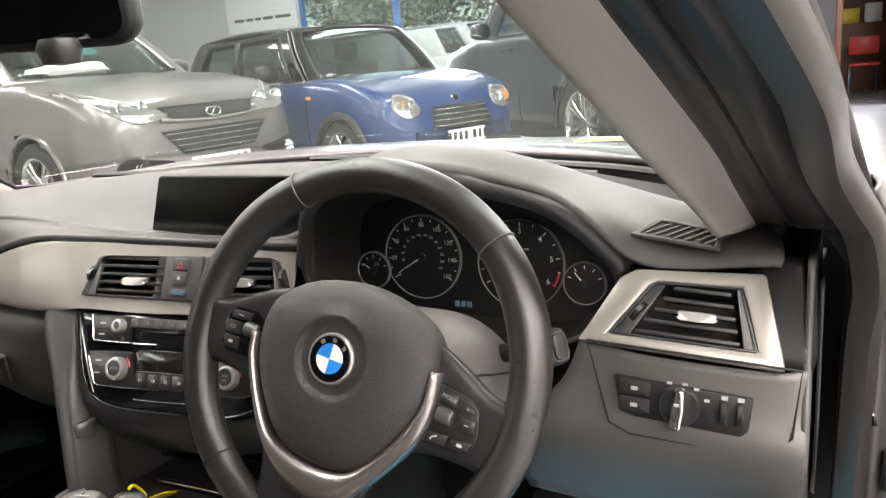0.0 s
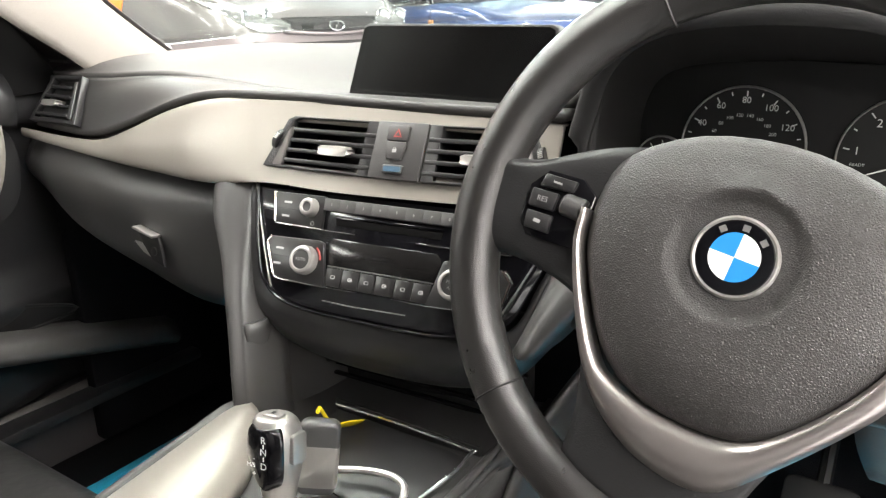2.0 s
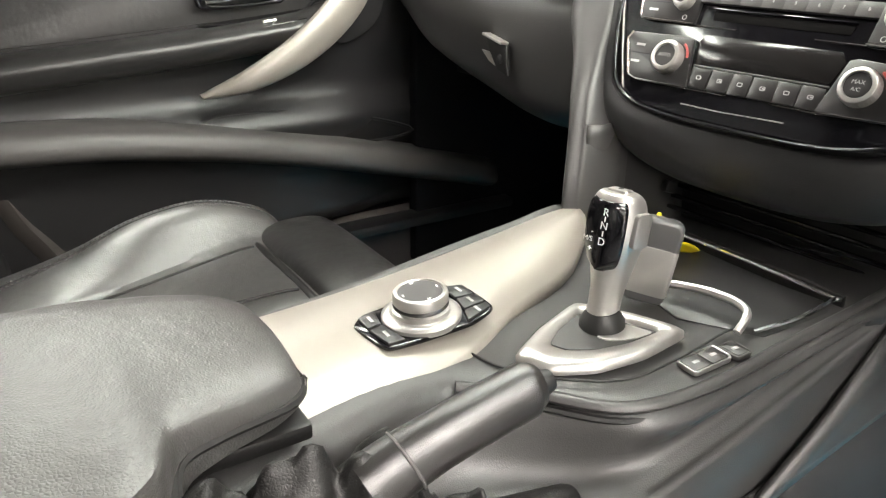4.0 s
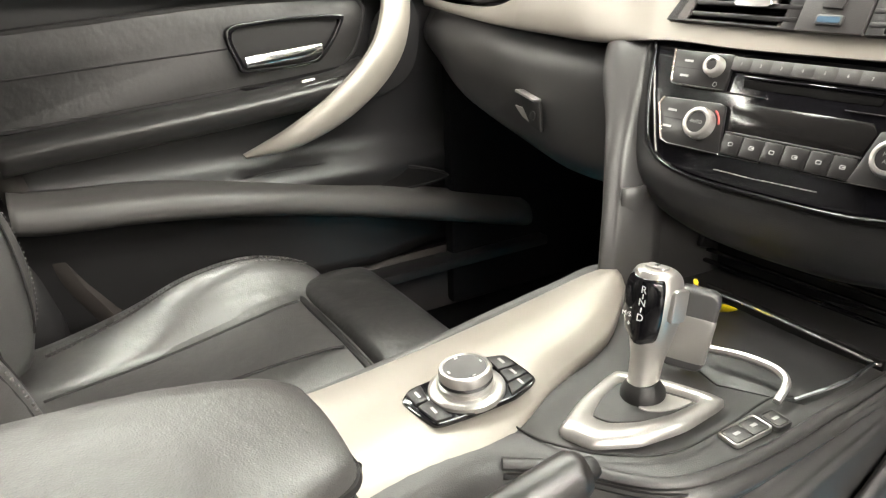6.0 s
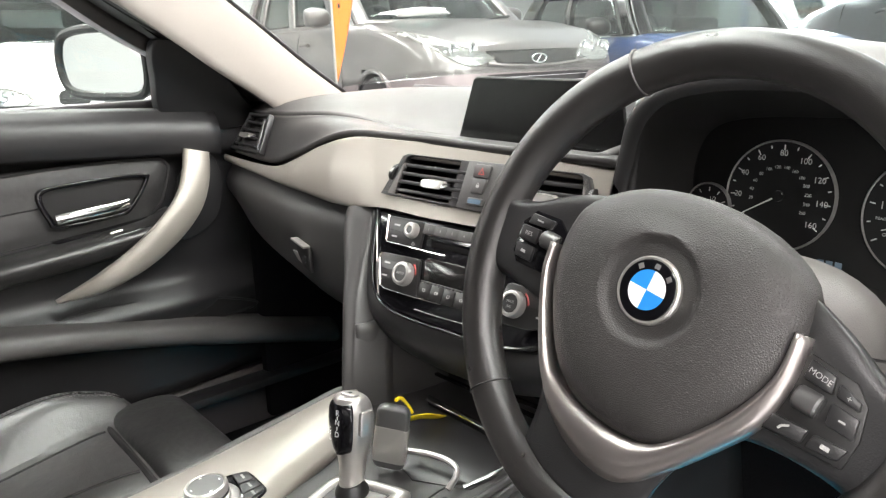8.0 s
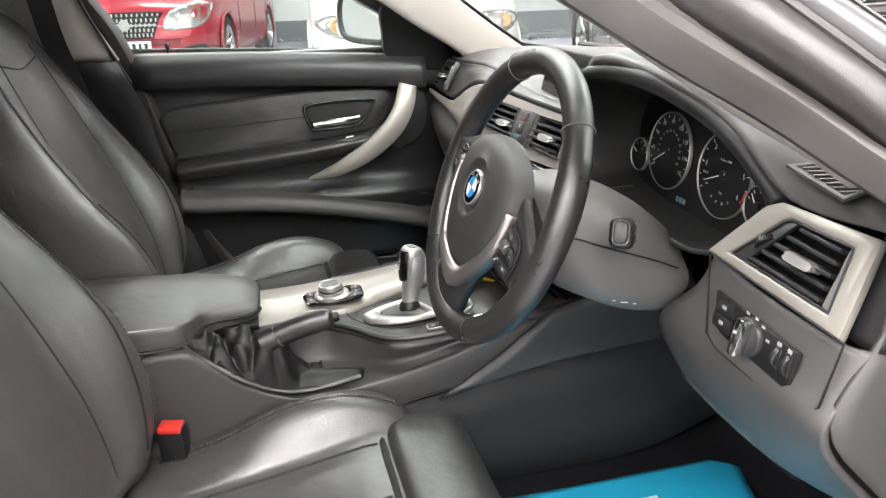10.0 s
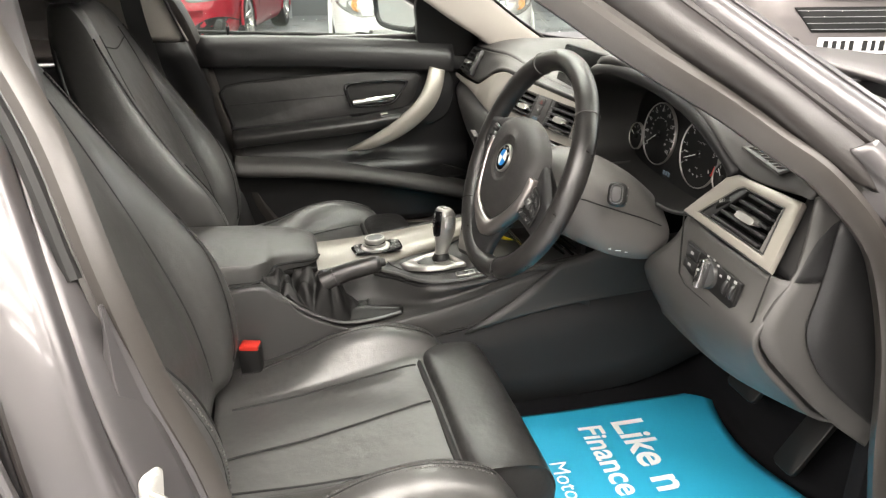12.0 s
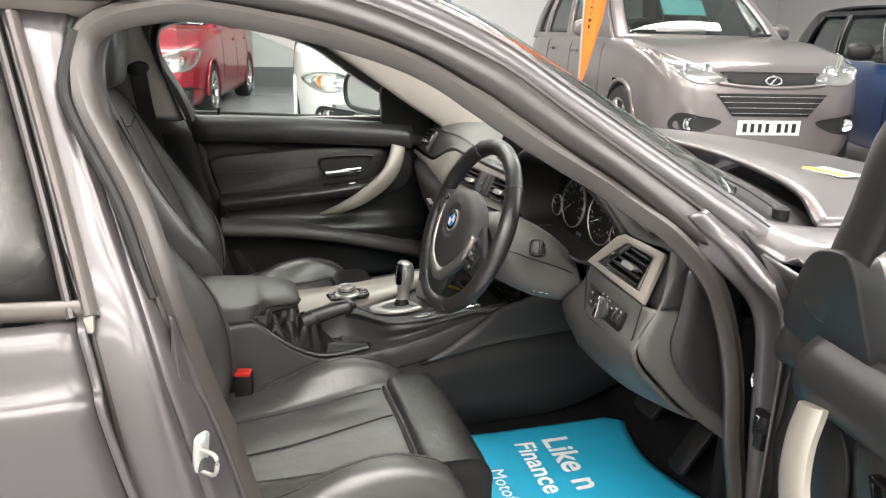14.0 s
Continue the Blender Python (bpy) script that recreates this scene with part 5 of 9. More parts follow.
part("bay_side", patch([[V(-0.142, 0.105, z), V(-0.136, 0.13, z), V(-0.130 + k, 0.18, z), V(-0.126 + k, 0.246, z)] for z, k in ((0.535, 0.006), (0.58, 0.0), (0.625, -0.012), (0.665, -0.026))], 3, 4), FLANK, dash, "grey inner wall of the storage bay", solid=0.004)
for k in range(5):
    part("bay_rib", box(0.25, 0.006, 0.004, pose(0.0, 0.245 - 0.004 * k, 0.612 - 0.012 * k, 0, 0, 3), 0.001), GLOSS, dash)
part("bay_peg", box(0.008, 0.030, 0.014, pose(-0.124, 0.225, 0.585, -18, 0, 0), 0.003), DARK, dash)

# upright flanks of the stack
def flank(s):
    rows = []
    for z, xo, yo, xf, yf, xi, yi in ((0.806, 0.262, 0.196, 0.225, 0.172, 0.192, 0.190), (0.790, 0.258, 0.186, 0.222, 0.160, 0.188, 0.178), (0.760, 0.243, 0.174, 0.208, 0.144, 0.178, 0.160), (0.725, 0.212, 0.160, 0.186, 0.126, 0.168, 0.144),
                                      (0.690, 0.186, 0.142, 0.170, 0.108, 0.156, 0.126), (0.650, 0.168, 0.128, 0.155, 0.094, 0.142, 0.110), (0.600, 0.152, 0.112, 0.142, 0.080, 0.130, 0.098), (0.540, 0.146, 0.104, 0.136, 0.074, 0.122, 0.092)):
        back = 0.035 if s > 0 else 0.0
        rows.append([V(s * x, y + back * (1 if z < 0.79 else 0.6), z) for x, y in ((xo - 0.004, yo + 0.10), (xo, yo + 0.03), (xo - 0.002, yo), (xo * 0.62 + xf * 0.38, yf + 0.006), (xf, yf), (xf * 0.4 + xi * 0.6, yf + 0.008), (xi, yi), (xi - 0.006, yi + 0.05))])
    bm = patch(rows if s < 0 else rows[:5], 4, 4)
    if s < 0:
        bmesh.ops.reverse_faces(bm, faces=bm.faces)
    return bm


part("stack_flank", flank(-1), FLANK, dash, "grey plastic upright beside the console", solid=0.006)
part("stack_flank", flank(1), FLANK, dash, "grey plastic upright beside the console", solid=0.006)
part("flank_joint", tube(cr([(-0.268, 0.196, 0.792), (-0.266, 0.188, 0.778), (-0.250, 0.178, 0.758), (-0.220, 0.166, 0.726), (-0.194, 0.150, 0.692), (-0.176, 0.138, 0.652)], 5), 0.003, 6), SEAM, dash)

# glovebox
gl = [[V(*p) for p in r] for r in (
    ((-0.735, 0.222, 0.806), (-0.62, 0.217, 0.803), (-0.45, 0.21, 0.792), (-0.33, 0.207, 0.790), (-0.235, 0.21, 0.788)),
    ((-0.735, 0.205, 0.775), (-0.62, 0.190, 0.768), (-0.45, 0.182, 0.760), (-0.33, 0.182, 0.758), (-0.225, 0.19, 0.758)),
    ((-0.735, 0.215, 0.745), (-0.62, 0.193, 0.722), (-0.45, 0.182, 0.702), (-0.33, 0.180, 0.688), (-0.222, 0.188, 0.69)),
    ((-0.735, 0.26, 0.70), (-0.62, 0.225, 0.670), (-0.45, 0.208, 0.640), (-0.33, 0.202, 0.622), (-0.22, 0.205, 0.63)),
    ((-0.735, 0.36, 0.66), (-0.62, 0.34, 0.64), (-0.45, 0.32, 0.61), (-0.33, 0.31, 0.60), (-0.22, 0.30, 0.60)))]
glove = part("glovebox", patch(gl, 6, 6), FLANK, dash, "dark grey glovebox lid", solid=-0.012)
HM = fr((-0.392, 0.1760, 0.704), (1, -0.03, -0.14), (-0.05, 0.1, 1))
gh = part("glovebox_latch", prism([(-0.026, 0.010), (0.020, 0.010), (0.036, -0.026), (0.010, -0.024), (-0.014, -0.006)], 0.006, HM, 0.002), BLACK, glove, "black recessed latch with a bright lip")
part("latch_lip", box(0.044, 0.004, 0.014, HM @ pose(-0.004, 0.012, 0.007, 0, 0, -2), 0.0015), SILVER, gh)
part("latch_wedge", prism([(-0.034, -0.010), (-0.012, -0.008), (0.004, -0.022), (-0.012, -0.020)], 0.004, HM, 0.001), SILVER, gh)
part("latch_lock", lathe([(0.006, 0.005), (0.006, 0.008), (0.004, 0.0085)], HM @ pose(0.014, -0.010, 0.0), 14), DARK, gh)
part("dash_underside", box(0.56, 0.34, 0.02, pose(-0.47, 0.50, 0.62), 0.004), BLACK, dash)

# knee panel, switches and side cover on the driver's side
kn_rows = [[V(*p) for p in r] for r in (
    ((0.52, 0.245, 0.80), (0.58, 0.238, 0.793), (0.65, 0.238, 0.788), (0.72, 0.243, 0.785), (0.742, 0.258, 0.785)),
    ((0.50, 0.238, 0.755), (0.58, 0.229, 0.752), (0.65, 0.228, 0.748), (0.72, 0.230, 0.745), (0.742, 0.238, 0.745)),
    ((0.45, 0.225, 0.70), (0.56, 0.218, 0.712), (0.65, 0.216, 0.712), (0.72, 0.214, 0.712), (0.742, 0.217, 0.712)),
    ((0.43, 0.238, 0.66), (0.55, 0.230, 0.655), (0.64, 0.230, 0.655), (0.71, 0.230, 0.664), (0.740, 0.234, 0.672)),
    ((0.44, 0.262, 0.61), (0.54, 0.262, 0.602), (0.63, 0.266, 0.600), (0.70, 0.280, 0.604), (0.738, 0.294, 0.610)),
    ((0.45, 0.280, 0.593), (0.54, 0.282, 0.588), (0.63, 0.292, 0.583), (0.69, 0.330, 0.567), (0.732, 0.352, 0.562)),
    ((0.45, 0.40, 0.60), (0.54, 0.42, 0.59), (0.62, 0.43, 0.575), (0.67, 0.46, 0.545), (0.715, 0.46, 0.53)))]
part("knee_panel", patch(kn_rows, 5, 5), SOFT, dash, "grey plastic knee panel", solid=-0.008)
cov = [[V(0.742 + 0.004 * k, y, z) for k, (y, z) in enumerate(((y0, z0), ((y0 + y1) / 2, (z0 + z1) / 2), (y1, z1)))] for y0, z0, y1, z1 in
       ((0.27, 0.89, 0.40, 0.905), (0.262, 0.80, 0.41, 0.80), (0.225, 0.715, 0.42, 0.70), (0.285, 0.635, 0.44, 0.60), (0.36, 0.565, 0.46, 0.53), (0.425, 0.515, 0.48, 0.48))]
part("side_cover", patch(cov, 4, 4), SOFT, dash, "grey plastic end cover of the dashboard", solid=-0.006)
cov2 = [[p + V(0.005, 0.0, 0) for p in (V(0.747, y0, z0), V(0.75, y1, z1))] for y0, z0, y1, z1 in ((0.30, 0.86, 0.40, 0.87), (0.292, 0.78, 0.41, 0.78), (0.285, 0.71, 0.42, 0.69), (0.33, 0.635, 0.44, 0.60), (0.42, 0.555, 0.46, 0.53))]
part("side_cover_inset", patch(cov2, 4, 3), DARK, dash, solid=-0.004)
dend = [[V(*q) for q in r] for r in (
    ((0.690, 0.258, 0.786), (0.728, 0.256, 0.784), (0.744, 0.262, 0.784), (0.750, 0.31, 0.784)),
    ((0.690, 0.284, 0.836), (0.724, 0.276, 0.836), (0.743, 0.280, 0.836), (0.750, 0.33, 0.836)),
    ((0.680, 0.315, 0.886), (0.716, 0.300, 0.886), (0.738, 0.304, 0.886), (0.748, 0.35, 0.886)))]
part("dash_end", patch(dend, 5, 5), DARK, dash, solid=0.004)
bez = [(-0.098, 0.052), (0.106, 0.046), (0.101, -0.02), (0.084, -0.043), (-0.05, -0.042), (-0.072, -0.033)]
LS = fr((0.628, 0.2255, 0.752), (1, 0.0, -0.03), (0, 0.13, 1))
part("panel_groove", tube([LS @ V(x, y, 0.0025) for x, y in bez], 0.0014, 6, (0, -1, 0), True), SEAM, dash)
lp = part("light_switch", prism([(-0.068, 0.020), (0.066, 0.014), (0.063, -0.020), (0.056, -0.026), (-0.044, -0.022), (-0.06, -0.017)], 0.006, LS @ pose(0, 0, 0.0), 0.002), BLACK, dash, "black light switch panel")
for y0 in (0.009, -0.0085):
    part("lamp_key", prism(round_rect(0.031, 0.0155, 0.002), 0.003, LS @ pose(-0.046, y0, 0.005), 0.0008), DARK, lp)
    part("key_symbol", box(0.007, 0.004, 0.0004, LS @ pose(-0.046, y0, 0.0083), 0), MARK, lp)
dm = LS @ pose(-0.002, -0.003, 0.006)
ld = part("lamp_dial", lathe([(0.021, -0.002), (0.0205, 0.003), (0.019, 0.005), (0.001, 0.0055)], dm, 30), DARK, lp)
part("dial_grip", prism([(-0.0055, -0.021), (0.0055, -0.021), (0.007, 0.0), (0.0055, 0.021), (-0.0055, 0.021), (-0.007, 0)], 0.014, dm @ pose(0, 0, 0.004, 0, 0, -4), 0.003), CHROME, ld, "bright metal dial grip")
for dx, dy in ((-0.012, 0.019), (0.003, 0.0195), (0.014, 0.016), (0.024, 0.006), (-0.002, 0.003)):
    part("key_symbol", box(0.005, 0.0028, 0.0004, LS @ pose(dx, dy, 0.0065 if dy > 0.004 else 0.0245), 0), MARK, lp)
for dx in (0.040, 0.055):
    part("dimmer_slot", box(0.009, 0.024, 0.002, LS @ pose(dx, -0.004, 0.006), 0.001), BLACK, lp)
    part("dimmer_wheel", lathe([(0.011, -0.0028), (0.012, -0.002), (0.012, 0.002), (0.011, 0.0028)], LS @ pose(dx, -0.004, 0.0005, 0, 90, 0), 24, True), DARK, lp)
    part("key_symbol", box(0.006, 0.004, 0.0004, LS @ pose(dx, 0.011, 0.0062), 0), MARK, lp)
part("knee_mark", tube(cr([(0.535, 0.2235, 0.715), (0.532, 0.2335, 0.69), (0.54, 0.2395, 0.672)], 5), 0.0015, 6), SOFT, dash)

# steering column cowl, stalks, start button
cow = []
for y, xr, zt, zb in ((0.070, 0.440, 0.858, 0.752), (0.095, 0.458, 0.866, 0.737), (0.125, 0.468, 0.866, 0.722), (0.165, 0.467, 0.852, 0.703), (0.205, 0.461, 0.830, 0.690), (0.240, 0.453, 0.802, 0.683), (0.262, 0.445, 0.782, 0.688)):
    zm = zb + (zt - zb) * 0.52
    cow.append([V(x, y, z) for x, z in ((xr, zm), (xr - 0.008, zt - 0.030), (xr - 0.042, zt - 0.004), (0.37, zt), (0.325, zt - 0.006), (0.292, zt - 0.030), (0.282, zm), (0.290, zb + 0.026), (0.330, zb + 0.003), (0.385, zb), (xr - 0.030, zb + 0.005), (xr - 0.006, zb + 0.030))])
cowl = part("column_cowl", loft(cow, 5, 4), COWL, dash, "grey steering column cowl")
part("cowl_joint", tube(cr([(0.452, 0.085, 0.815), (0.4635, 0.105, 0.812), (0.4695, 0.125, 0.805), (0.4682, 0.165, 0.790), (0.4622, 0.205, 0.774), (0.4545, 0.240, 0.757)], 5), 0.0011, 6), SEAM, cowl)
for k, w in ((0, 0.004), (1, 0.010), (2, 0.004)):
    part("cowl_mark", box(w, 0.0012, 0.0016, fr((0.4585, 0.168 + 0.014 * (k - 1), 0.723 - 0.004 * (k - 1)), (-0.1, 1, -0.2), (-0.35, 0, 1)), 0), WHITE, cowl)
st = part("column_stalk", sweep(cr([(0.450, 0.172, 0.806), (0.478, 0.155, 0.817), (0.512, 0.134, 0.832)], 5), oval(0.0095, 0.0105, 14), sizes=[0.9, 0.85, 0.85, 0.88, 0.92, 0.96, 1.0, 1.05, 1.1, 1.15, 1.2]), BLACK, dash, "black column stalk with white symbols")
sx_ = V(0.082, -0.055, 0.035).normalized()
side_ = sx_.cross(V(0, 0, 1)).normalized()
sk = fr(V(0.524, 0.126, 0.838), -side_, -side_.cross(sx_) if (-side_.cross(sx_)).z > 0 else side_.cross(sx_))
if (sk.to_3x3() @ V(0, 0, 1)).dot(sx_) < 0:
    sk = fr(V(0.524, 0.126, 0.838), side_, V(0, 0, 1) - sx_ * sx_.z)
part("stalk_head", prism(round_rect(0.026, 0.034, 0.009), 0.036, sk @ pose(0, 0, -0.018), 0.006, 3), BLACK, st)
part("stalk_rim", hollow(round_rect(0.018, 0.027, 0.007), round_rect(0.0155, 0.0245, 0.006), 0.002, sk @ pose(0, 0, 0.0175), 0.0006), ROLLER, st)
part("stalk_rocker", prism(round_rect(0.0145, 0.0235, 0.006), 0.005, sk @ pose(0, 0, 0.0165), 0.0018), DARK, st)
for dy in (0.011, 0.0, -0.011):
    part("stalk_mark", box(0.0006, 0.0022, 0.0045, sk @ pose(-0.0131, dy, 0.004), 0), MARK, st)
    part("stalk_mark", box(0.0006, 0.0022, 0.0045, sk @ pose(0.0131, dy, 0.004), 0), MARK, st)
SB = fr((0.246, 0.176, 0.752), (1, -0.25, 0), (0, 0.35, 1))
sbt = part("start_button", lathe([(0.024, -0.004), (0.0245, 0.004), (0.0225, 0.006), (0.021, 0.003), (0.020, 0.0)], SB, 36), CHROME, dash, "round black start button in a chrome ring")
part("button_face", lathe([(0.001, 0.003), (0.0175, 0.0025), (0.020, 0.0)], SB, 30), BLACK, sbt)
for body, dy in (("START", 0.005), ("STOP", -0.002), ("ENGINE", -0.0085)):
    letters(body, 0.0068 if dy > -0.005 else 0.0045, SB @ pose(0, dy, 0.0034), RED, sbt, depth=0.0)
part("kick_panel", patch([[V(0.20, 0.235, 0.79), V(0.26, 0.20, 0.79), V(0.31, 0.22, 0.79)], [V(0.20, 0.175, 0.735), V(0.26, 0.184, 0.735), V(0.31, 0.21, 0.735)], [V(0.198, 0.20, 0.705), V(0.25, 0.22, 0.70), V(0.30, 0.25, 0.70)], [V(0.195, 0.26, 0.69), V(0.25, 0.30, 0.685), V(0.31, 0.34, 0.68)]], 5, 5), DARK, dash, solid=-0.006)
part("lower_shelf", box(0.42, 0.30, 0.02, pose(0.42, 0.55, 0.60), 0.004), BLACK, dash)
# pedals
for px, py, pz, w, h, name in ((0.40, 0.50, 0.40, 0.085, 0.06, "brake_pedal"), (0.535, 0.53, 0.36, 0.055, 0.14, "throttle_pedal")):
    pm = fr((px, py, pz), (1, 0, 0), (0, 0.55, 0.8))
    pd = part(name, prism(round_rect(w, h, 0.012), 0.012, pm, 0.003), BLACK, dash, "ribbed black rubber pedal")
    part("pedal_arm", tube(cr([(px, py + 0.01, pz + 0.02), (px, py + 0.05, pz + 0.07), (px, py + 0.11, pz + 0.13)], 4), 0.009, 8), BLACK, pd)

# ---- rear-view mirror ----
rvm = thing("rear_view_mirror", (0.0, 0.06, 1.2), "black frameless rear-view mirror on the windscreen", "mirror")
MM = fr((0.0, 0.032, 1.180), (0.24, 0.10, -0.004), (0, -0.16, 1))
part("mirror_case", prism(round_rect(0.265, 0.076, 0.030, 6), -0.03, MM, 0.008, 3), BLACK, rvm)
part("mirror_pane", prism(round_rect(0.243, 0.056, 0.020, 6), 0.002, MM @ pose(0, 0, 0.0005), 0), MIRROR, rvm)
part("mirror_stem", tube(cr([MM @ V(0, 0, -0.03), MM @ V(0, 0.03, -0.05), V(0.0, 0.075, 1.265)], 4), 0.014, 10), BLACK, rvm)
part("sensor_pod", lathe([(0.001, -0.012), (0.018, -0.01), (0.022, 0.004), (0.018, 0.014)], pose(0.055, 0.045, 1.138), 18), DARK, rvm)

# ---- centre console ----
con = thing("centre_console", (0, -0.1, 0.26), "dark grey centre console with a satin champagne top strip", "console")
secs = []
for y, pts in (
    (-0.66, ((-0.13, 0.30), (-0.14, 0.50), (-0.125, 0.525), (0.0, 0.525), (0.08, 0.525), (0.10, 0.53), (0.130, 0.535), (0.143, 0.50), (0.165, 0.27))),
    (-0.42, ((-0.13, 0.30), (-0.14, 0.52), (-0.125, 0.540), (-0.04, 0.541), (0.05, 0.541), (0.09, 0.555), (0.130, 0.575), (0.143, 0.54), (0.165, 0.27))),
    (-0.365, ((-0.13, 0.30), (-0.14, 0.52), (-0.125, 0.540), (-0.04, 0.541), (0.045, 0.541), (0.075, 0.540), (0.130, 0.558), (0.143, 0.52), (0.165, 0.27))),
    (-0.31, ((-0.13, 0.30), (-0.14, 0.52), (-0.125, 0.541), (-0.04, 0.542), (0.036, 0.540), (0.058, 0.505), (0.130, 0.508), (0.143, 0.48), (0.165, 0.27))),
    (-0.23, ((-0.13, 0.30), (-0.142, 0.525), (-0.128, 0.544), (-0.04, 0.544), (0.026, 0.540), (0.050, 0.478), (0.130, 0.470), (0.144, 0.45), (0.165, 0.27))),
    (-0.165, ((-0.13, 0.30), (-0.145, 0.53), (-0.131, 0.548), (-0.04, 0.545), (0.02, 0.538), (0.052, 0.478), (0.130, 0.470), (0.145, 0.45), (0.165, 0.27))),
    (-0.11, ((-0.13, 0.30), (-0.148, 0.535), (-0.135, 0.552), (-0.04, 0.541), (0.055, 0.533), (0.085, 0.482), (0.131, 0.478), (0.145, 0.455), (0.165, 0.27))),
    (-0.06, ((-0.13, 0.30), (-0.150, 0.54), (-0.138, 0.557), (-0.04, 0.541), (0.112, 0.535), (0.116, 0.500), (0.132, 0.487), (0.146, 0.465), (0.165, 0.27))),
    (0.02, ((-0.13, 0.30), (-0.152, 0.548), (-0.141, 0.566), (-0.06, 0.545), (0.122, 0.541), (0.124, 0.518), (0.135, 0.508), (0.148, 0.48), (0.165, 0.27))),
    (0.09, ((-0.13, 0.30), (-0.150, 0.555), (-0.139, 0.575), (-0.09, 0.548), (0.124, 0.550), (0.128, 0.540), (0.139, 0.532), (0.150, 0.50), (0.165, 0.27))),
    (0.17, ((-0.13, 0.30), (-0.150, 0.52), (-0.139, 0.55), (-0.09, 0.548), (0.128, 0.560), (0.134, 0.560), (0.143, 0.556), (0.152, 0.52), (0.165, 0.27))),
    (0.27, ((-0.13, 0.30), (-0.150, 0.52), (-0.139, 0.55), (-0.09, 0.548), (0.13, 0.575), (0.140, 0.578), (0.148, 0.576), (0.156, 0.54), (0.165, 0.27)))):
    secs.append([V(x, y, z) for x, z in pts])
part("console_body", patch(secs, 4, 4), CONSOLE, con, solid=0.006)
part("console_skirt", patch([[V(x, y, z) for y, z in ((-0.45, 0.40), (-0.2, 0.415), (0.0, 0.445), (0.16, 0.475), (0.38, 0.50), (0.55, 0.52))] for x, z in ((0.151, 0), )] +
     [[V(0.172, y, z) for y, z in ((-0.45, 0.27), (-0.2, 0.27), (0.0, 0.27), (0.16, 0.27), (0.38, 0.28), (0.55, 0.34))]], 3, 4), SKIRTING, con, "blue-grey felt side of the console", solid=0.006)
part("console_wing", patch([[V(x, y, z) for x, y, z in r] for r in (((0.148, 0.20, 0.57), (0.155, 0.30, 0.60), (0.16, 0.45, 0.62)), ((0.155, 0.10, 0.50), (0.158, 0.28, 0.51), (0.162, 0.48, 0.52)), ((0.158, 0.0, 0.44), (0.162, 0.2, 0.48), (0.165, 0.5, 0.505)))], 4, 4), FLANK, con, solid=0.006)
part("console_line", tube(cr([(0.1535, -0.05, 0.442), (0.157, 0.15, 0.472), (0.161, 0.38, 0.498)], 6), 0.002, 6), SEAM, con)

edge_ = [(0.022, -0.160, 0.539), (0.050, -0.118, 0.5365), (0.104, -0.070, 0.5375), (0.1205, 0.0, 0.5415), (0.1235, 0.09, 0.5515), (0.128, 0.17, 0.562), (0.132, 0.26, 0.576)]
part("console_lip", sweep(cr(edge_, 6), oval(0.0055, 0.0045, 10)), CONSOLE, con, "raised lip along the console's edge")
part("lip_gap", tube(cr([V(x + 0.0045, y - 0.002, z - 0.008) for x, y, z in edge_], 6), 0.0028, 6), SEAM, con)

# champagne strip on the passenger's side of the console
L = cr([(-0.128, -0.33, 0.552), (-0.134, -0.22, 0.553), (-0.140, -0.12, 0.558), (-0.146, 0.0, 0.569), (-0.146, 0.06, 0.577), (-0.138, 0.092, 0.580)], 6)
R = cr([(0.017, -0.33, 0.547), (0.014, -0.22, 0.547), (0.004, -0.145, 0.547), (-0.036, -0.065, 0.552), (-0.062, 0.020, 0.562), (-0.112, 0.090, 0.572)], 6)
rows = []
for k, dz in ((-0.02, -0.014), (0.0, -0.002), (0.06, 0.004), (0.4, 0.006), (0.70, 0.005), (0.80, 0.002), (0.96, -0.003), (1.0, -0.006), (1.02, -0.014)):
    rows.append([p.lerp(q, k) + V(0, 0, dz) for p, q in zip(L, R)])
part("console_strip", grid(rows), SATIN, con, "satin champagne console strip", solid=-0.004)

# gear plate with its bright surround, switches, tray and cup-holder bars
GP = fr((0.025, -0.022, 0.5465), (1, 0, 0.0), (0, 1, 0.08))


def soft_corners(pts, r=0.22):
    out = []
    for i, (x, y) in enumerate(pts):
        (a0, b0), (a1, b1) = pts[i - 1], pts[(i + 1) % len(pts)]
        out += [(x + (a0 - x) * r, y + (b0 - y) * r), (x + (a0 - x) * r * 0.3 + (a1 - x) * r * 0.1, y + (b0 - y) * r * 0.3 + (b1 - y) * r * 0.1),
                (x + (a1 - x) * r * 0.3 + (a0 - x) * r * 0.1, y + (b1 - y) * r * 0.3 + (b0 - y) * r * 0.1), (x + (a1 - x) * r, y + (b1 - y) * r)]
    return out


gp_o = soft_corners([(-0.008, -0.082), (0.022, -0.072), (0.042, -0.040), (0.050, 0.000), (0.047, 0.052), (0.004, 0.036), (-0.042, 0.010), (-0.028, -0.040)], 0.25)
gp_i = soft_corners([(-0.007, -0.046), (0.008, -0.041), (0.021, -0.024), (0.030, 0.002), (0.033, 0.034), (0.004, 0.022), (-0.028, 0.004), (-0.019, -0.026)], 0.25)
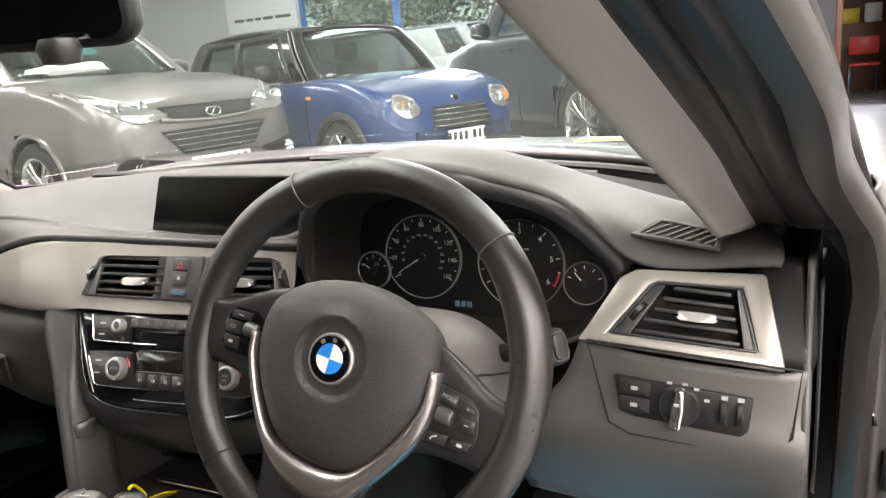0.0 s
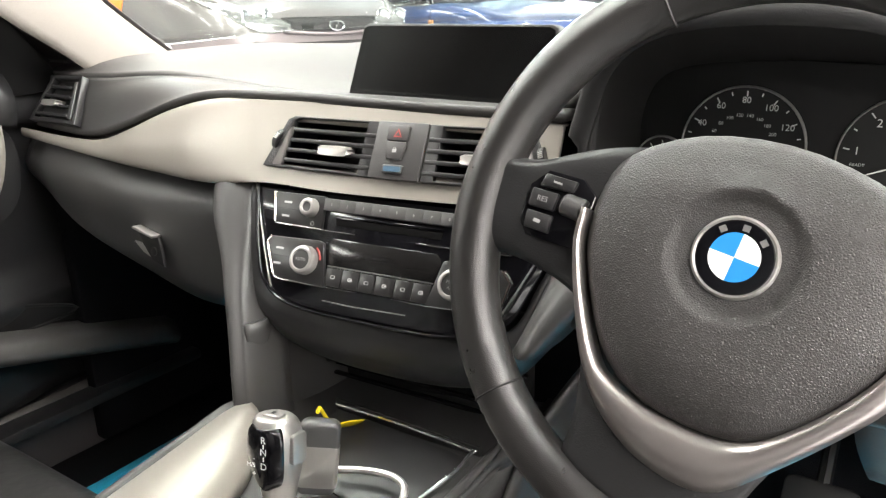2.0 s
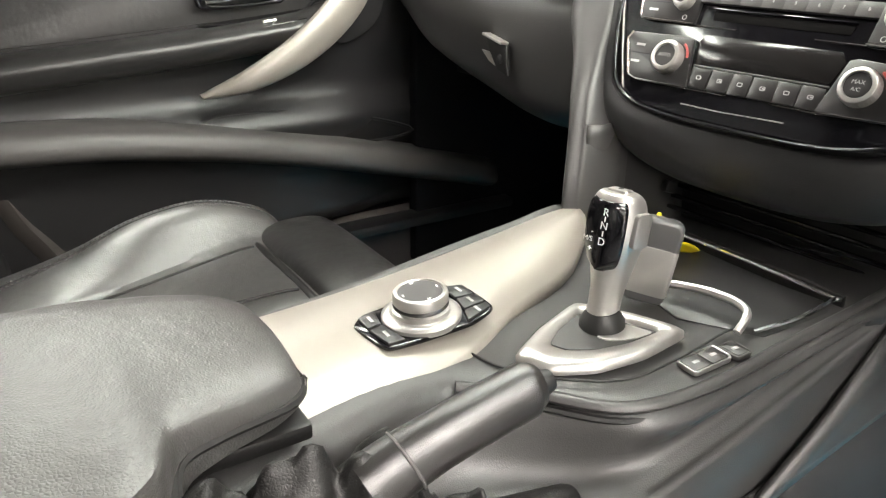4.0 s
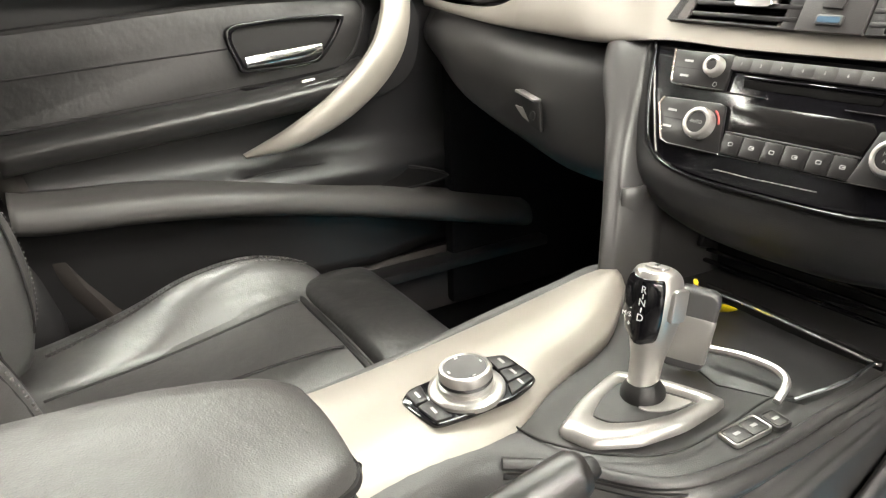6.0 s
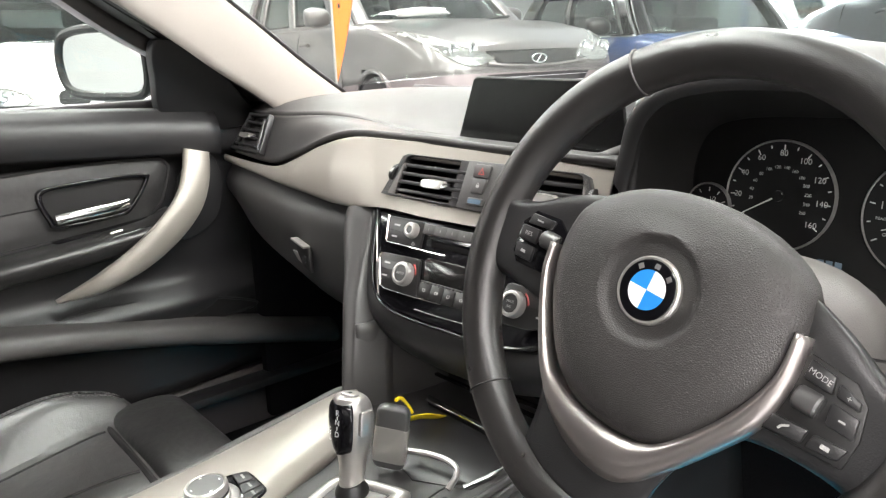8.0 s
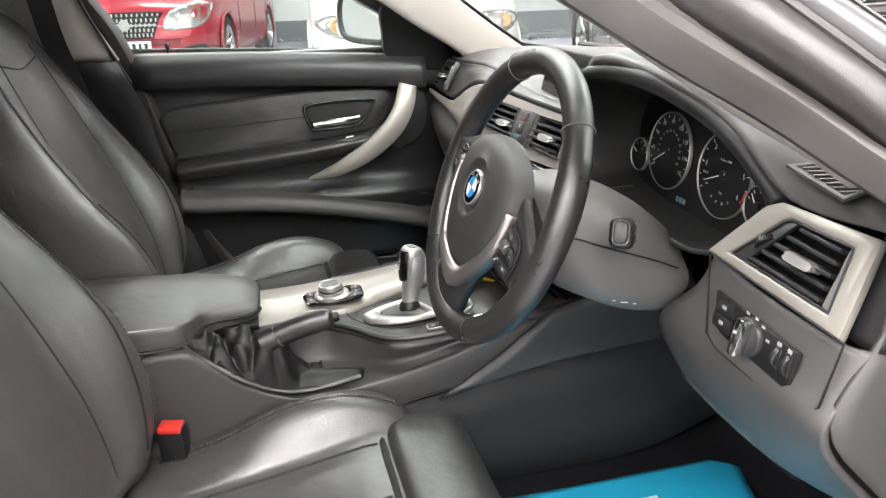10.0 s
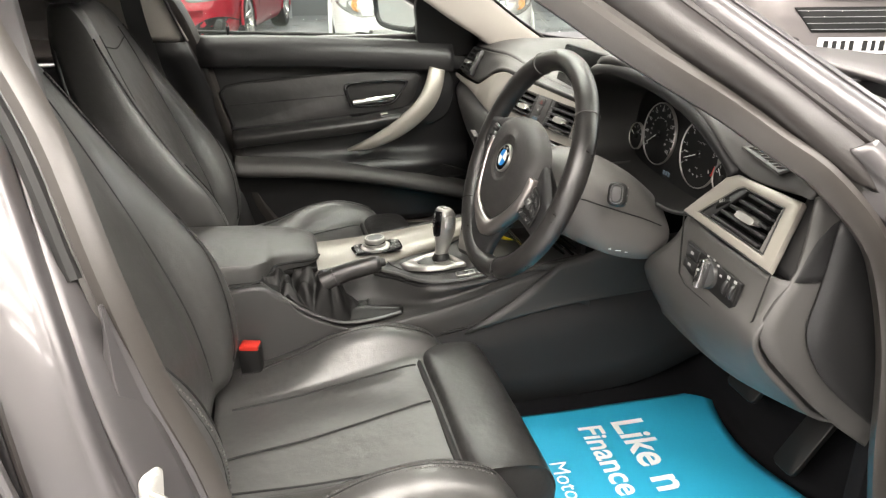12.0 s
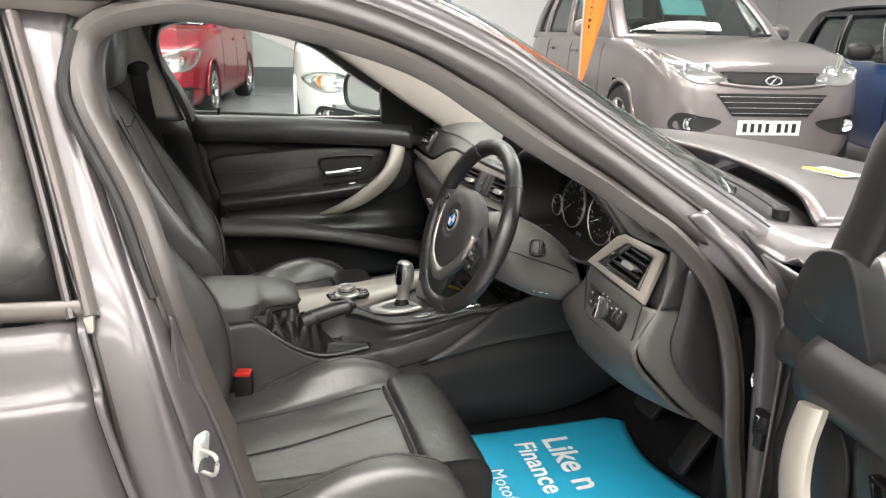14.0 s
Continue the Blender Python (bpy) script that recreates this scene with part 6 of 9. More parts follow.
rows = [[GP @ V(x, y, -0.001) for x, y in gp_o], [GP @ V(x, y, 0.004) for x, y in gp_o], [GP @ V(x + (u - x) * 0.25, y + (v - y) * 0.25, 0.0075) for (x, y), (u, v) in zip(gp_o, gp_i)],
        [GP @ V(x + (u - x) * 0.85, y + (v - y) * 0.85, 0.0055) for (x, y), (u, v) in zip(gp_o, gp_i)], [GP @ V(x, y, 0.001) for x, y in gp_i]]
gp = part("gear_surround", grid(rows, True), SILVER, con, "bright silver gear surround")
part("gear_plate", prism(gp_i, 0.003, GP, 0), CONSOLE, gp, "dark plate under the selector")
# silver slab puts the plate's sheen into the colour
part("plate_sheen", prism([(x * 0.55 + 0.013, y * 0.5 + 0.012) for x, y in gp_i], 0.0012, GP @ pose(0, 0, 0.0028), 0.0004), SILVER, gp)
part("gear_gaiter", lathe([(0.019, 0.0), (0.0185, 0.005), (0.0155, 0.010), (0.0125, 0.014)], GP @ pose(-0.003, 0.006, 0.003), 20), BLACK, gp)
for x, y, w, two in ((0.0985, 0.018, 0.040, True), (0.1035, 0.047, 0.017, False)):
    km = fr((x, y, 0.5415 + 0.08 * y), (0.06, 1, 0.08), (-1, 0.06, 0.0))
    ks = part("console_switch", hollow(round_rect(w, 0.021, 0.004), round_rect(w - 0.0035, 0.0175, 0.003), 0.0045, km, 0.0008), SILVER if two else CONSOLE, con, "small console key in a bright rim")
    for k in ((-1, 1) if two else (0,)):
        part("switch_cap", prism(round_rect((w - 0.005) / (2 if two else 1), 0.0170, 0.002), 0.0045, km @ pose(k * (w - 0.004) / 4, 0, 0.0), 0.001), CONSOLE, ks)
        part("switch_mark", box(0.006, 0.003, 0.0003, km @ pose(k * (w - 0.004) / 4, 0, 0.0047), 0), MARK, ks)
part("console_groove", tube(cr([(-0.010, -0.128, 0.5425), (0.020, -0.118, 0.5415), (0.058, -0.090, 0.5425), (0.086, -0.048, 0.5445), (0.088, 0.010, 0.548), (0.086, 0.062, 0.553), (0.096, 0.078, 0.5545)], 6), 0.0011, 6), SEAM, con)
TR = fr((0.012, 0.112, 0.551), (1, 0, 0.0), (0, 1, 0.10))
tr_o = [(-0.098, -0.035), (0.03, -0.062), (0.092, -0.03), (0.104, 0.048), (-0.078, 0.052)]
part("tray_floor", prism(tr_o, 0.004, TR @ pose(0, 0, -0.002), 0.001), DARK, con, "dark satin storage tray")
part("tray_rim", tube(cr([TR @ V(-0.080, 0.050, 0.010), TR @ V(0.0, 0.052, 0.011), TR @ V(0.096, 0.049, 0.012), TR @ V(0.1005, 0.044, 0.012), TR @ V(0.098, 0.01, 0.008), TR @ V(0.085, -0.034, 0.004)], 5), 0.0022, 8), CHROME, con)
part("tray_lip", box(0.19, 0.004, 0.014, TR @ pose(0.01, 0.056, 0.006), 0.001), BLACK, con)
part("tray_bar", tube(cr([V(0.010, 0.068, 0.562), V(0.040, 0.079, 0.5655), V(0.066, 0.084, 0.5665), V(0.083, 0.081, 0.566), V(0.092, 0.072, 0.564), V(0.095, 0.058, 0.556)], 5), 0.0036, 8), SILVER, con, "bright cup-holder bar")

# rotary controller
CM = fr((-0.0495, -0.146, 0.5565), (1, -0.04, 0.0), (0.04, 1, 0.06))
ctl_o = soft_corners([(-0.016, -0.054), (0.028, -0.045), (0.031, -0.015), (0.031, 0.030), (0.020, 0.058), (-0.028, 0.056), (-0.036, 0.036), (-0.031, -0.010), (-0.029, -0.040)], 0.28)
ctl = part("controller_plate", prism(ctl_o, 0.0045, CM, 0.0015, 2), GLOSS, con, "black rotary controller with shortcut keys")
part("controller_ring", lathe([(0.0325, 0.003), (0.0325, 0.0075), (0.0305, 0.0092), (0.0255, 0.0105), (0.0235, 0.010)], CM, 44), SILVER, ctl)
part("controller_knob", lathe([(0.0238, 0.0085), (0.0232, 0.0135), (0.0215, 0.0145), (0.0212, 0.0185), (0.0224, 0.0195), (0.0224, 0.0255), (0.0212, 0.0275), (0.0190, 0.0282), (0.0180, 0.0270)], CM, 44), SILVER, ctl, "knurled silver knob")
part("knob_face", lathe([(0.001, 0.0268), (0.0180, 0.0272), (0.0182, 0.0262)], CM, 36), ROLLER, ctl, "dark satin knob face")
part("knob_groove", lathe([(0.0210, 0.0147), (0.0226, 0.0165), (0.0210, 0.0184)], CM, 40), BLACK, ctl)
for k in range(4):
    part("knob_dot", box(0.003, 0.0012, 0.0004, CM @ pose(0, 0, 0, 0, 0, 90 * k) @ pose(0, 0.0150, 0.0274), 0), WHITE, ctl)
for pts in (((-0.030, 0.038), (-0.008, 0.036), (-0.006, 0.053), (-0.024, 0.053)), ((-0.006, 0.036), (0.012, 0.033), (0.010, 0.054), (-0.004, 0.054)), ((0.014, 0.032), (0.029, 0.026), (0.020, 0.053), (0.012, 0.054)),
            ((-0.026, -0.030), (-0.004, -0.034), (-0.003, -0.046), (-0.022, -0.046)), ((-0.002, -0.034), (0.027, -0.028), (0.026, -0.042), (0.0, -0.046))):
    part("shortcut_key", prism(pts if pts[0][1] < 0 else pts, 0.003, CM @ pose(0, 0, 0.004), 0.001), DARK, ctl)
    cx_, cy_ = sum(p[0] for p in pts) / 4, sum(p[1] for p in pts) / 4
    part("key_symbol", box(0.009, 0.0025, 0.0004, CM @ pose(cx_, cy_, 0.0073), 0), MARK, ctl)

# armrest
ar = []
for y, x0, x1, z0, z1 in ((-0.273, -0.092, 0.018, 0.574, 0.586), (-0.279, -0.104, 0.028, 0.569, 0.592), (-0.30, -0.112, 0.038, 0.566, 0.600), (-0.335, -0.118, 0.048, 0.566, 0.606), (-0.362, -0.120, 0.060, 0.562, 0.609), (-0.38, -0.120, 0.095, 0.548, 0.611), (-0.41, -0.120, 0.112, 0.545, 0.613), (-0.50, -0.120, 0.116, 0.548, 0.618), (-0.64, -0.118, 0.114, 0.552, 0.622), (-0.68, -0.112, 0.108, 0.556, 0.615)):
    r = 0.014
    ar.append([V(x, y, z) for x, z in ((x0 + r, z0), (x0, z0 + r * 0.7), (x0, z1 - r), (x0 + r, z1 - 0.002), ((x0 + x1) / 2, z1 + 0.004), (x1 - r, z1 - 0.002), (x1, z1 - r), (x1, z0 + r * 0.7), (x1 - r, z0))])
arm = part("armrest", loft(ar, 4, 3), LEATHER, con, "black leather armrest lid with a stitched edge")
part("armrest_piping", tube(cr([(0.012, -0.2725, 0.5795), (0.034, -0.287, 0.579), (0.0475, -0.335, 0.582), (0.0605, -0.362, 0.582), (0.097, -0.378, 0.575), (0.1165, -0.42, 0.573), (0.120, -0.52, 0.577), (0.118, -0.63, 0.58)], 6), 0.0034, 6), SEAM, arm)
# dark strip paints the shadow gap under the lid
part("armrest_gap_shade", sweep(cr([(0.088, -0.372, 0.541), (0.112, -0.40, 0.539), (0.1185, -0.44, 0.540), (0.1205, -0.52, 0.5425), (0.119, -0.64, 0.546)], 6), oval(0.004, 0.0055, 8)), SEAM, arm)
part("armrest_base", prism(round_rect(0.235, 0.34, 0.02), 0.016, pose(0.0, -0.525, 0.529), 0.004), DARK, con)
part("armrest_gap", box(0.14, 0.075, 0.012, pose(-0.03, -0.315, 0.558), 0.003), BLACK, con)

# ---- gear selector ----
gs = thing("gear_selector", (0.02, -0.02, 0.548), "satin silver electronic gear selector with a black legend plate", "gear lever")
B, T = V(0.020, -0.016, 0.552), V(0.006, -0.004, 0.661)
up = (T - B).normalized()
GM = fr(B, (1, 0.25, 0), up.cross(V(1, 0.25, 0)))          # z runs up the lever
h = (T - B).length
sec = []
for t, wx, wy, oy in ((0.0, 0.0135, 0.0155, 0.0), (0.12, 0.0125, 0.015, 0.0), (0.30, 0.0135, 0.017, 0.001), (0.48, 0.0175, 0.021, 0.001), (0.62, 0.0205, 0.023, 0.0), (0.80, 0.0215, 0.0225, -0.002), (0.92, 0.0205, 0.020, -0.004), (0.985, 0.0165, 0.015, -0.006), (1.0, 0.011, 0.010, -0.007)):
    sec.append([GM @ V(wx * math.cos(a), oy + wy * math.sin(a), h * t) for a in [2 * math.pi * i / 10 for i in range(10)]])
part("lever_grip", loft(sec, 4, 3), SILVER, gs)
# legend plate on the side that faces the rear
plate = []
for t, w, o in ((0.45, 0.004, -0.0215), (0.50, 0.012, -0.0228), (0.62, 0.0155, -0.0248), (0.78, 0.0165, -0.0262), (0.90, 0.0155, -0.0258), (0.945, 0.0125, -0.0245)):
    plate.append([GM @ V(w * k, o + 0.0075 * k * k + 0.0, h * t) for k in (-1, -0.5, 0, 0.5, 1)])
lp2 = part("legend_plate", patch(plate, 4, 3), GLOSS, gs, "gloss black gear legend plate", solid=-0.002)
for body, x, t, s in (("R", 0.003, 0.875, 0.0085), ("N", 0.003, 0.78, 0.0085), ("D", 0.003, 0.665, 0.0085), ("M/S", -0.009, 0.668, 0.0055), ("+", -0.006, 0.60, 0.007), ("-", -0.006, 0.725, 0.007)):
    letters(body, s, GM @ pose(x, -0.0285, h * t, 90, 0, 0), WHITE, lp2, depth=0.0)
for t in (0.828, 0.725):
    part("legend_line", box(0.0008, 0.0004, 0.004, GM @ pose(0.003, -0.0285, h * t), 0), WHITE, lp2)
part("park_button", prism(round_rect(0.018, 0.012, 0.003), 0.004, GM @ pose(0.0, -0.007, h - 0.002), 0.001), SILVER, gs)
part("park_mark", box(0.003, 0.004, 0.0004, GM @ pose(0.0, -0.007, h + 0.0025), 0), DARK, gs)
part("unlock_button", prism(round_rect(0.017, 0.028, 0.004), 0.006, GM @ pose(0.0185, -0.004, h * 0.76, 90, 0, 78), 0.0015), SILVER, gs, "grey side button")

# ---- key with its yellow tag in the tray ----
key = thing("key_fob", (-0.028, 0.055, 0.56), "silver and black key fob with a yellow tag", "key")
kx = V(0.10, 0.10, 1.0).normalized()
KM = fr((0.012, 0.046, 0.5895), kx, V(0.78, 0.62, -0.14))
part("fob_body", prism(round_rect(0.078, 0.038, 0.009), 0.014, KM @ pose(0, 0, -0.007), 0.004, 3), ROLLER, key, "dark satin fob body")
part("fob_band", prism(round_rect(0.050, 0.039, 0.006), 0.0145, KM @ pose(-0.008, 0, -0.00725), 0.004, 3), SILVER, key, "silver fob band")
part("fob_inset", prism(round_rect(0.03, 0.022, 0.004), 0.002, KM @ pose(-0.010, 0, 0.0066), 0.0008), BLACK, key)
part("tag_strap", tube(cr([(-0.004, 0.066, 0.622), (-0.020, 0.085, 0.612), (-0.034, 0.105, 0.590), (-0.036, 0.112, 0.577)], 5), 0.0022, 6), YELLOW, key)
tag = [[V(-0.040, 0.105, 0.566), V(-0.026, 0.102, 0.580)], [V(-0.034, 0.122, 0.566), V(-0.018, 0.120, 0.580)], [V(-0.032, 0.140, 0.560), V(-0.020, 0.142, 0.570)], [V(-0.030, 0.158, 0.556), V(-0.027, 0.160, 0.559)]]
part("paper_tag", patch(tag, 4, 3), YELLOW, key, "creased yellow tag", solid=0.0008)

# ---- handbrake ----
hb = thing("handbrake", (0.10, -0.28, 0.48), "black leather handbrake lever with a creased gaiter", "handbrake")
lv = [V(0.102, -0.272, 0.556), V(0.103, -0.250, 0.566), V(0.106, -0.215, 0.578), V(0.108, -0.172, 0.588), V(0.109, -0.158, 0.590)]
grip = part("lever_grip", sweep(cr(lv, 6), oval(0.0165, 0.0185, 14), sizes=[1.15 - 0.15 * min(1, i / 10) if i < 20 else 1.0 - 0.06 * (i - 20) for i in range(25)]), LEATHER_WHEEL, hb, "stitched leather grip")
part("release_button", lathe([(0.008, -0.004), (0.0085, 0.004), (0.007, 0.009), (0.001, 0.010)], fr((0.1095, -0.158, 0.5905), (1, 0, 0), (0, -0.12, 1)) @ pose(0, 0, 0, 180, 0, 0), 16), BLACK, grip)
part("grip_thread", tube([V(0.1035, -0.248, 0.567) + V(0.0175 * math.cos(a), -0.008 * math.sin(a), 0.0185 * math.sin(a)) for a in [2 * math.pi * i / 20 for i in range(20)]], 0.0012, 6, (0, 1, 0), True), STITCH, grip)
gx = cr([(-0.388, 0.074, 0.114), (-0.350, 0.056, 0.129), (-0.300, 0.050, 0.132), (-0.250, 0.054, 0.131), (-0.210, 0.064, 0.129), (-0.180, 0.072, 0.126)], 12)
gz = cr([(-0.388, 0.562, 0.568), (-0.350, 0.530, 0.574), (-0.310, 0.500, 0.570), (-0.270, 0.482, 0.576), (-0.252, 0.475, 0.574), (-0.238, 0.473, 0.545), (-0.218, 0.473, 0.500), (-0.180, 0.476, 0.489)], 9)
gt = []
for q in gx:
    near = min(range(len(gz)), key=lambda i: abs(gz[i].x - q.x))
    base_, ridge_ = gz[near].y, gz[near].z
    row = []
    for k in range(45):
        v_ = -1 + 2 * k / 44
        x = q.y + (q.z - q.y) * (v_ + 1) / 2
        dome = (1 - abs(v_) ** 2.6) ** 0.85
        ang, dist = math.atan2(x - 0.104, q.x + 0.250), math.hypot(x - 0.104, q.x + 0.250)
        sw_n = noise.noise(V(x * 26, q.x * 26, 1.7))
        fold = 1 - abs(math.sin(2.3 * ang + 1.3 * sw_n + 0.6)) ** 0.75
        z = base_ + (ridge_ - base_) * dome + (fold - 0.34) * 0.024 * min(1.0, dist / 0.045) * dome ** 1.3 + 0.006 * noise.noise(V(x * 60, q.x * 60, 4.0)) * dome
        for yv, lean, deep, wide in ((-0.322, 0.55, 0.024, 0.008), (-0.288, -0.30, 0.020, 0.007), (-0.262, 0.35, 0.016, 0.006), (-0.352, -0.4, 0.012, 0.006)):
            z -= deep * math.exp(-((q.x - yv - lean * (x - 0.105)) / wide) ** 2) * min(1.0, dome * 1.6)
        row.append(V(x, q.x + 0.006 * sw_n * dome, z))
    gt.append(row)
part("gaiter", grid(gt), GAITER, hb, "creased black leather gaiter", sharp=70, solid=-0.002)
part("gaiter_piping", tube(cr([(0.078, -0.392, 0.568), (0.112, -0.388, 0.570), (0.129, -0.352, 0.545), (0.133, -0.300, 0.507), (0.132, -0.240, 0.480), (0.129, -0.180, 0.478), (0.119, -0.122, 0.482)], 6), 0.0036, 8), LEATHER, hb, "rolled edge of the gaiter")
part("gaiter_frame", patch([[V(0.055, -0.33, 0.512), V(0.075, -0.25, 0.486), V(0.085, -0.17, 0.480), V(0.098, -0.118, 0.480)], [V(0.095, -0.34, 0.535), V(0.103, -0.26, 0.497), V(0.108, -0.18, 0.490), V(0.108, -0.116, 0.484)],
                            [V(0.128, -0.345, 0.545), V(0.127, -0.27, 0.486), V(0.125, -0.18, 0.476), V(0.116, -0.118, 0.477)]], 5, 5), GAITER, hb, "black leather tongue of the gaiter", solid=0.006)

# ---- steering wheel ----
WC = V(0.368, 0.036, 0.847)
yw, ti = radians(3.07), radians(22)
WU = V(math.cos(yw), math.sin(yw), 0)
WV = V(-math.sin(yw) * math.sin(ti), math.cos(yw) * math.sin(ti), math.cos(ti))
WM = fr(WC, WU, WV) @ pose(0, 0, 0, 0, 0, -14)
sw_ = thing("steering_wheel", Matrix.Translation(WC), "black leather three-spoke steering wheel turned slightly to one side", "steering wheel")


def on(x, y, z=0.0):
    return WM @ V(x, y, z)


def wrim(a, r=0.169):
    return on(r * math.sin(radians(a)), r * math.cos(radians(a)))


rp, rs = [], []
for a in range(0, 360, 4):
    rp.append(wrim(a))
    d = min(abs(a - 62), abs(a - 298))
    rs.append(1.0 + 0.10 * math.exp(-(d / 22.0) ** 2) + 0.06 * math.exp(-(min(abs(a - 100), abs(a - 260)) / 14.0) ** 2))
rim = part("rim", sweep(rp, oval(0.0168, 0.0158, 16), WM.to_3x3() @ V(0, 0, 1), True, rs), LEATHER_WHEEL, sw_, "black leather rim with stitched joints")
for a in (-37.5, 37.5, -142, 142):
    c, d = wrim(a), (wrim(a + 1) - wrim(a - 1)).normalized()
    n = WM.to_3x3() @ V(0, 0, 1)
    s = d.cross(n)
    part("rim_joint", tube([c + (s * math.cos(t) + n * math.sin(t)) * 0.0168 * (1.06 if abs(a) < 90 else 1.0) for t in [2 * math.pi * k / 20 for k in range(20)]], 0.0008, 6, d, True), SEAM if abs(a) > 90 else STITCH, rim)
for a0, a1 in ((-138, -104), (104, 138)):
    zz = []
    k = a0
    while k < a1:
        c = wrim(k, 0.169 - 0.0155)
        part("stitch", tube([c + WM.to_3x3() @ V(0, 0, 0.004), c + (wrim(k + 1.0) - wrim(k)) + WM.to_3x3() @ V(0, 0, -0.001)], 0.0009, 5), STITCH, rim)
        k += 1.5
# airbag pad
pad_o = cr2([(-0.084, -0.020), (-0.087, 0.012), (-0.078, 0.036), (-0.045, 0.058), (0.0, 0.067), (0.045, 0.062), (0.078, 0.046), (0.090, 0.018), (0.089, -0.020), (0.072, -0.055), (0.050, -0.083), (0.022, -0.094), (-0.016, -0.094), (-0.045, -0.080), (-0.068, -0.052)], 3)
prow = []
for k, z in ((1.03, 0.000), (1.02, 0.012), (0.985, 0.020), (0.92, 0.0265), (0.78, 0.0315), (0.6, 0.034), (0.44, 0.0352), (0.405, 0.0348), (0.375, 0.0320), (0.34, 0.0310), (0.20, 0.0310)):
    if k > 0.5:
        prow.append([on(x * k, y * k - (1 - k) * 0.004, z) for x, y in pad_o])
    else:
        rr = 0.0385 * k / 0.44
        n = len(pad_o)
        prow.append([on(rr * math.sin(math.atan2(x, y)), rr * math.cos(math.atan2(x, y)), z) for x, y in pad_o])
pad_bm = grid(prow, True)
cap_ends(pad_bm, len(prow))
pad = part("airbag_pad", pad_bm, PAD, sw_, "grained black airbag pad", sharp=60)
em = WM @ pose(0, 0, 0.031)
emb = part("badge", lathe([(0.0225, -0.002), (0.0225, 0.003), (0.0212, 0.0045), (0.0200, 0.0042)], em, 40), SILVER, pad, "round badge with blue and white quarters")
part("badge_ring", lathe([(0.0205, 0.0035), (0.0195, 0.0046), (0.0132, 0.0046), (0.0128, 0.0035)], em, 40), GLOSS, emb)
for q in range(4):
    o = [(0, 0)] + [(0.0132 * math.cos(radians(90 * q + 9 * i)), 0.0132 * math.sin(radians(90 * q + 9 * i))) for i in range(11)]
    part("badge_quarter", prism(o, 0.001, em @ pose(0, 0, 0.004), 0), BLUE if q % 2 else WHITE, emb)
for ang in (-42, 0, 42):
    part("badge_bar", box(0.0036, 0.0034, 0.0006, em @ pose(0, 0, 0, 0, 0, -ang) @ pose(0, 0.0163, 0.0048), 0), SILVER, emb)
# spokes and the silver blade round the foot of the pad
for s in (-1, 1):
    rows = [[on(s * x, y, z) for x, y, z in r] for r in (
        ((0.074, 0.042, -0.004), (0.092, 0.037, 0.0), (0.112, 0.029, 0.001), (0.135, 0.017, 0.001), (0.152, 0.013, -0.001), (0.166, 0.020, -0.002)),
        ((0.076, 0.040, 0.011), (0.093, 0.034, 0.012), (0.112, 0.025, 0.0115), (0.135, 0.012, 0.0105), (0.153, 0.007, 0.0105), (0.167, 0.010, 0.0125)),
        ((0.078, 0.0, 0.011), (0.095, 0.0, 0.0115), (0.114, 0.0, 0.0115), (0.137, -0.006, 0.0105), (0.154, -0.008, 0.0105), (0.167, -0.008, 0.0135)),
        ((0.072, -0.05, 0.009), (0.092, -0.044, 0.0095), (0.115, -0.043, 0.0095), (0.137, -0.041, 0.0085), (0.153, -0.041, 0.0085), (0.164, -0.034, 0.011)),
        ((0.066, -0.064, 0.002), (0.085, -0.055, 0.002), (0.110, -0.050, 0.001), (0.137, -0.050, 0.0), (0.150, -0.054, -0.002), (0.160, -0.052, -0.002)))]
    bm = patch(rows, 4, 4)
    if s < 0:
        bmesh.ops.reverse_faces(bm, faces=bm.faces)
    part("spoke", bm, DARK, sw_, "black spoke", solid=-0.012)
bl_o = cr2([(-0.0925, -0.004), (-0.0885, -0.026), (-0.0735, -0.0575), (-0.0545, -0.0885), (-0.035, -0.108), (-0.010, -0.1205), (0.016, -0.124), (0.036, -0.1185), (0.054, -0.098), (0.079, -0.062), (0.0925, -0.037), (0.0965, -0.010), (0.0935, 0.019)], 5, False)
bl_i = cr2([(-0.0900, -0.004), (-0.0855, -0.0255), (-0.0700, -0.056), (-0.0500, -0.084), (-0.036, -0.0925), (-0.0125, -0.0975), (0.015, -0.0975), (0.036, -0.0925), (0.053, -0.080), (0.0735, -0.0525), (0.0860, -0.027), (0.0915, -0.006), (0.0900, 0.019)], 5, False)
BLADE = mat("satin_blade", (0.40, 0.37, 0.355), 0.30, 0.9, vary=0.04, rough_vary=0.04)
rows = [[on(x, y, 0.006) for x, y in bl_o], [on(x, y, 0.0195) for x, y in bl_o], [on((x + u) / 2, (y + v) / 2, 0.0255) for (x, y), (u, v) in zip(bl_o, bl_i)], [on(x, y, 0.0235) for x, y in bl_i], [on(x, y, 0.010) for x, y in bl_i]]
part("wheel_blade", grid(rows), BLADE, sw_, "satin silver blade round the pad", solid=-0.002)
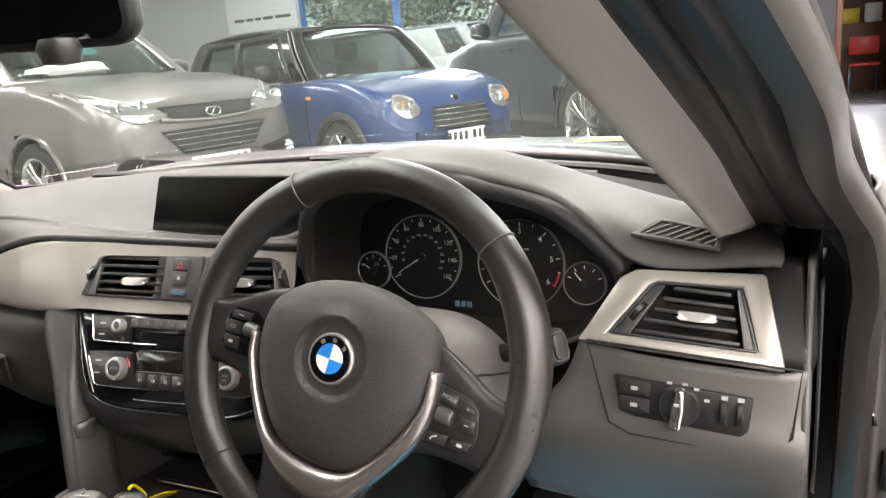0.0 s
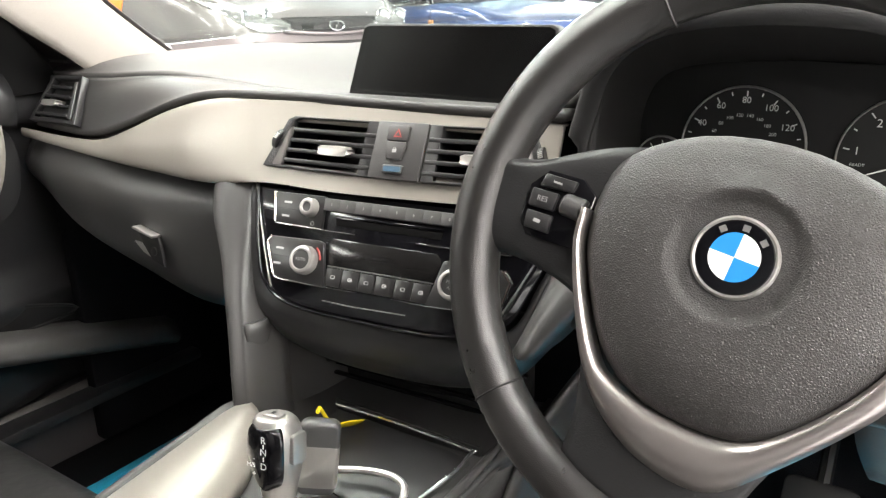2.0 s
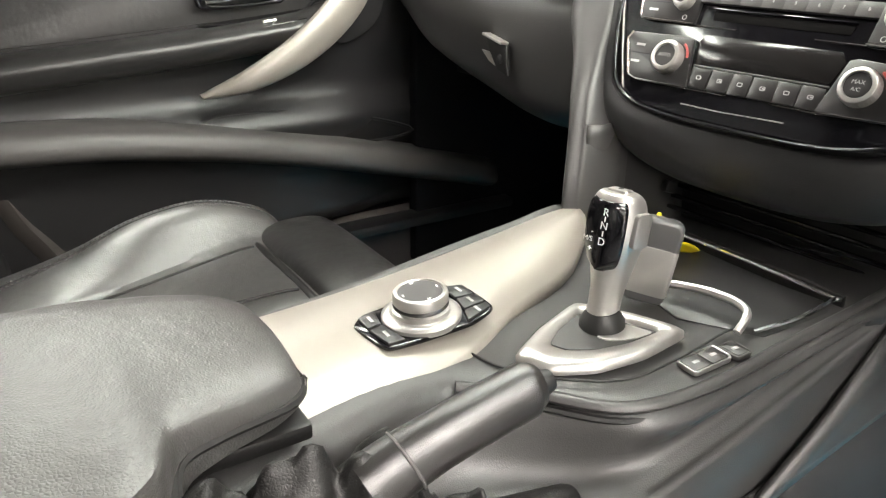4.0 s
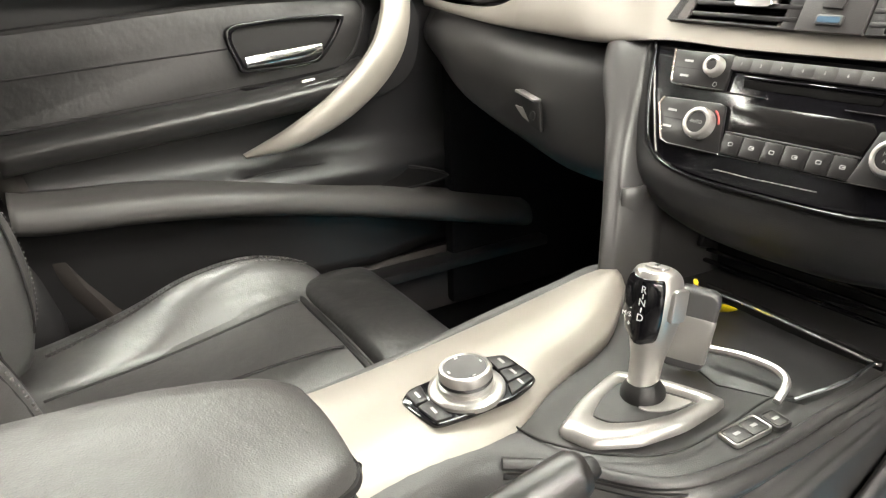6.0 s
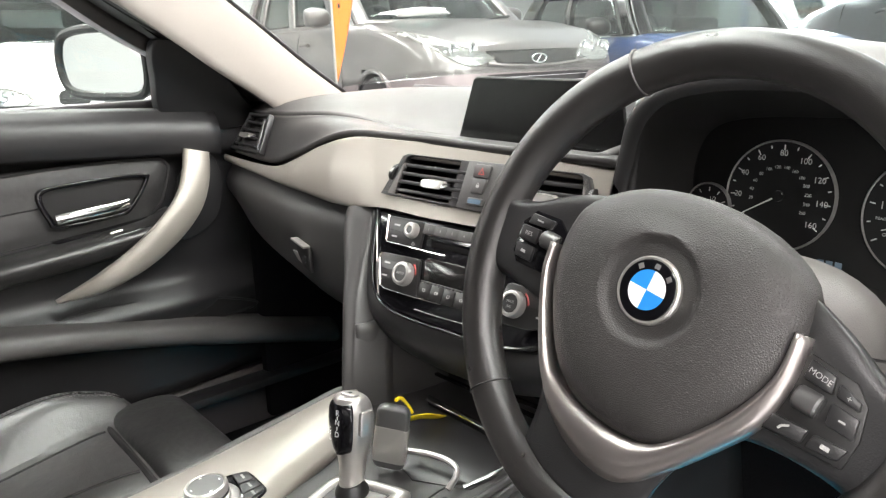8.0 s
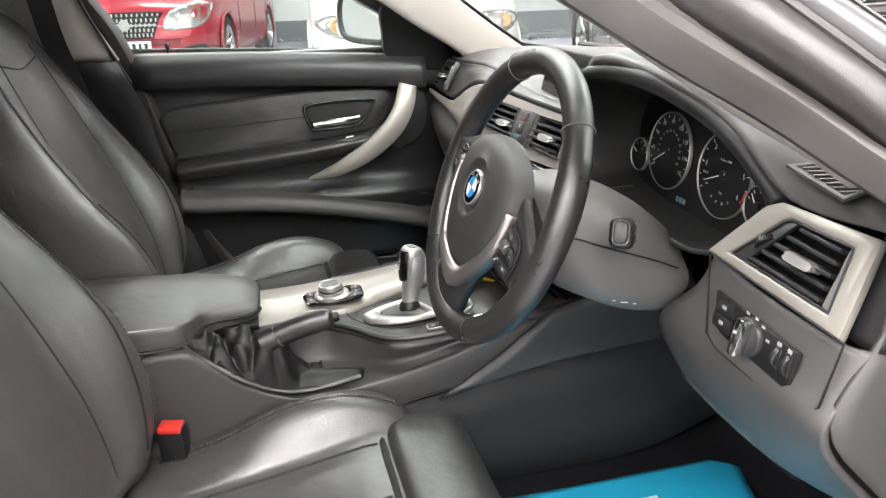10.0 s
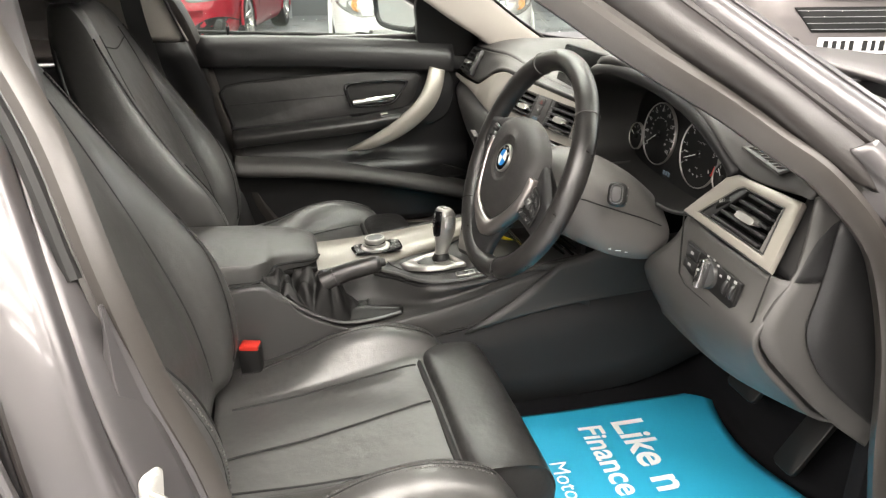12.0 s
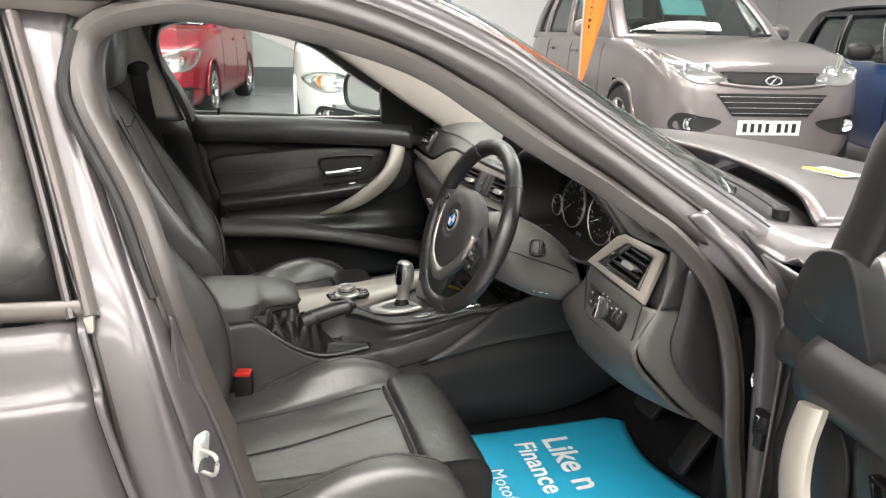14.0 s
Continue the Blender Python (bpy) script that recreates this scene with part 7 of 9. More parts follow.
foot = [[on(x, y, z) for x, y, z in r] for r in (
    ((-0.062, -0.085, 0.008), (-0.030, -0.112, 0.012), (0.0, -0.120, 0.014), (0.034, -0.112, 0.012), (0.064, -0.078, 0.008)),
    ((-0.052, -0.118, 0.008), (-0.028, -0.134, 0.011), (0.0, -0.139, 0.012), (0.030, -0.136, 0.011), (0.052, -0.118, 0.008)),
    ((-0.050, -0.150, 0.006), (-0.028, -0.155, 0.008), (0.0, -0.157, 0.009), (0.028, -0.156, 0.008), (0.050, -0.151, 0.006)))]
part("lower_spoke", patch(foot, 4, 4), DARK, sw_, "black lower spoke", solid=-0.014)
# spoke keys
SPOKE_KEYS = {1: [((0.1005, 0.0094), (0.1164, 0.0067), (0.1185, -0.0035), (0.1011, -0.0023)), ((0.1194, 0.0047), (0.1330, 0.0003), (0.1342, -0.0045), (0.1208, -0.0032)), ((0.1202, -0.0068), (0.1359, -0.0079), (0.1387, -0.0200), (0.1222, -0.0192)),
                  ((0.0956, -0.0286), (0.1168, -0.0270), (0.1162, -0.0356), (0.0940, -0.0388)), ((0.1201, -0.0273), (0.1386, -0.0254), (0.1363, -0.0336), (0.1190, -0.0358))],
              -1: [((-0.1250, 0.0075), (-0.1030, 0.0090), (-0.1040, 0.0015), (-0.1262, -0.0012)), ((-0.1300, -0.0035), (-0.1120, -0.0018), (-0.1115, -0.0135), (-0.1288, -0.0150)), ((-0.1282, -0.0175), (-0.1110, -0.0160), (-0.1090, -0.0275), (-0.1262, -0.0285))]}
BANKS = {1: [(0.0985, 0.0118), (0.1265, 0.0086), (0.1362, -0.0004), (0.1408, -0.0190), (0.1396, -0.0370), (0.0925, -0.0402), (0.0948, -0.0167), (0.0950, 0.0060)],
         -1: [(-0.1010, 0.0120), (-0.1250, 0.0100), (-0.1335, -0.0020), (-0.1310, -0.0260), (-0.1240, -0.0330), (-0.0880, -0.0300), (-0.0900, 0.0050)]}
for s in (-1, 1):
    bk = part("key_bank", prism(BANKS[s][::-1] if s > 0 else BANKS[s], 0.003, WM @ pose(0, 0, 0.0118), 0.0012), BLACK if s > 0 else GLOSS, sw_, "black bank of wheel keys")
    for pts in SPOKE_KEYS[s]:
        part("spoke_key", prism(pts[::-1] if s > 0 else pts, 0.0042, WM @ pose(0, 0, 0.0138), 0.0012), DARK, bk)
    rx_, ry_ = (0.1086, -0.0132) if s > 0 else (-0.1005, -0.0062)
    part("roller_well", prism(round_rect(0.0175, 0.0135, 0.002), 0.001, WM @ pose(rx_, ry_, 0.0146), 0), SEAM, bk)
    part("roller", lathe([(0.0060, -0.0072), (0.0072, -0.0058), (0.0072, 0.0058), (0.0060, 0.0072)], WM @ pose(rx_, ry_, 0.0146, 0, 90, 0), 20, True), ROLLER, bk)
    if s > 0:
        letters("MODE", 0.0050, WM @ pose(0.1092, 0.0026, 0.0182, 0, 0, -8), MARK, bk, depth=0.0)
        letters("+", 0.0055, WM @ pose(0.1270, -0.0008, 0.0182), MARK, bk, depth=0.0)
        part("key_symbol", box(0.0040, 0.0010, 0.0003, WM @ pose(0.1295, -0.0135, 0.0182), 0), MARK, bk)
        part("phone_symbol", tube(cr([on(0.1025, -0.0345, 0.0183), on(0.1040, -0.0320, 0.0183), on(0.1075, -0.0300, 0.0183)], 4), 0.0008, 6), MARK, bk)
        part("voice_symbol", box(0.0050, 0.0026, 0.0003, WM @ pose(0.1285, -0.0305, 0.0182), 0), MARK, bk)
    else:
        letters("RES", 0.0048, WM @ pose(-0.1206, -0.0084, 0.0182, 0, 0, 4), MARK, bk, depth=0.0)
        part("key_symbol", box(0.0045, 0.0022, 0.0003, WM @ pose(-0.1186, -0.0222, 0.0182), 0), MARK, bk)
        part("key_symbol", box(0.0060, 0.0012, 0.0003, WM @ pose(-0.1150, 0.0042, 0.0182), 0), MARK, bk)


# ---- front seats ----
def dashes(pts, r, on=0.0042, off=0.0026):
    """A row of stitches along a line."""
    out, run, carry = [], [], 0.0
    fine = [a.lerp(b, k / 8) for a, b in zip(pts[:-1], pts[1:]) for k in range(8)]
    for a, b in zip(fine[:-1], fine[1:]):
        carry += (b - a).length
        if carry % (on + off) < on:
            run.append(a)
        else:
            if len(run) > 1:
                out.append(tube([run[0], run[-1]], r, 5, (0.2, 0.1, 1)))
            run = []
    return join(*out)


def seat(cx, dy, s, label, grp, dz=0.0):
    """s = 1 when the console lies at lower x."""
    th = thing("front_seat", (cx, -0.3 + dy, 0.27), label, "car seat", grp)

    def p(x, y, z):
        return V(cx + s * x, y + dy, z + dz)

    fix = (lambda b: b) if s > 0 else (lambda b: (bmesh.ops.reverse_faces(b, faces=b.faces), b)[1])
    # cushion: across from the outer side round the top to the inner side
    cush = []
    for y, top, bol, lo in ((-0.485, 0.405, 0.005, 0.30), (-0.43, 0.408, 0.010, 0.29), (-0.34, 0.412, 0.032, 0.28), (-0.26, 0.420, 0.056, 0.27), (-0.18, 0.430, 0.058, 0.27), (-0.118, 0.434, 0.042, 0.28), (-0.070, 0.42, 0.032, 0.30), (-0.035, 0.39, 0.012, 0.31)):
        m = 0.78 + 0.27 * min(1.0, (y + 0.485) / 0.367)
        cush.append([p(x, y, z) for x, z in ((-0.245, lo), (-0.262, lo + 0.08), (-0.255, top + bol * 0.55), (-0.225, top + bol), (-0.195, top + bol * 0.92), (-0.168 * m, top + bol * 0.3), (-0.14 * m, top), (0, top + 0.004), (0.14 * m, top), (0.168 * m, top + bol * 0.3), (0.195, top + bol * 0.92), (0.225, top + bol), (0.255, top + bol * 0.55), (0.262, lo + 0.08), (0.245, lo))])
    cu = part("seat_cushion", fix(patch(cush, 5, 3)), LEATHER, th, "black leather cushion with raised bolsters", solid=0.01)

    def lines(net, f, g=None, k=0.0, lift=V(0, 0, 0)):
        """A line that lies on the skin along one of its columns, or between two."""
        one = cr([r[f] for r in net], 5)
        two = cr([r[f if g is None else g] for r in net], 5)
        return [u.lerp(v, k) + lift for u, v in zip(one, two)]

    for f, g in ((6, 5), (8, 9)):
        part("bolster_seam", tube(lines(cush, f, lift=V(0, 0, 0.0005))[3:26], 0.0022, 6), SEAM, cu)
    for f, g in ((3, 4), (11, 10)):
        part("bolster_groove", tube(lines(cush, f, g, 0.44, V(0, 0, 0.0020))[4:31], 0.0022, 6), SEAM, cu)
        for k in (0.25, 0.62):
            part("bolster_stitch", dashes(lines(cush, f, g, k, V(0, 0, 0.0032))[4:31], 0.0012), STITCH, cu)
    part("thigh_gap", tube(cr([p(-0.172, -0.109, 0.428), p(-0.10, -0.110, 0.434), p(0.10, -0.110, 0.434), p(0.172, -0.109, 0.428)], 5), 0.006, 8), SEAM, cu)
    part("panel_seam", tube([q + V(s * (0.035 - 0.0022 * i), 0, 0.001) for i, q in enumerate(lines(cush, 7)[2:26])], 0.0020, 6), SEAM, cu)
    # sliding thigh support
    ts = []
    for y, top, lo, w in ((-0.106, 0.405, 0.36, 0.170), (-0.100, 0.432, 0.345, 0.180), (-0.085, 0.446, 0.33, 0.186), (-0.04, 0.449, 0.315, 0.190), (0.0, 0.444, 0.305, 0.190), (0.022, 0.428, 0.30, 0.188), (0.036, 0.395, 0.295, 0.184), (0.034, 0.345, 0.29, 0.178)):
        ts.append([p(x, y, z) for x, z in ((-w * 0.96, lo), (-w * 1.01, (lo + top) / 2), (-w, top - 0.012), (-w * 0.93, top), (0, top + 0.003), (w * 0.93, top), (w, top - 0.012), (w * 1.01, (lo + top) / 2), (w * 0.96, lo))])
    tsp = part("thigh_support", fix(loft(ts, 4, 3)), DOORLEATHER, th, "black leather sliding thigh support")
    part("thigh_seam", tube(cr([p(-0.185, 0.012, 0.418), p(0.0, 0.032, 0.412), p(0.185, 0.012, 0.418)], 8), 0.0016, 6), SEAM, tsp)
    part("cushion_base", prism(round_rect(0.44, 0.42, 0.05), 0.13, Matrix.Translation(p(0, -0.26, 0.265)), 0.02), DARK, th)
    part("seat_lever", prism(round_rect(0.03, 0.09, 0.012), 0.02, fr(p(0.262, -0.02, 0.335), (0, 0, 1), (0, 1, 0)), 0.004), BLACK, th)
    # backrest
    bk = []
    for z, yc, bol, w, r in ((0.43, -0.485, 0.030, 0.225, 0.10), (0.50, -0.494, 0.056, 0.24, 0.11), (0.58, -0.512, 0.070, 0.252, 0.11), (0.66, -0.540, 0.070, 0.262, 0.11), (0.74, -0.570, 0.046, 0.262, 0.105), (0.82, -0.602, 0.026, 0.252, 0.10), (0.90, -0.634, 0.012, 0.232, 0.09), (0.97, -0.662, 0.004, 0.205, 0.08), (1.02, -0.684, 0.0, 0.175, 0.065), (1.05, -0.706, -0.004, 0.145, 0.045), (1.056, -0.73, -0.01, 0.115, 0.02)):
        bk.append([p(x, y, z) for x, y in ((-w * 0.93, yc - r), (-w, yc - r * 0.45), (-w * 0.985, yc + bol * 0.6), (-w * 0.90, yc + bol), (-w * 0.74, yc + bol * 0.8), (-w * 0.58, yc + 0.004), (-w * 0.3, yc), (0, yc - 0.003), (w * 0.3, yc), (w * 0.58, yc + 0.004), (w * 0.74, yc + bol * 0.8), (w * 0.90, yc + bol), (w * 0.985, yc + bol * 0.6), (w, yc - r * 0.45), (w * 0.93, yc - r))])
    br = part("backrest", fix(patch(bk, 4, 3)), LEATHER, th, "black leather backrest with side bolsters", solid=-0.008)
    def bp(z, f):
        zs = [r[0].z for r in bk]
        z += dz
        for i in range(len(zs) - 1):
            if zs[i] <= z <= zs[i + 1]:
                k = (z - zs[i]) / (zs[i + 1] - zs[i])
                return bk[i][f].lerp(bk[i + 1][f], k)
    for f, g in ((3, 2), (11, 12)):
        part("bolster_groove", tube(lines(bk, f, g, 0.27, V(0, 0.0032, 0))[3:38], 0.0022, 6), SEAM, br)
        for k in (0.12, 0.42):
            part("bolster_stitch", dashes(lines(bk, f, g, k, V(0, 0.0042, 0))[3:38], 0.0013), STITCH, br)
    for f in (5, 9):
        part("backrest_seam", tube(lines(bk, f, lift=V(0, 0.0002, 0))[2:38], 0.0017, 6), SEAM, br)
    for f, g in ((3, 4), (11, 10)):
        one, two = lines(bk, f, lift=V(0, 0.002, 0)), lines(bk, g, lift=V(0, 0.003, 0))
        part("side_seam", tube([two[i].lerp(one[i], max(0.0, min(1.0, (i - 6) / 14)) ** 1.5) + V(0, 0.003, 0) for i in range(3, 21)], 0.0016, 6), SEAM, br)
    part("shoulder_seam", tube(cr([bp(0.97, 5) + V(0, 0.002, 0), bp(0.955, 7) + V(0, 0.003, 0), bp(0.97, 9) + V(0, 0.002, 0)], 6), 0.0015, 6), SEAM, br)
    part("seat_back_shell", fix(patch([[p(x * k, y, z) for x in (-0.24, -0.12, 0, 0.12, 0.24)] for y, z, k in ((-0.60, 0.40, 0.9), (-0.65, 0.60, 1.0), (-0.71, 0.80, 0.98), (-0.745, 0.97, 0.8), (-0.755, 1.04, 0.5))], 4, 4)), DARK, th, solid=0.01)
    # headrest on two posts
    for x in (-0.06, 0.06):
        post = part("headrest_post", tube([p(x, -0.722, 1.04), p(x, -0.737, 1.14)], 0.0065, 10, (1, 0, 0)), CHROME, th, "chrome headrest post")
        part("post_guide", lathe([(0.016, -0.004), (0.016, 0.004), (0.011, 0.008), (0.007, 0.008)], Matrix.Translation(p(x, -0.722, 1.052)), 16), BLACK, post)
    hr = []
    for z, w, yf, yb in ((1.058, 0.105, -0.688, -0.765), (1.072, 0.128, -0.668, -0.78), (1.13, 0.140, -0.655, -0.79), (1.20, 0.138, -0.650, -0.79), (1.248, 0.122, -0.668, -0.782), (1.268, 0.10, -0.695, -0.77)):
        hr.append([p(x, y, z) for x, y in ((-w, (yf + yb) / 2), (-w * 0.93, yf - 0.012), (-w * 0.5, yf), (0, yf + 0.003), (w * 0.5, yf), (w * 0.93, yf - 0.012), (w, (yf + yb) / 2), (w * 0.9, yb + 0.012), (0, yb), (-w * 0.9, yb + 0.012))])
    part("headrest", fix(loft(hr, 4, 4)), LEATHER, th, "black leather headrest")
    return th


seat(0.395, 0.0, 1, "black leather driver's seat with stitched bolsters", "front seats")
seat(-0.385, -0.010, -1, "black leather passenger seat with stitched bolsters", "front seats", 0.004)
bk_ = thing("seat_belt_buckle", (0.17, -0.43, 0.42), "black seat belt buckle with a red release button", "buckle")
BMx = fr((0.176, -0.418, 0.432), (0.25, 1, 0), (0, -0.06, 1))
part("buckle_case", prism(round_rect(0.040, 0.095, 0.006), 0.024, BMx @ pose(0, 0, -0.013), 0.004), BLACK, bk_)
part("release_button", prism(round_rect(0.036, 0.011, 0.004), 0.026, BMx @ pose(0, 0.0435, -0.013), 0.003), RED, bk_, "red release button")


# ---- front doors ----
def front_door(name, T, label, flip, opened):
    """The inner side of a passenger's door, carried by T."""
    th = thing(name, T @ V(-0.78, 0.0, 0.35) if not opened else T @ V(-0.78, 0.30, 0.35), label, "car door")

    def fix(bm):
        bm.transform(T)
        if flip:
            bmesh.ops.reverse_faces(bm, faces=bm.faces)
        return bm

    # depth of the card at a height: in from the outer skin
    rows = []
    for y, zt in ((-0.535, 0.944), (-0.47, 0.942), (-0.30, 0.935), (-0.10, 0.925), (0.10, 0.912), (0.22, 0.902), (0.31, 0.893)):
        e = 0.02 if y in (-0.535,) else 0.0
        f = 0.030 if y > 0.2 else 0.0
        yo = lambda z: y + (0.13 * max(0.0, (0.85 - z)) if y < -0.4 else 0.0)
        rows.append([V(x - e - f, yo(z), z) for x, z in ((-0.800, zt - 0.012), (-0.775, zt), (-0.752, zt - 0.003), (-0.728, zt - 0.018), (-0.716, zt - 0.05), (-0.722, zt - 0.072), (-0.742, zt - 0.085), (-0.746, 0.79), (-0.744, 0.73), (-0.738, 0.69), (-0.745, 0.64), (-0.745, 0.60), (-0.725, 0.575), (-0.712, 0.555), (-0.716, 0.535), (-0.735, 0.50), (-0.742, 0.44), (-0.745, 0.37))])
    body = part("door_card", fix(patch(rows, 4, 3)), DARK, th, "dark moulded door card", solid=0.012)
    part("upper_pad", fix(patch([[V(-0.735, y, z + 0.004), V(-0.7115, y, z - 0.022), V(-0.7085, y, z - 0.05), V(-0.7165, y, z - 0.074)] for y, z in ((-0.525, 0.94), (-0.30, 0.935), (-0.10, 0.925), (0.10, 0.912), (0.19, 0.904))], 4, 4)), DARK, th, "soft dark upper door pad", solid=-0.006)
    # leather insert with its piping
    ins = [(-0.462, 0.806), (-0.30, 0.822), (-0.115, 0.834), (0.06, 0.832), (0.090, 0.822), (0.092, 0.800), (0.050, 0.728), (-0.111, 0.712), (-0.428, 0.690), (-0.448, 0.70), (-0.462, 0.75)]
    smooth = cr2(ins, 3)
    DM = Matrix(((0, 0, 1, -0.740), (1, 0, 0, 0), (0, 1, 0, 0), (0, 0, 0, 1)))
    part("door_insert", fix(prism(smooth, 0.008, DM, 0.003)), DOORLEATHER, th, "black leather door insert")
    part("insert_groove", fix(tube([DM @ V(x, y, 0.005) for x, y in smooth], 0.0045, 6, (1, 0, 0), True)), SEAM, th)
    part("insert_seam", fix(tube(cr([(-0.7315, -0.455, 0.755), (-0.7315, -0.2, 0.768), (-0.7315, -0.115, 0.772)], 5), 0.0016, 6)), SEAM, th)
    # handle bowl and lever
    bo = cr2([(-0.131, 0.797), (-0.085, 0.808), (0.042, 0.810), (0.053, 0.795), (0.018, 0.747), (-0.011, 0.738), (-0.104, 0.734), (-0.120, 0.750)], 4)
    bi = [(-0.037 + (x + 0.037) * 0.90, 0.773 + (y - 0.773) * 0.84) for x, y in bo]
    hb_ = part("handle_bezel", fix(hollow(bo, bi, 0.016, DM @ pose(0, 0, 0.003), 0.002)), GLOSS, th)
    part("handle_bowl", fix(prism(bi, 0.001, DM @ pose(0, 0, 0.0085), 0)), BLACK, hb_)
    part("door_handle", fix(sweep(cr([(-0.716, -0.108, 0.751), (-0.711, -0.06, 0.756), (-0.709, -0.015, 0.760), (-0.716, 0.012, 0.762)], 6), oval(0.0035, 0.0090, 12), (0, 0, 1))), CHROME, hb_, "chrome door handle")
    # armrest ledge, switch panel
    al = [[V(x, y, z) for x, z in ((-0.745, z0 + 0.012), (-0.705, z0 + 0.010), (-0.684, z0), (-0.682, z0 - 0.014), (-0.70, z0 - 0.034), (-0.745, z0 - 0.045))] for y, z0 in ((-0.452, 0.672), (-0.40, 0.677), (-0.27, 0.686), (-0.12, 0.698), (0.03, 0.715), (0.085, 0.728))]
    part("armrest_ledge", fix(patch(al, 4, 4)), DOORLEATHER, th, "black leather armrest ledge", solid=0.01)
    sp_ = part("window_switch", fix(patch([[V(-0.730, -0.118, 0.708), V(-0.694, -0.100, 0.698)], [V(-0.730, -0.03, 0.716), V(-0.690, -0.025, 0.706)], [V(-0.730, 0.045, 0.724), V(-0.690, 0.035, 0.714)]], 3, 3)), GLOSS, th, "gloss window switch panel", solid=-0.006)
    part("switch_key", fix(box(0.018, 0.022, 0.006, pose(-0.706, -0.020, 0.7155, 5, -14, 0), 0.002)), SILVER, sp_)
    # the pull: a broad curved blade
    cl = [V(-0.698, 0.140, 0.842), V(-0.682, 0.128, 0.800), V(-0.670, 0.105, 0.755), V(-0.663, 0.062, 0.712), V(-0.663, 0.005, 0.672), V(-0.670, -0.06, 0.640), V(-0.684, -0.10, 0.625), V(-0.698, -0.132, 0.615)]
    w = [0.024, 0.026, 0.027, 0.026, 0.023, 0.017, 0.010, 0.003]
    fine, fw = cr(cl, 5), [x.x for x in cr([(k, 0, 0) for k in w], 5)]
    rows = []
    for (q, side, u), k in zip(frames(fine, (1, 0, 0)), fw):
        n = V(1, 0, 0)
        side = (fine[-1] - fine[0]).cross(n).normalized() if side.length == 0 else side
        rows.append([q - side * k - n * 0.009, q - side * k * 0.97 - n * 0.002, q - side * k * 0.8 + n * 0.002, q - side * k * 0.4 + n * 0.005, q + n * 0.006, q + side * k * 0.4 + n * 0.005, q + side * k * 0.8 + n * 0.002, q + side * k * 0.97 - n * 0.002, q + side * k - n * 0.009, q - n * 0.012])
    pb = grid(rows, True)
    cap_ends(pb, len(rows))
    part("door_pull", fix(pb), SATIN, th, "satin champagne door pull")
    # speaker panel ahead of the pull, map pocket with its ridge
    part("speaker_panel", fix(prism(cr2([(0.10, 0.68), (0.15, 0.685), (0.185, 0.72), (0.195, 0.79), (0.17, 0.83), (0.11, 0.79)], 4), 0.006, DM @ pose(0, 0, 0.001), 0.002)), DARK, th)
    rid = [[V(x, y, z) for x, z in ((-0.742, z0 + 0.01), (-0.700, z0 + 0.004), (-0.688, z0 - 0.008), (-0.690, z0 - 0.026), (-0.735, z0 - 0.042))] for y, z0 in ((-0.455, 0.594), (-0.41, 0.586), (-0.28, 0.577), (-0.14, 0.558), (0.0, 0.531), (0.15, 0.494), (0.28, 0.460), (0.40, 0.428))]
    part("pocket_ridge", fix(patch(rid, 4, 4)), SOFT, th, "grey ridge of the map pocket", solid=-0.006)
    po = cr2([(-0.142, 0.566), (-0.09, 0.580), (0.02, 0.573), (0.15, 0.548), (0.24, 0.515), (0.15, 0.506), (0.06, 0.520), (-0.08, 0.548)], 4)
    mp = part("map_pocket", fix(prism(po, 0.003, DM @ pose(0, 0, 0.012), 0.001)), BLACK, th, "black oval map pocket")
    part("pocket_rim", fix(tube([DM @ V(x, y, 0.014) for x, y in po], 0.0028, 6, (1, 0, 0), True)), DARK, mp)
    part("lock_pin", fix(lathe([(0.0045, -0.004), (0.0045, 0.010), (0.0055, 0.012), (0.0055, 0.020), (0.004, 0.022)], pose(-0.765, -0.440, 0.945), 12)), BLACK, th)
    part("window_channel", fix(sweep(cr([(-0.79, -0.535, 0.952), (-0.79, -0.16, 0.936), (-0.79, 0.15, 0.916)], 5), oval(0.006, 0.005, 8))), BLACK, th)
    # window, frame and mirror corner
    wp = []
    for k in range(7):
        y = -0.545 + 0.69 * k / 6
        zt = 1.235 if y < -0.40 else 1.235 - (y + 0.40) * 0.42 - max(0, y) * 0.35
        zb = 0.945 - 0.03 * k / 6
        wp.append([V(-0.792 + (z - 0.93) * 0.60, y, z) for z in (zb, zb + (zt - zb) / 3, zb + 2 * (zt - zb) / 3, zt)])
    wn_ = part("window_pane", fix(grid(wp)), GLASS, th, "clear side window", solid=0.004)
    wn_.visible_shadow = False
    fr_pts = [(-0.765, -0.575, 0.935), (-0.735, -0.595, 1.0), (-0.67, -0.645, 1.10), (-0.61, -0.668, 1.19), (-0.588, -0.625, 1.243), (-0.588, -0.45, 1.258), (-0.595, -0.30, 1.245), (-0.615, -0.16, 1.20), (-0.645, -0.03, 1.13), (-0.675, 0.08, 1.055), (-0.705, 0.18, 0.985), (-0.73, 0.27, 0.915)]
    part("window_frame", fix(sweep(cr([V(*q) + V(-0.022, 0, 0) for q in fr_pts], 5), [(-0.008, -0.009), (0.008, -0.009), (0.008, 0.009), (-0.008, 0.009)], (1, 0, 0.3))), RUBBER, th, "black window frame")
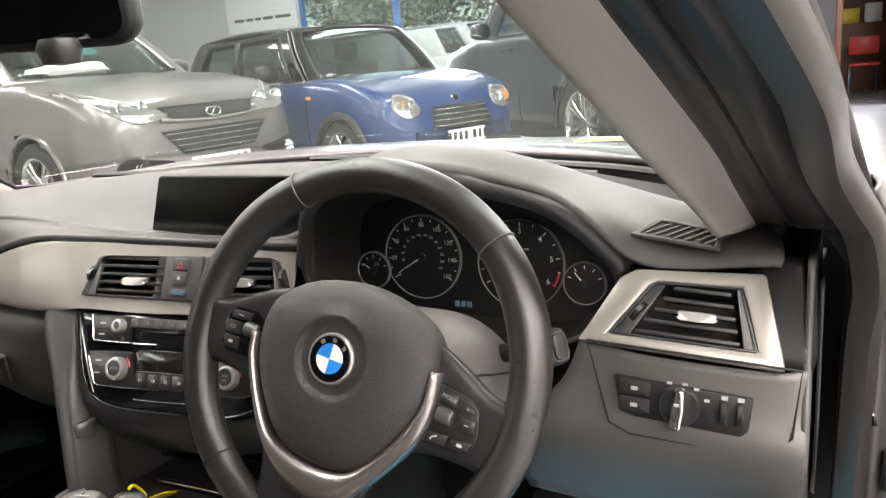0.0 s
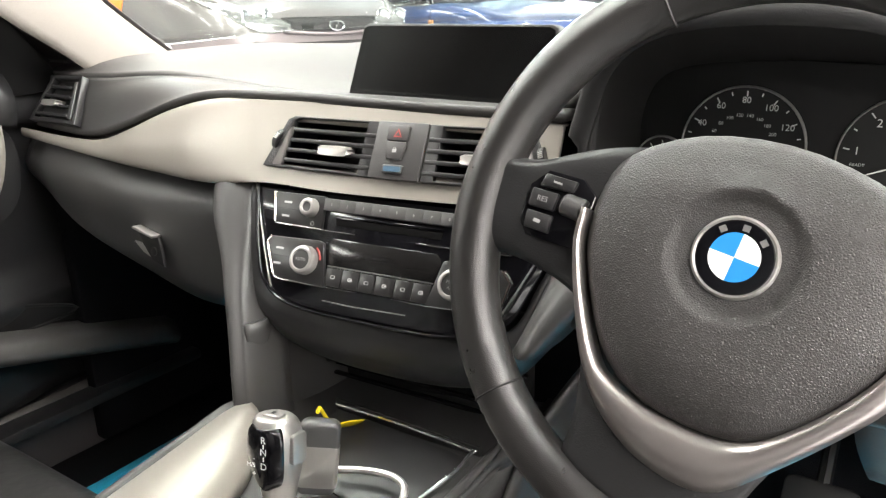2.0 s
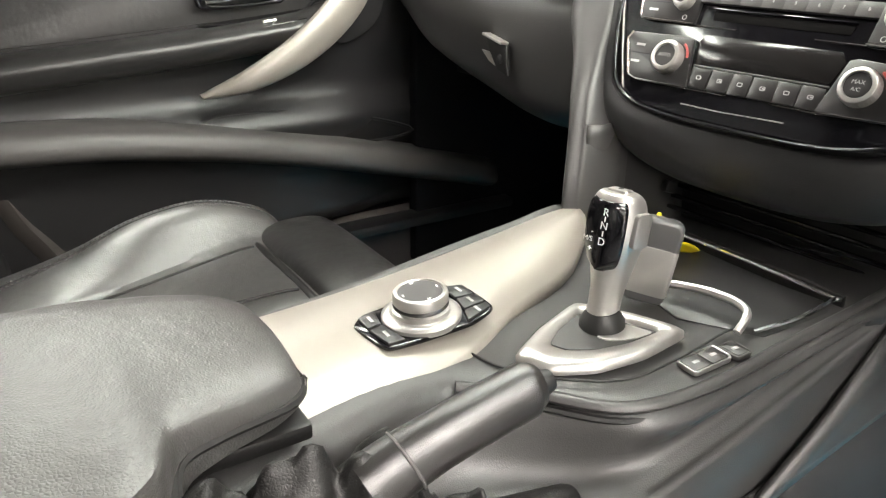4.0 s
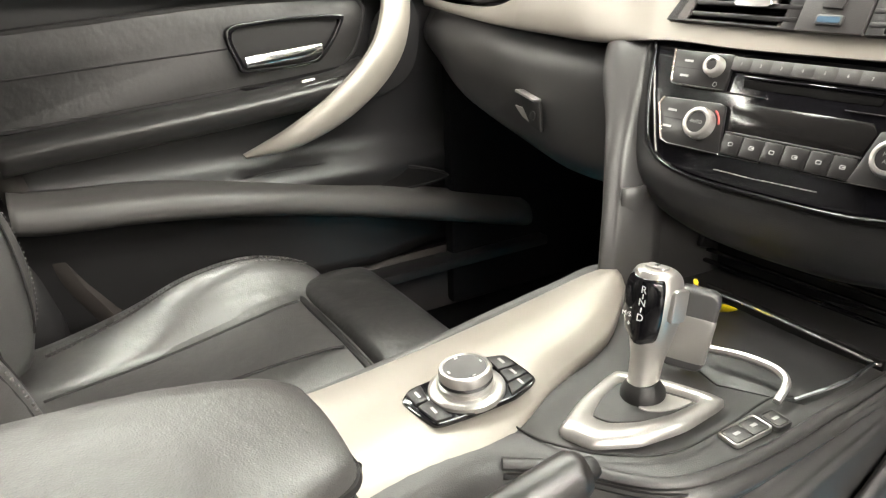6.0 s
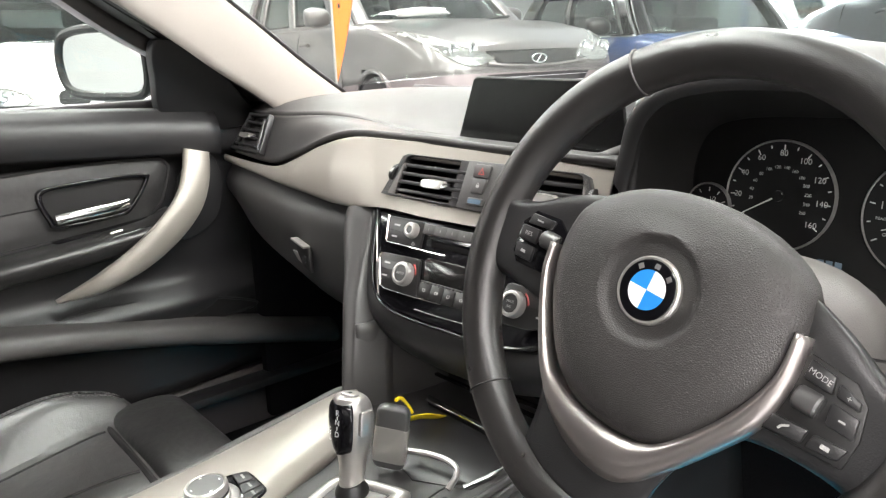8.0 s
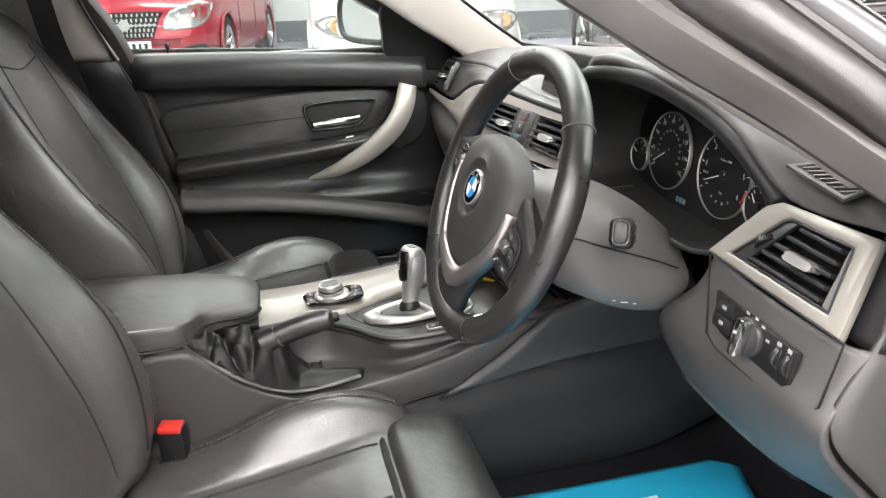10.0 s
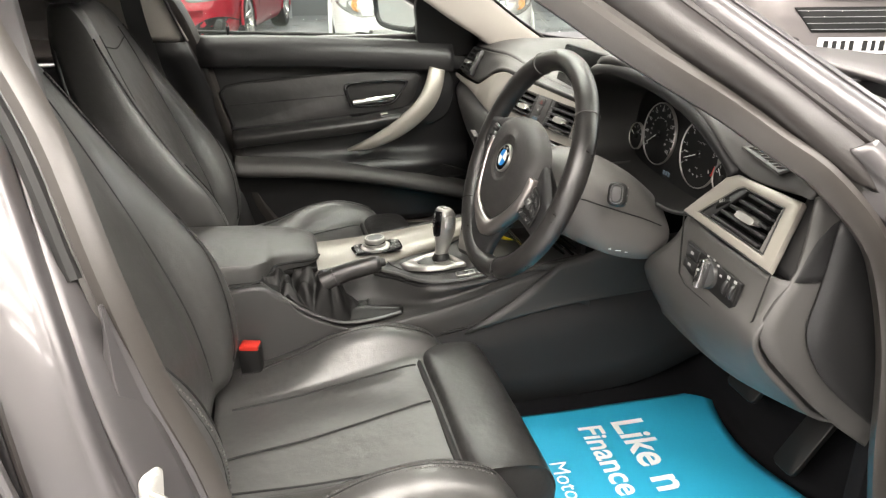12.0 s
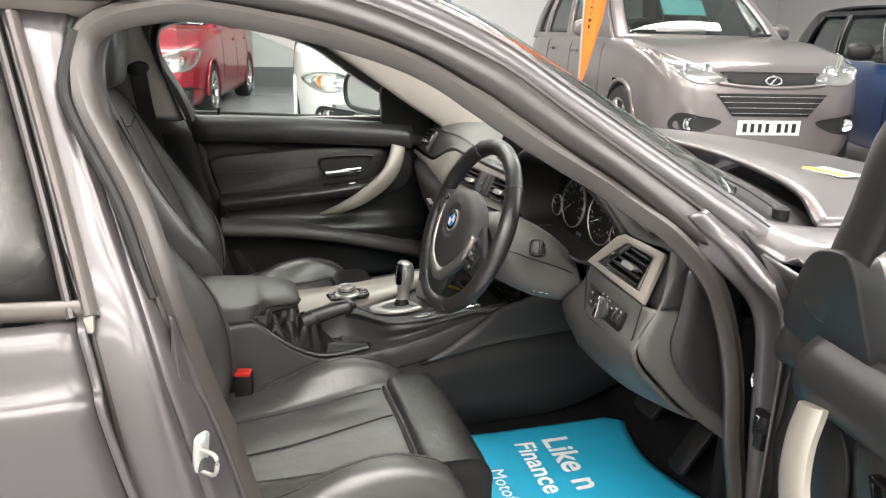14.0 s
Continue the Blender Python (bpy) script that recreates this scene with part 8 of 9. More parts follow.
    sail = prism(cr2([(0.100, 0.900), (0.080, 0.975), (0.074, 1.022), (0.088, 1.040), (0.150, 1.022), (0.205, 0.976), (0.248, 0.932), (0.282, 0.893), (0.275, 0.878), (0.20, 0.872)], 4), 0.034, DM @ pose(0, 0, -0.028), 0.010, 3)
    bmesh.ops.transform(sail, matrix=Matrix(((1, 0, 0.45, -0.45 * 0.89), (0, 1, 0, 0), (0, 0, 1, 0), (0, 0, 0, 1))), verts=sail.verts)
    part("mirror_corner", fix(sail), DARK, th, "black mirror corner trim")
    if opened:
        cov = cr([(-0.715, 0.215, 0.955), (-0.702, 0.172, 0.995), (-0.672, 0.096, 1.088), (-0.632, 0.010, 1.180), (-0.602, -0.12, 1.236), (-0.592, -0.30, 1.262)], 5)
        part("frame_cover", fix(patch([[q + V(-0.014, 0.012, 0.004), q, q + V(0.007, -0.016, -0.010), q + V(0.004, -0.040, -0.022), q + V(-0.006, -0.050, -0.026)] for q in cov], 2, 3)), RUBBER, th, "black trim of the window frame", solid=-0.004)
    part("outer_skin", fix(patch([[V(-side_x(z), y + (0.13 * max(0, 0.62 - z) if y < -0.4 else 0), z) for z in (0.25, 0.36, 0.48, 0.60, 0.68, 0.76, 0.82, 0.90, 0.935)] for y in (-0.545, -0.30, 0.0, 0.25, 0.43)], 4, 3)), PAINT_GREY, th, solid=0.006)
    part("door_end", fix(patch([[V(-side_x(z) + 0.006, 0.44, z), V(-0.83, 0.395, z), V(-0.765, 0.315, z)] for z in (0.28, 0.45, 0.60, 0.75, 0.88)], 4, 3)), PAINT_GREY, th, solid=0.004)
    part("door_bottom", fix(box(0.11, 0.86, 0.012, pose(-0.80, -0.01, 0.33), 0.004)), DARK, th)
    # wing mirror
    mf = fr((-0.945, 0.072, 1.0), (0.22, 0.093, 0.0), (0, 0.05, 1))
    mo = cr2([(0.118, -0.055), (0.125, 0.015), (0.105, 0.056), (0.02, 0.066), (-0.085, 0.060), (-0.118, 0.030), (-0.112, -0.030), (-0.075, -0.058), (0.03, -0.064)], 4)
    case = [[mf @ V(x * k + o, y * k + 0.002 * i, z) for x, y in mo] for i, (z, k, o) in enumerate(((0.006, 0.97, 0), (0.010, 1.0, 0), (-0.02, 1.05, 0), (-0.06, 0.98, 0.0), (-0.09, 0.78, 0.01), (-0.105, 0.45, 0.01)))]
    mh = part("wing_mirror", fix(cap_ends(grid(case, True), len(case))), PAINT_GREY, th)
    part("mirror_rim", fix(tube([mf @ V(x, y, 0.009) for x, y in mo], 0.0095, 8, (0, 1, 0), True)), BLACK, mh)
    pb = bmesh.new()
    pb.faces.new([pb.verts.new(mf @ V(x * 0.98, y * 0.98, 0.0105)) for x, y in mo])
    part("mirror_glass", fix(pb), MIRROR, mh, flat=True)
    part("mirror_foot", fix(loft([[V(x, y + dy, z + dz) for dy, dz in ((-0.028, -0.018), (0.03, -0.018), (0.03, 0.022), (-0.028, 0.03))] for x, y, z in ((-0.785, 0.190, 0.950), (-0.81, 0.182, 0.953), (-0.86, 0.155, 0.965))], 3, 3)), BLACK, mh)
    return th


front_door("passenger_door", Matrix(), "closed passenger door with black card and champagne pull", False, False)
HINGE = V(0.89, 0.445, 0)
OPEN = Matrix.Translation(HINGE + V(0, 0, -0.012)) @ pose(0, 0, 0, 0, 0, 78) @ Matrix.Translation(-HINGE) @ Matrix.Diagonal((-1, 1, 1, 1))
front_door("driver_door", OPEN, "wide-open driver's door with black card and champagne pull", True, True)


# ---- protective paper mats ----
def mat_paper(x0, x1, back, front, texts, label, curl=0.0):
    """A sheet of paper from x0 to x1, from the line back to the wavy line front, with lines of lettering laid on it."""
    th = thing("paper_floor_mat", ((x0 + x1) / 2, back + 0.25, 0.268), label, "floor mat", "paper floor mats")
    fr_ = cr([(x, y, 0) for x, y in front], 8)

    def height(x, y):
        k = (x - x0) / (x1 - x0)
        return 0.268 + 0.0022 * math.sin(7 * x + 11 * y) + 0.0012 * math.sin(31 * x - 17 * y) + curl * max(0.0, k - 0.45) ** 2 * max(0.0, (y - back) / 0.5) ** 2

    rows = []
    for q in fr_:
        rows.append([V(q.x, back + (q.y - back) * j / 24, height(q.x, back + (q.y - back) * j / 24)) for j in range(25)])
    part("sheet", grid(rows), CYAN, th, solid=0.0006, label="creased cyan paper")
    for body, x, y, size, bold in texts:
        laid_letters(body, size, fr((x, y, 0), (1.0, -0.035, 0), (0.035, 1, 0)), WHITE, th, bold, lambda px, py: height(px, py) + 0.0016)
    return th


mat_paper(0.225, 0.64, 0.0, [(0.225, 0.537), (0.30, 0.506), (0.38, 0.488), (0.47, 0.486), (0.56, 0.494), (0.64, 0.50)],
          [("Like n", 0.281, 0.306, 0.092, 0.0020), ("Finance", 0.284, 0.226, 0.070, 0.0014), ("Motof", 0.378, 0.122, 0.048, 0.0)],
          "bright cyan paper floor mat with white lettering", 0.10)
mat_paper(-0.60, -0.195, 0.02, [(-0.60, 0.535), (-0.45, 0.53), (-0.30, 0.525), (-0.195, 0.53)],
          [("Like n", -0.475, 0.215, 0.092, 0.0020), ("Finance", -0.475, 0.135, 0.070, 0.0014)],
          "cyan paper mat with white lettering in the passenger footwell")

# ---- showroom ----
from mathutils.bvhtree import BVHTree

X0, X1, Y0, Y1 = -12.6, 6.5, -8.5, 11.4


def slab(name, x0, x1, y0, y1, z0, z1, material, label="", edge=0.0):
    return tagged(part(name, box(x1 - x0, y1 - y0, z1 - z0, pose((x0 + x1) / 2, (y0 + y1) / 2, (z0 + z1) / 2), edge), material, None, label), kind="structure")


tagged(slab("floor", X0 - 0.3, X1 + 0.3, Y0 - 0.3, Y1 + 0.3, FLOOR - 0.2, FLOOR, FLOORM, "polished pale grey showroom floor"), category="floor")
slab("ground", -70, 70, Y1 + 0.3, 110, FLOOR - 0.4, FLOOR - 0.08, mat("pale_tarmac", (0.16, 0.16, 0.155), 0.85, grain=0.3, scale=60, vary=0.15, vary_scale=0.6), "pale tarmac outside the showroom")
slab("ceiling", X0, X1, Y0, Y1, CEIL, CEIL + 0.15, WALLM, "white showroom ceiling")
slab("wall_west", X0 - 0.2, X0, Y0, Y1, FLOOR, CEIL, WALLM, "white painted wall")
slab("wall_east", X1, X1 + 0.2, Y0, Y1, FLOOR, CEIL, WALLM, "white painted wall")
slab("wall_south", X0, X1, Y0 - 0.2, Y0, FLOOR, CEIL, WALLM, "white painted wall")
slab("baseboard_west", X0, X0 + 0.02, Y0, Y1, FLOOR, FLOOR + 0.35, SKIRT, "dark grey skirting")
slab("column_west_1", X0, X0 + 0.06, 3.79, 3.89, FLOOR, CEIL, POST_BLUE, "blue painted post against the wall")
slab("column_west", X0, X0 + 0.5, -0.35, 0.15, FLOOR, CEIL, WALLG, "grey column against the wall")
# front wall: solid at the west end, glazed middle, doorway, solid at the east end
G0_, G1_, D0, D1 = -7.9, 0.2, 1.0, 1.75
slab("wall_north_1", X0, G0_, Y1, Y1 + 0.2, FLOOR, CEIL, WALLM, "white painted wall")
slab("wall_north_2", G1_, D0, Y1, Y1 + 0.2, FLOOR, CEIL, mat("charcoal_wall", (0.06, 0.06, 0.065), 0.6, vary=0.05), "charcoal wall beside the doorway")
slab("wall_north_3", D1, X1, Y1, Y1 + 0.2, FLOOR, CEIL, WALLM, "white painted wall")
slab("wall_north_4", D0, D1, Y1, Y1 + 0.2, 2.2, CEIL, WALLM, "wall above the doorway")
slab("wall_north_5", G0_, G1_, Y1, Y1 + 0.2, 3.2, CEIL, WALLM, "wall above the glazing")
win = thing("window_1", (-3.8, Y1 + 0.1, FLOOR), "tall showroom glazing in blue frames", "window", kind="structure")
xs = [G0_ + (G1_ - G0_) * k / 4 for k in range(5)]
for x in xs:
    part("window_frame", box(0.10, 0.12, 3.1, pose(x, Y1 + 0.1, FLOOR + 1.55), 0.01), POST_BLUE, win)
part("window_frame", box(G1_ - G0_, 0.12, 0.10, pose((G0_ + G1_) / 2, Y1 + 0.1, FLOOR + 0.05), 0.01), POST_BLUE, win)
for k in range(4):
    pane = part("pane", box(xs[k + 1] - xs[k] - 0.10, 0.012, 3.0, pose((xs[k] + xs[k + 1]) / 2, Y1 + 0.1, FLOOR + 1.6), 0), GLASS, win)
    pane.visible_shadow = False
# doorway to the office
dr = thing("door_1", ((D0 + D1) / 2, Y1 + 0.1, FLOOR), "open doorway in a brown wooden frame", "doorway", kind="structure")
for x in (D0 + 0.04, D1 - 0.04):
    part("door_jamb", box(0.08, 0.26, 2.1, pose(x, Y1 + 0.1, FLOOR + 1.05), 0.01), BROWN, dr)
part("door_head", box(D1 - D0, 0.26, 0.08, pose((D0 + D1) / 2, Y1 + 0.1, 2.16), 0.01), BROWN, dr)
slab("wall_office", D0 - 1.5, D1 + 1.5, Y1 + 3.0, Y1 + 3.1, FLOOR, 2.6, BROWN, "dark panelled office wall")
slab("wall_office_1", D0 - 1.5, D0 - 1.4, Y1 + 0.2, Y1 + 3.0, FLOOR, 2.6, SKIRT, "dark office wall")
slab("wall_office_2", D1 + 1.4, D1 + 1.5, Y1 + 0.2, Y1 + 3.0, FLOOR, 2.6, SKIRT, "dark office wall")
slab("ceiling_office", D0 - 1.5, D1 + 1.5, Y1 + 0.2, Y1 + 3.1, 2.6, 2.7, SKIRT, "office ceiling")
slab("floor_office", D0 - 1.5, D1 + 1.5, Y1 + 0.3, Y1 + 3.1, FLOOR - 0.07, FLOOR + 0.002, FLOORM, "grey office floor")
chair = thing("office_chair", (1.45, Y1 + 1.6, FLOOR), "red-seated tubular steel chair in the office", "chair")
part("seat", box(0.42, 0.42, 0.05, pose(1.45, Y1 + 1.6, FLOOR + 0.47), 0.02), RED, chair)
part("backrest", box(0.42, 0.04, 0.28, pose(1.45, Y1 + 1.82, FLOOR + 0.75), 0.015), RED, chair)
for sx in (-0.19, 0.19):
    for sy in (-0.19, 0.19):
        part("leg", tube([(1.45 + sx, Y1 + 1.6 + sy, FLOOR), (1.45 + sx, Y1 + 1.6 + sy, FLOOR + 0.46)], 0.011, 8, (1, 0, 0)), CHROME, chair)
cab = thing("display_shelf", (1.3, Y1 + 2.7, FLOOR), "wooden shelf unit with bright packets in the office", "shelf")
part("carcass", box(1.0, 0.35, 1.1, pose(1.3, Y1 + 2.75, FLOOR + 0.55), 0.01), BROWN, cab)
part("packet", box(0.4, 0.2, 0.24, pose(1.2, Y1 + 2.7, FLOOR + 1.22), 0.01), YELLOW, cab)
part("packet", box(0.25, 0.2, 0.3, pose(1.6, Y1 + 2.7, FLOOR + 1.25), 0.01), WHITE, cab)
# sign on the north wall
sg = thing("wall_sign", (-8.77, Y1 - 0.03, 1.98), "white wall sign with a line of grey lettering", "sign")
part("board", box(1.66, 0.03, 0.90, pose(-8.77, Y1 - 0.015, 2.43), 0.006), mat("white_sign", (0.86, 0.86, 0.85), 0.4, vary=0.03), sg)
for k in range(5):
    part("text_bar", box((0.24, 0.17, 0.14, 0.24, 0.36)[k], 0.004, 0.055, pose(-9.30 + (0.0, 0.26, 0.46, 0.70, 1.05)[k], Y1 - 0.032, 2.20), 0), SKIRT, sg)
# bodies of the added ceiling battens, all out of view
for bx, by in ADDED_BATTENS:
    bt = thing("added_ceiling_batten", (bx, by, CEIL), "white fluorescent ceiling batten, unseen and added for light", "ceiling light", "ceiling battens")
    part("batten_body", box(0.32, 3.3, 0.06, pose(bx, by, CEIL - 0.03), 0.01), PLATE_W, bt)
    part("diffuser", box(0.26, 3.2, 0.03, pose(bx, by, CEIL - 0.07), 0.01), emit("batten_glow", (1.0, 0.97, 0.92), 5.0) if "batten_glow" not in bpy.data.materials else bpy.data.materials["batten_glow"], bt)


# ---- parked cars ----
LAMPBED = mat("lamp_bed", (0.42, 0.41, 0.39), 0.22, 0.7, vary=0.25, vary_scale=30)
CABIN = mat("cabin_grey_cloth", (0.05, 0.05, 0.052), 0.8, grain=0.2, scale=80, vary=0.1)
sticker = thing("bonnet_card", (0.39, 0.915, 0.936), "white and yellow card lying on the grey bonnet", "card")
SK = fr((0.39, 0.915, 0.9355), (1, 0.1, -0.01), (-0.1, 1, -0.02))
part("card_sheet", box(0.11, 0.075, 0.0015, SK, 0.0004), WHITE, sticker)
part("yellow_band", box(0.11, 0.030, 0.001, SK @ pose(0, -0.021, 0.0014), 0), YELLOW, sticker)

def wb_m(s):
    """Where the front seat backs stand along the car."""
    return s["wt"] - 0.45


def parked(name, m, s, label, colour, details):
    """A parked car in its own frame: front axle at the origin, y ahead, z up from the floor."""
    th = thing(name, m, label, "car")
    W = s["w"]
    # lower body: stations from tail to nose, each an arch from sill to sill
    fine = cr([V(y, zt, wk) for y, zt, wk in s["line"]], 6)
    bm = bmesh.new()
    rings = []
    for p in fine:
        y, zt, wk = p.x, p.y, p.z
        w = W * wk
        zb = s.get("sill", 0.2)
        sh = min(s["belt"], zt - 0.02)
        half = [(w * 0.90, zb), (w * 0.975, zb + 0.10), (w, zb + 0.28), (w * 1.0, (zb + sh) / 2 + 0.10), (w * 0.985, sh - 0.12), (w * 0.945, sh - 0.02), (w * 0.86, sh + (zt - sh) * 0.55), (w * 0.60, zt - 0.012), (w * 0.3, zt), (0, zt + 0.006)]
        full = [V(x, y, z) for x, z in half] + [V(-x, y, z) for x, z in half[-2::-1]]
        rings.append(cr(full, 3))
    vs = [[bm.verts.new(p) for p in r] for r in rings]
    R = s["r"] * 1.13
    for a, b in zip(vs[:-1], vs[1:]):
        for i in range(len(a) - 1):
            c = (a[i].co + a[i + 1].co + b[i].co + b[i + 1].co) / 4
            if abs(c.x) > W * 0.7 and any((c.y - ax) ** 2 + (c.z - s["r"]) ** 2 < R * R for ax in (0.0, -s["wb"])):
                continue
            bm.faces.new((a[i], a[i + 1], b[i + 1], b[i]))
    for ring_ in (vs[0], vs[-1]):
        bm.faces.new(ring_)
    bmesh.ops.recalc_face_normals(bm, faces=bm.faces)
    bm.normal_update()
    s["tree"] = BVHTree.FromBMesh(bm)
    part("body", bm, colour, th, local=True, sharp=50)
    part("underbody", box(W * 1.7, s["wb"] + s["fo"] * 1.5 + 0.3, 0.2, pose(0, -s["wb"] / 2, 0.28), 0.05), BLACK, th, local=True)
    for ax in (0.0, -s["wb"]):
        for sx in (1, -1):
            well = [V(sx * W * 0.5, ax + R * math.cos(t), s["r"] + R * math.sin(t)) for t in [math.pi * k / 12 - 0.15 for k in range(15)]]
            part("wheel_arch", grid([well, [p + V(sx * W * 0.49, 0, 0) for p in well]]), BLACK, th, local=True, solid=0.004)
            lip = [V(sx * (W * 0.985), ax + R * 1.01 * math.cos(t), s["r"] + R * 1.01 * math.sin(t)) for t in [math.pi * k / 14 - 0.12 for k in range(16)]]
            part("arch_lip", tube(lip, s.get("lip", 0.018), 8, (1, 0, 0)), s.get("lipmat", colour), th, local=True)
            road_wheel(th, pose(sx * (W - 0.115), ax, s["r"], 0, 90 if sx > 0 else -90, 0), s["r"], 0.21, s.get("spokes", 5), s.get("twin", True), True)
    # seats behind the glass
    for sx in (-0.37, 0.37):
        part("seat", join(box(0.48, 0.15, 0.70, pose(sx, wb_m(s) - 0.02, s["belt"] - 0.18, -14, 0, 0), 0.06, 3), box(0.26, 0.10, 0.18, pose(sx, wb_m(s) - 0.13, s["belt"] + 0.27, -14, 0, 0), 0.04, 3)), CABIN, th, "dark front seat", local=True)
    part("rear_bench", box(1.18, 0.18, 0.72, pose(0, s["rb"] + 0.75, s["belt"] - 0.14, -16, 0, 0), 0.06, 3), CABIN, th, "dark rear bench", local=True)
    part("dash_top", box(W * 1.5, 0.45, 0.10, pose(0, s["wb_"] - 0.28, s["belt"] - 0.03), 0.04, 3), CABIN, th, local=True)
    # cabin
    zb, zr = s["belt"], s["roof"]
    wb_, wt, rr, rb = s["wb_"], s["wt"], s["rr"], s["rb"]
    gb, gr = W * 0.90, W * s.get("gr", 0.66)

    def cabin(face, u, t):
        """A point of the cabin's skin: face 0 front, 1 one side, 2 rear, 3 other side; u along it, t up it."""
        yf, yr2 = wb_ + (wt - wb_) * t, rb + (rr - rb) * (t if s.get("steep", True) else t ** 0.7)
        g = gb + (gr - gb) * t + 0.03 * math.sin(math.pi * t)
        z = zb - 0.03 + (zr - zb + 0.03) * (t + 0.10 * t * (1 - t))
        if face in (0, 2):
            x = g * (2 * u - 1)
            bow = 0.10 * (1 - (2 * u - 1) ** 2)
            return V(x, (yf + bow) if face == 0 else (yr2 - bow * 0.8), z + (0.03 * (1 - (2 * u - 1) ** 2) if t > 0.9 else 0))
        y = yf + (yr2 - yf) * u
        return V(g * (1 if face == 1 else -1), y, z)

    def skin(face, u0, u1, t0, t1, out=0.0, n=8, slant=0.0):
        rows_ = []
        for i in range(n + 1):
            t = t0 + (t1 - t0) * i / n
            row = []
            for j in range(n + 1):
                u = u0 + (u1 - u0) * j / n + slant * (t - t0)
                p = cabin(face, u, t)
                o = {0: V(0, 0.75, 0.65), 1: V(0.9, 0, 0.35), 2: V(0, -0.8, 0.5), 3: V(-0.9, 0, 0.35)}[face]
                row.append(p + o * out)
            rows_.append(row)
        return grid(rows_)

    # leave the panes open: no faces inside them
    panes = [(0, 0.07, 0.93, 0.10, 0.95)] + [(f, a, b, 0.10, 0.90) for f in (1, 3) for a, b in s["panes"]] + [(2, 0.12, 0.88, 0.2, 0.9)]
    frame_parts = []
    for f in range(4):
        cells = 40
        bmf = bmesh.new()
        g = [[bmf.verts.new(cabin(f, j / cells, i / cells)) for j in range(cells + 1)] for i in range(cells + 1)]
        for i in range(cells):
            for j in range(cells):
                u, t = (j + 0.5) / cells, (i + 0.5) / cells
                if any(f == pf and a < u < b and c < t < d for pf, a, b, c, d in panes):
                    continue
                bmf.faces.new((g[i][j], g[i][j + 1], g[i + 1][j + 1], g[i + 1][j]))
        frame_parts.append(bmf)
    roofg = []
    for i in range(9):
        v_ = i / 8
        roofg.append([V((gr) * (2 * j / 8 - 1), (wt + 0.10 * (1 - (2 * j / 8 - 1) ** 2)) * (1 - v_) + (rr - 0.08 * (1 - (2 * j / 8 - 1) ** 2)) * v_, zr + 0.03 * (1 - (2 * j / 8 - 1) ** 2) + 0.035 * math.sin(math.pi * v_)) for j in range(9)])
    part("cabin_frame", join(*frame_parts), s.get("pillars", colour), th, local=True, solid=0.02)
    part("roof", grid(roofg), s.get("roofmat", colour), th, local=True, solid=0.02)
    for f, a, b, c, d in panes:
        w_ = part("windscreen" if f == 0 else "window", skin(f, a - 0.01, b + 0.01, c - 0.012, d + 0.012, -0.008), GLASS_CAR if f == 0 else s.get("glass", GLASS_CAR), th, local=True, solid=0.004)
        w_.visible_shadow = False
    part("cabin_floor", box(gb * 1.8, abs(rb - wb_) * 0.92, 0.02, pose(0, (rb + wb_) / 2, zb - 0.10)), BLACK, th, local=True)
    part("steering_wheel", tube([V(0.36 + 0.18 * math.cos(a), wb_ - 0.62 + 0.05 * math.sin(a), zb + 0.02 + 0.17 * math.sin(a)) for a in [2 * math.pi * k / 24 for k in range(24)]], 0.014, 8, (0, 1, 0), True), BLACK, th, local=True)
    # mirrors, handles, shut lines
    for sx in (1, -1):
        mm = Matrix.Translation((sx * (W + 0.06), wb_ - 0.42, zb + 0.08)) @ Matrix.Diagonal((sx, 1, 1, 1))
        part("door_mirror", loft([[mm @ V(x, y * k, z * k) for y, z in ((0.06, 0), (0.05, 0.06), (-0.02, 0.085), (-0.06, 0.07), (-0.06, -0.05), (0.0, -0.065), (0.04, -0.05))] for x, k in ((-0.10, 0.35), (-0.06, 0.9), (0.03, 1.05), (0.10, 0.85), (0.12, 0.5))], 4, 3), s.get("mirrormat", colour), th, local=True)
        for yd in s["doors"]:
            lx = [V(sx * (W * k + 0.002), yd - dy, z) for k, z, dy in ((0.975, 0.32, 0.0), (1.0, 0.48, 0.0), (1.0, 0.62, 0), (0.985, zb - 0.13, 0.0), (0.95, zb - 0.03, 0.0))]
            part("shut_line", tube(cr(lx, 4), 0.004, 6, (0, 1, 0)), SEAM, th, local=True)
        for yd in s["doors"][1:]:
            part("door_handle", sweep([V(sx * (W * 1.0 + 0.012), yd + 0.12 + 0.2 * k / 5, zb - 0.13 + 0.012 * math.sin(math.pi * k / 5)) for k in range(6)], oval(0.012, 0.016, 8)), s.get("handle", colour), th, local=True)
    details(th, s)
    return th


def nose_y(s, x):
    """How far ahead the nose reaches at a distance from the middle."""
    return s["fo"] - 0.02 - s.get("round", 0.35) * (abs(x) / s["w"]) ** 2.2


def on_nose(s, x, z, reach=0.55):
    """Where the body's front surface lies at a place across and a height."""
    hit = s["tree"].ray_cast(V(x, 4, z), V(0, -1, 0))[0]
    low = nose_y(s, x) - reach
    return max(hit.y, low) if hit else low


